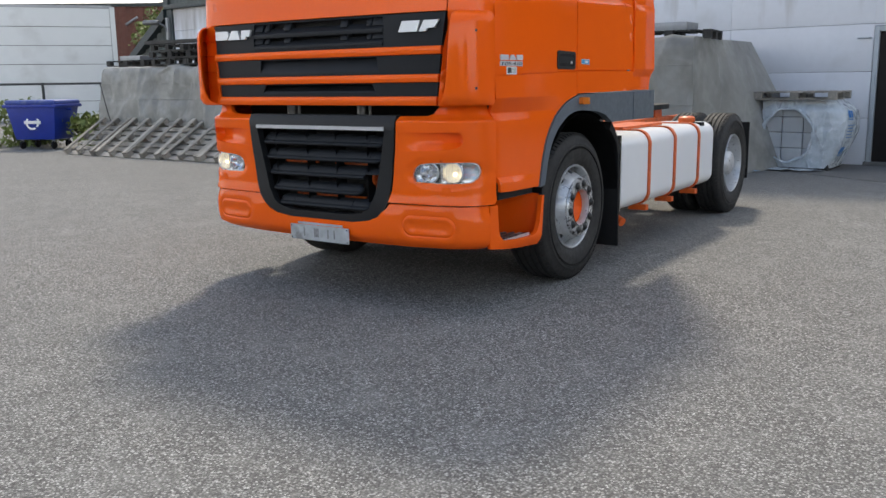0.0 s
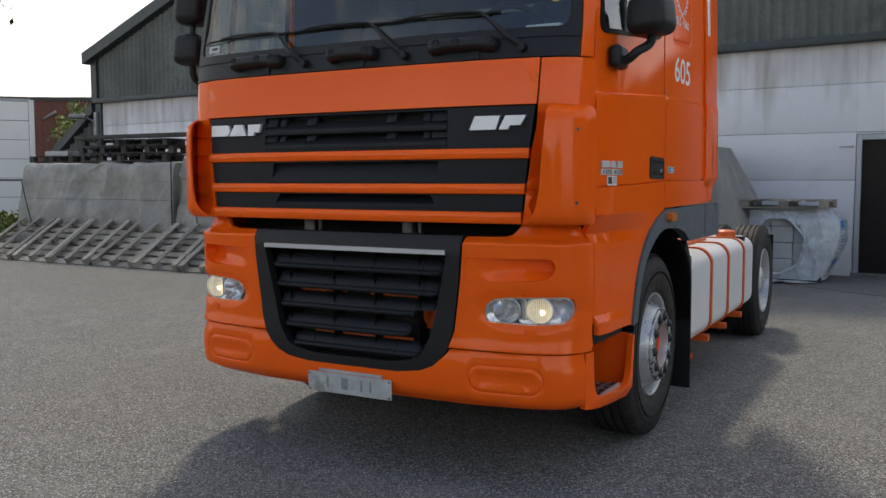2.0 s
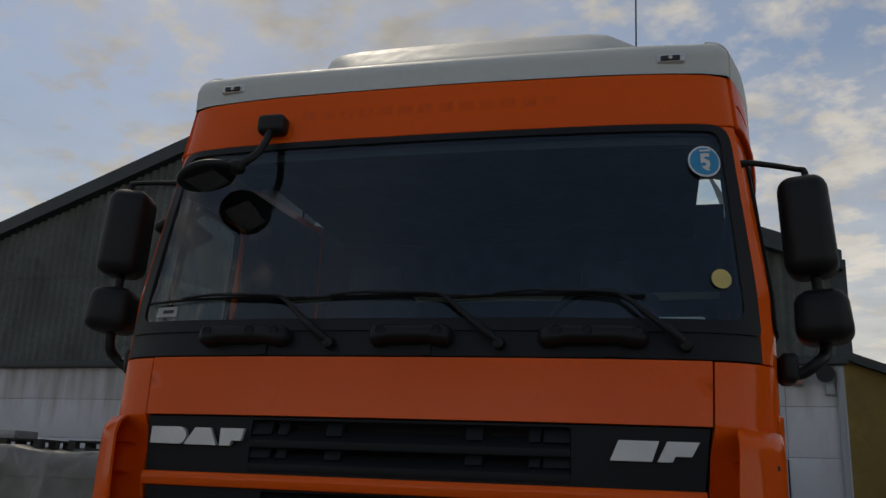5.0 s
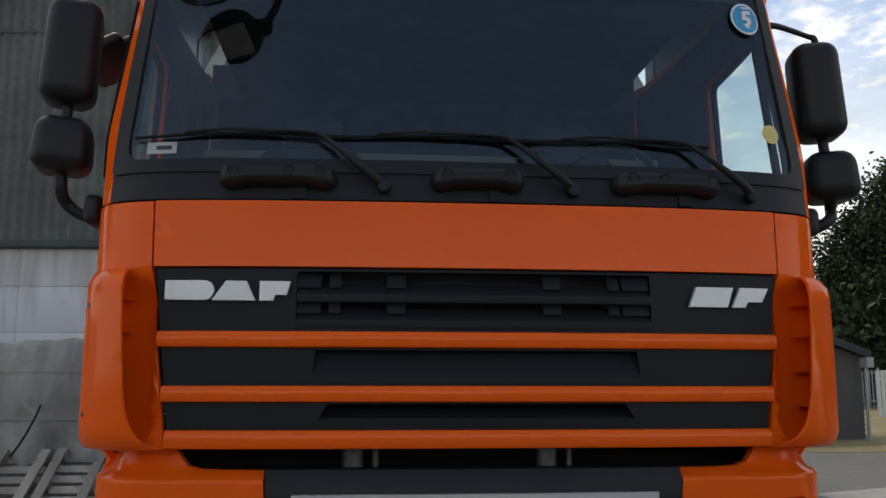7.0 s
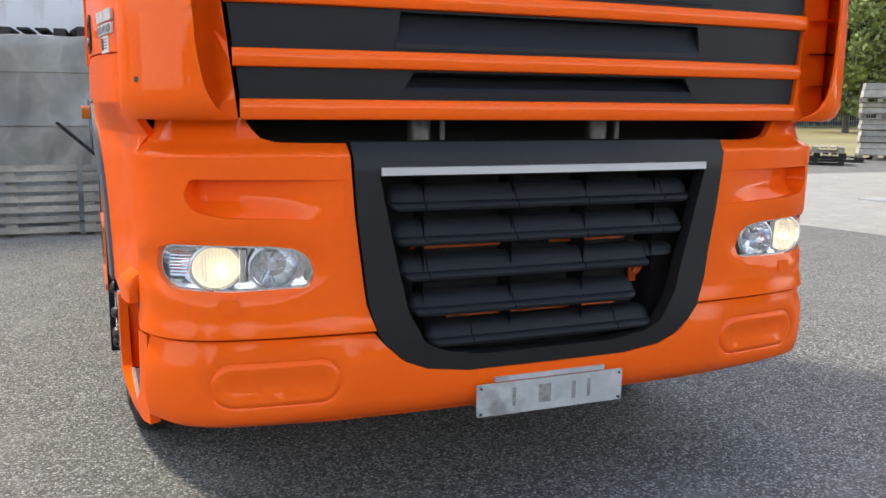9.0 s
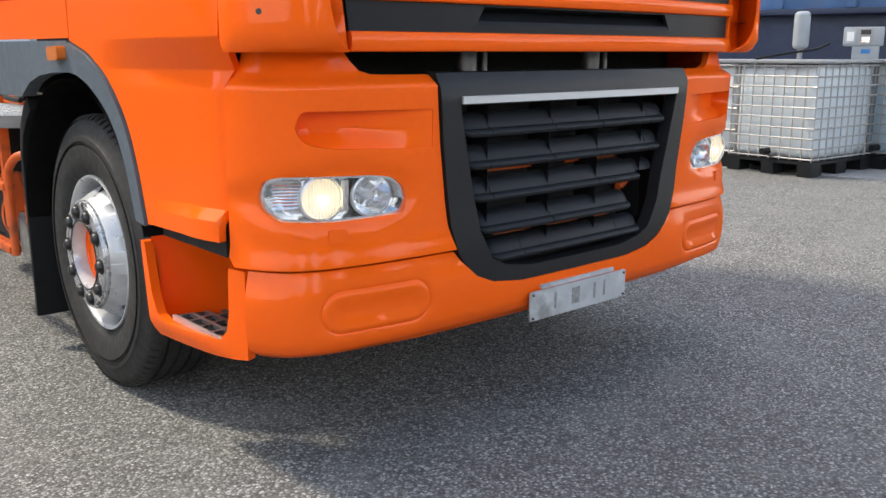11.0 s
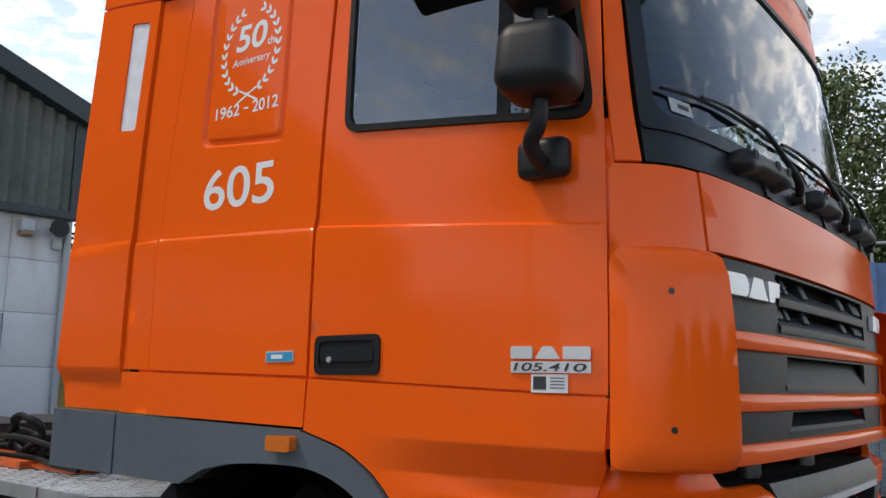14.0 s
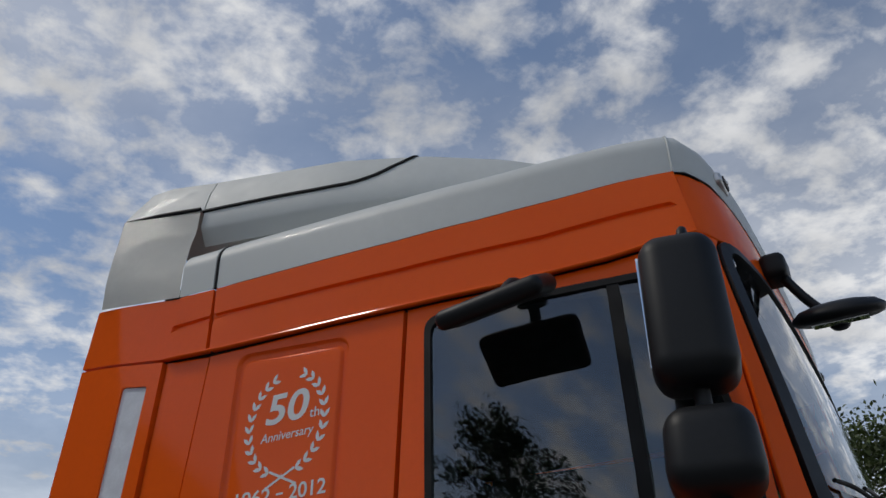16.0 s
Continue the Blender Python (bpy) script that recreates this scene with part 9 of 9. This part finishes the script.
house = thing("house", "house with dark tiled hipped roof and white dormer", "house", (38.44, 34.0, 0), -75)
part("wall", span(0.4, 11.6, 0.4, 9.6, 0, 2.45), GREYBRICK, house)
bm = bmesh.new()
ev = [bm.verts.new((x, y, 2.45)) for x, y in ((0, 0), (12, 0), (12, 10), (0, 10))]
ra, rb_ = bm.verts.new((4.2, 5, 7.5)), bm.verts.new((12, 5, 7.5))
for f in ((ev[0], ev[1], rb_, ra), (ev[2], ev[3], ra, rb_), (ev[3], ev[0], ra), (ev[1], ev[2], rb_), (ev[3], ev[2], ev[1], ev[0])):
    bm.faces.new(f)
part("roof", bm, ROOFTILE, house, "dark tiled hipped roof")
for j in range(22):
    t = j / 22
    part("tile_course", prism([(4.2 * t, 5.05 * t + 2.47), (12.02, 5.05 * t + 2.47), (12.02, 5.05 * t + 2.56), (4.2 * t, 5.05 * t + 2.56)], 5 * t - 0.03, 5 * t + 0.19), ROOFTILE, house)
for x in (2.5, 6.6):
    dm = part("dormer", span(x, x + 1.15, 0.75, 3.2, 3.0, 4.5), FARWHITE, house, "white dormer with a small window")
    part("dormer_roof", span(x - 0.12, x + 1.27, 0.60, 3.3, 4.5, 4.62), DOORFRAME, dm)
    part("window", span(x + 0.36, x + 0.84, 0.725, 0.752, 3.35, 4.15), GALV, dm)
    for a, b, c, d in ((x + 0.28, x + 0.36, 3.27, 4.23), (x + 0.84, x + 0.92, 3.27, 4.23), (x + 0.36, x + 0.84, 3.27, 3.35), (x + 0.36, x + 0.84, 4.15, 4.23)):
        part("window_frame", span(a, b, 0.70, 0.752, c, d), FARWHITE, dm)
part("chimney", span(1.6, 2.5, 4.6, 5.4, 3.5, 6.8), YELLOWWALL, house)

# ---- intermediate bulk containers ----
CAGE = material("dull_cage_steel", (0.38, 0.37, 0.36), 0.5, metal=0.3, vary=0.15)


def ibc(at, turn, fill, label, nx=9, ny=8, hoops=10, bar=0.009):
    th = thing("bulk_container", label, "bulk container", at, turn, group="bulk containers")
    pal = part("pallet", box(1.2, 1.0, 0.03, (0, 0, 0.12)), BLACKPLAST, th, "black plastic pallet base")
    for x in (-0.5, 0, 0.5):
        for y in (-0.42, 0, 0.42):
            part("pallet_foot", box(0.20, 0.15, 0.12, (x, y, 0)), BLACKPLAST, pal)
    part("bottle", blob((1.12, 0.92, 0.98), (0, 0, 0.66), 0.08, 4), IBCWHITE, th, "milky plastic bottle", smooth=True)
    if fill:
        part("liquid", blob((1.125, 0.925, 0.80), (0, 0, 0.565), 0.08, 4), IBCBLUE, th, smooth=True)
    cage = part("cage_tube", tube([(-0.59, -0.49, 0.16), (-0.59, -0.49, 1.16)], bar, 6), CAGE, th)
    for k in range(1, nx + 1):
        again(cage, th, pose(1.18 * k / nx, 0, 0))
        again(cage, th, pose(1.18 * k / nx, 0.98, 0))
    for k in range(ny):
        again(cage, th, pose(0, 0.98 * (k + 1) / ny, 0))
        again(cage, th, pose(1.18, 0.98 * k / ny, 0))
    for k in range(hoops):
        z = 0.18 + 0.945 * k / (hoops - 1)
        part("cage_hoop", tube([(-0.595, -0.495, z), (0.595, -0.495, z), (0.595, 0.495, z), (-0.595, 0.495, z), (-0.595, -0.495, z)], bar, 6, cap=False), CAGE, th)
    part("cage_top", box(1.24, 1.04, 0.035, (0, 0, 1.15)), GALV, th, bevel=0.01)
    part("valve", tube([(-0.60, 0, 0.24), (-0.72, 0, 0.24)], 0.035, 10), BLACKPLAST, th)
    return th


ibc((7.19, 3.80, 0.006), 2, False, "milky plastic bulk container in a coarse pale cage", 5, 4, 5, 0.016)
ibc((7.05, 2.75, 0.006), -4, False, "caged white plastic bulk container on a black pallet")
ibc((8.25, 2.10, 0.006), -6, True, "caged bulk container half full of blue liquid")
ibc((9.35, 1.55, 0.006), -5, True, "caged bulk container half full of blue liquid")
disp = thing("dispenser", "grey electronic dispenser unit on a bulk container", "dispenser", (7.62, 2.42, 1.195), -67)
part("housing", box(0.40, 0.20, 0.20, (0, 0, 0.14)), MACHINE, disp, bevel=0.015)
part("base", box(0.27, 0.18, 0.14, (0.03, 0, 0)), MACHINE, disp, bevel=0.01)
part("display", box(0.10, 0.006, 0.05, (0.02, -0.103, 0.26)), BLACKDECAL, disp)
part("panel", box(0.15, 0.005, 0.17, (0.02, -0.102, 0.155)), GALV, disp)
part("keypad", box(0.08, 0.006, 0.06, (0.02, -0.105, 0.175)), BEZEL, disp)
part("cover", box(0.10, 0.006, 0.15, (-0.13, -0.103, 0.165)), DOORFRAME, disp)
part("notice", box(0.07, 0.006, 0.10, (-0.13, -0.108, 0.19)), STICKER, disp)
part("badge", box(0.09, 0.006, 0.045, (0.03, -0.093, 0.06)), PRINTBLUE, disp)
hose = tagged(part("hose", tube([(6.6, 3.1, 1.20), (6.9, 2.9, 1.26), (7.1, 2.7, 1.30), (7.25, 2.62, 1.36)], 0.014, 8, smooth_n=6), RUBBER), "black rubber hose on the bulk containers", "hose")
pump = thing("pump_nozzle", "grey pump head with a nozzle on a post", "pump", (7.55, 3.10, 1.195), 40)
part("pump_body", blob((0.18, 0.16, 0.42), (0, 0, 0.32), 0.05, 3), MACHINE, pump, smooth=True)
part("pump_post", tube([(0, 0, 0.0), (0, 0, 0.2)], 0.03, 8), GALV, pump)

# ---- blue container behind ----
bc = thing("blue_container", "large blue steel container with ribs", "container", (10.6, 3.2, 0), 18)
part("shell", span(0, 2.4, -3.4, 2.8, 1.88, 3.30), BLUESTEEL, bc, bevel=0.02)
part("lower_body", span(0.1, 2.3, -3.4, 2.8, 0.35, 1.80), NAVY, bc, bevel=0.02)
part("ledge", span(-0.10, 2.5, -3.5, 2.9, 1.80, 1.88), NAVY, bc, bevel=0.01)
for k in range(7):
    part("rib", span(-0.08, 0.0, -3.3 + k * 0.98, -3.18 + k * 0.98, 1.89, 3.30), BLUESTEEL, bc, bevel=0.01)
part("top_rail", tube([(0, -3.4, 3.60), (0, 2.8, 3.60)], 0.025, 8), GALV, bc)
for k in range(4):
    part("rail_post", tube([(0, -3.3 + 2.0 * k, 3.30), (0, -3.3 + 2.0 * k, 3.60)], 0.02, 6), GALV, bc)
for y in (-2.6, 1.8):
    for x in (0.3, 2.1):
        part("support_wheel", lathe([(0.16, -0.06), (0.18, 0), (0.16, 0.06)], 18, "X", m=Matrix.Translation((x, y, 0.18))), RUBBER, bc, smooth=True)
part("support_leg", span(0.15, 2.25, 0.6, 0.8, 0.0, 0.36), NAVY, bc)
part("support_leg", span(0.15, 2.25, -1.6, -1.4, 0.0, 0.36), NAVY, bc)
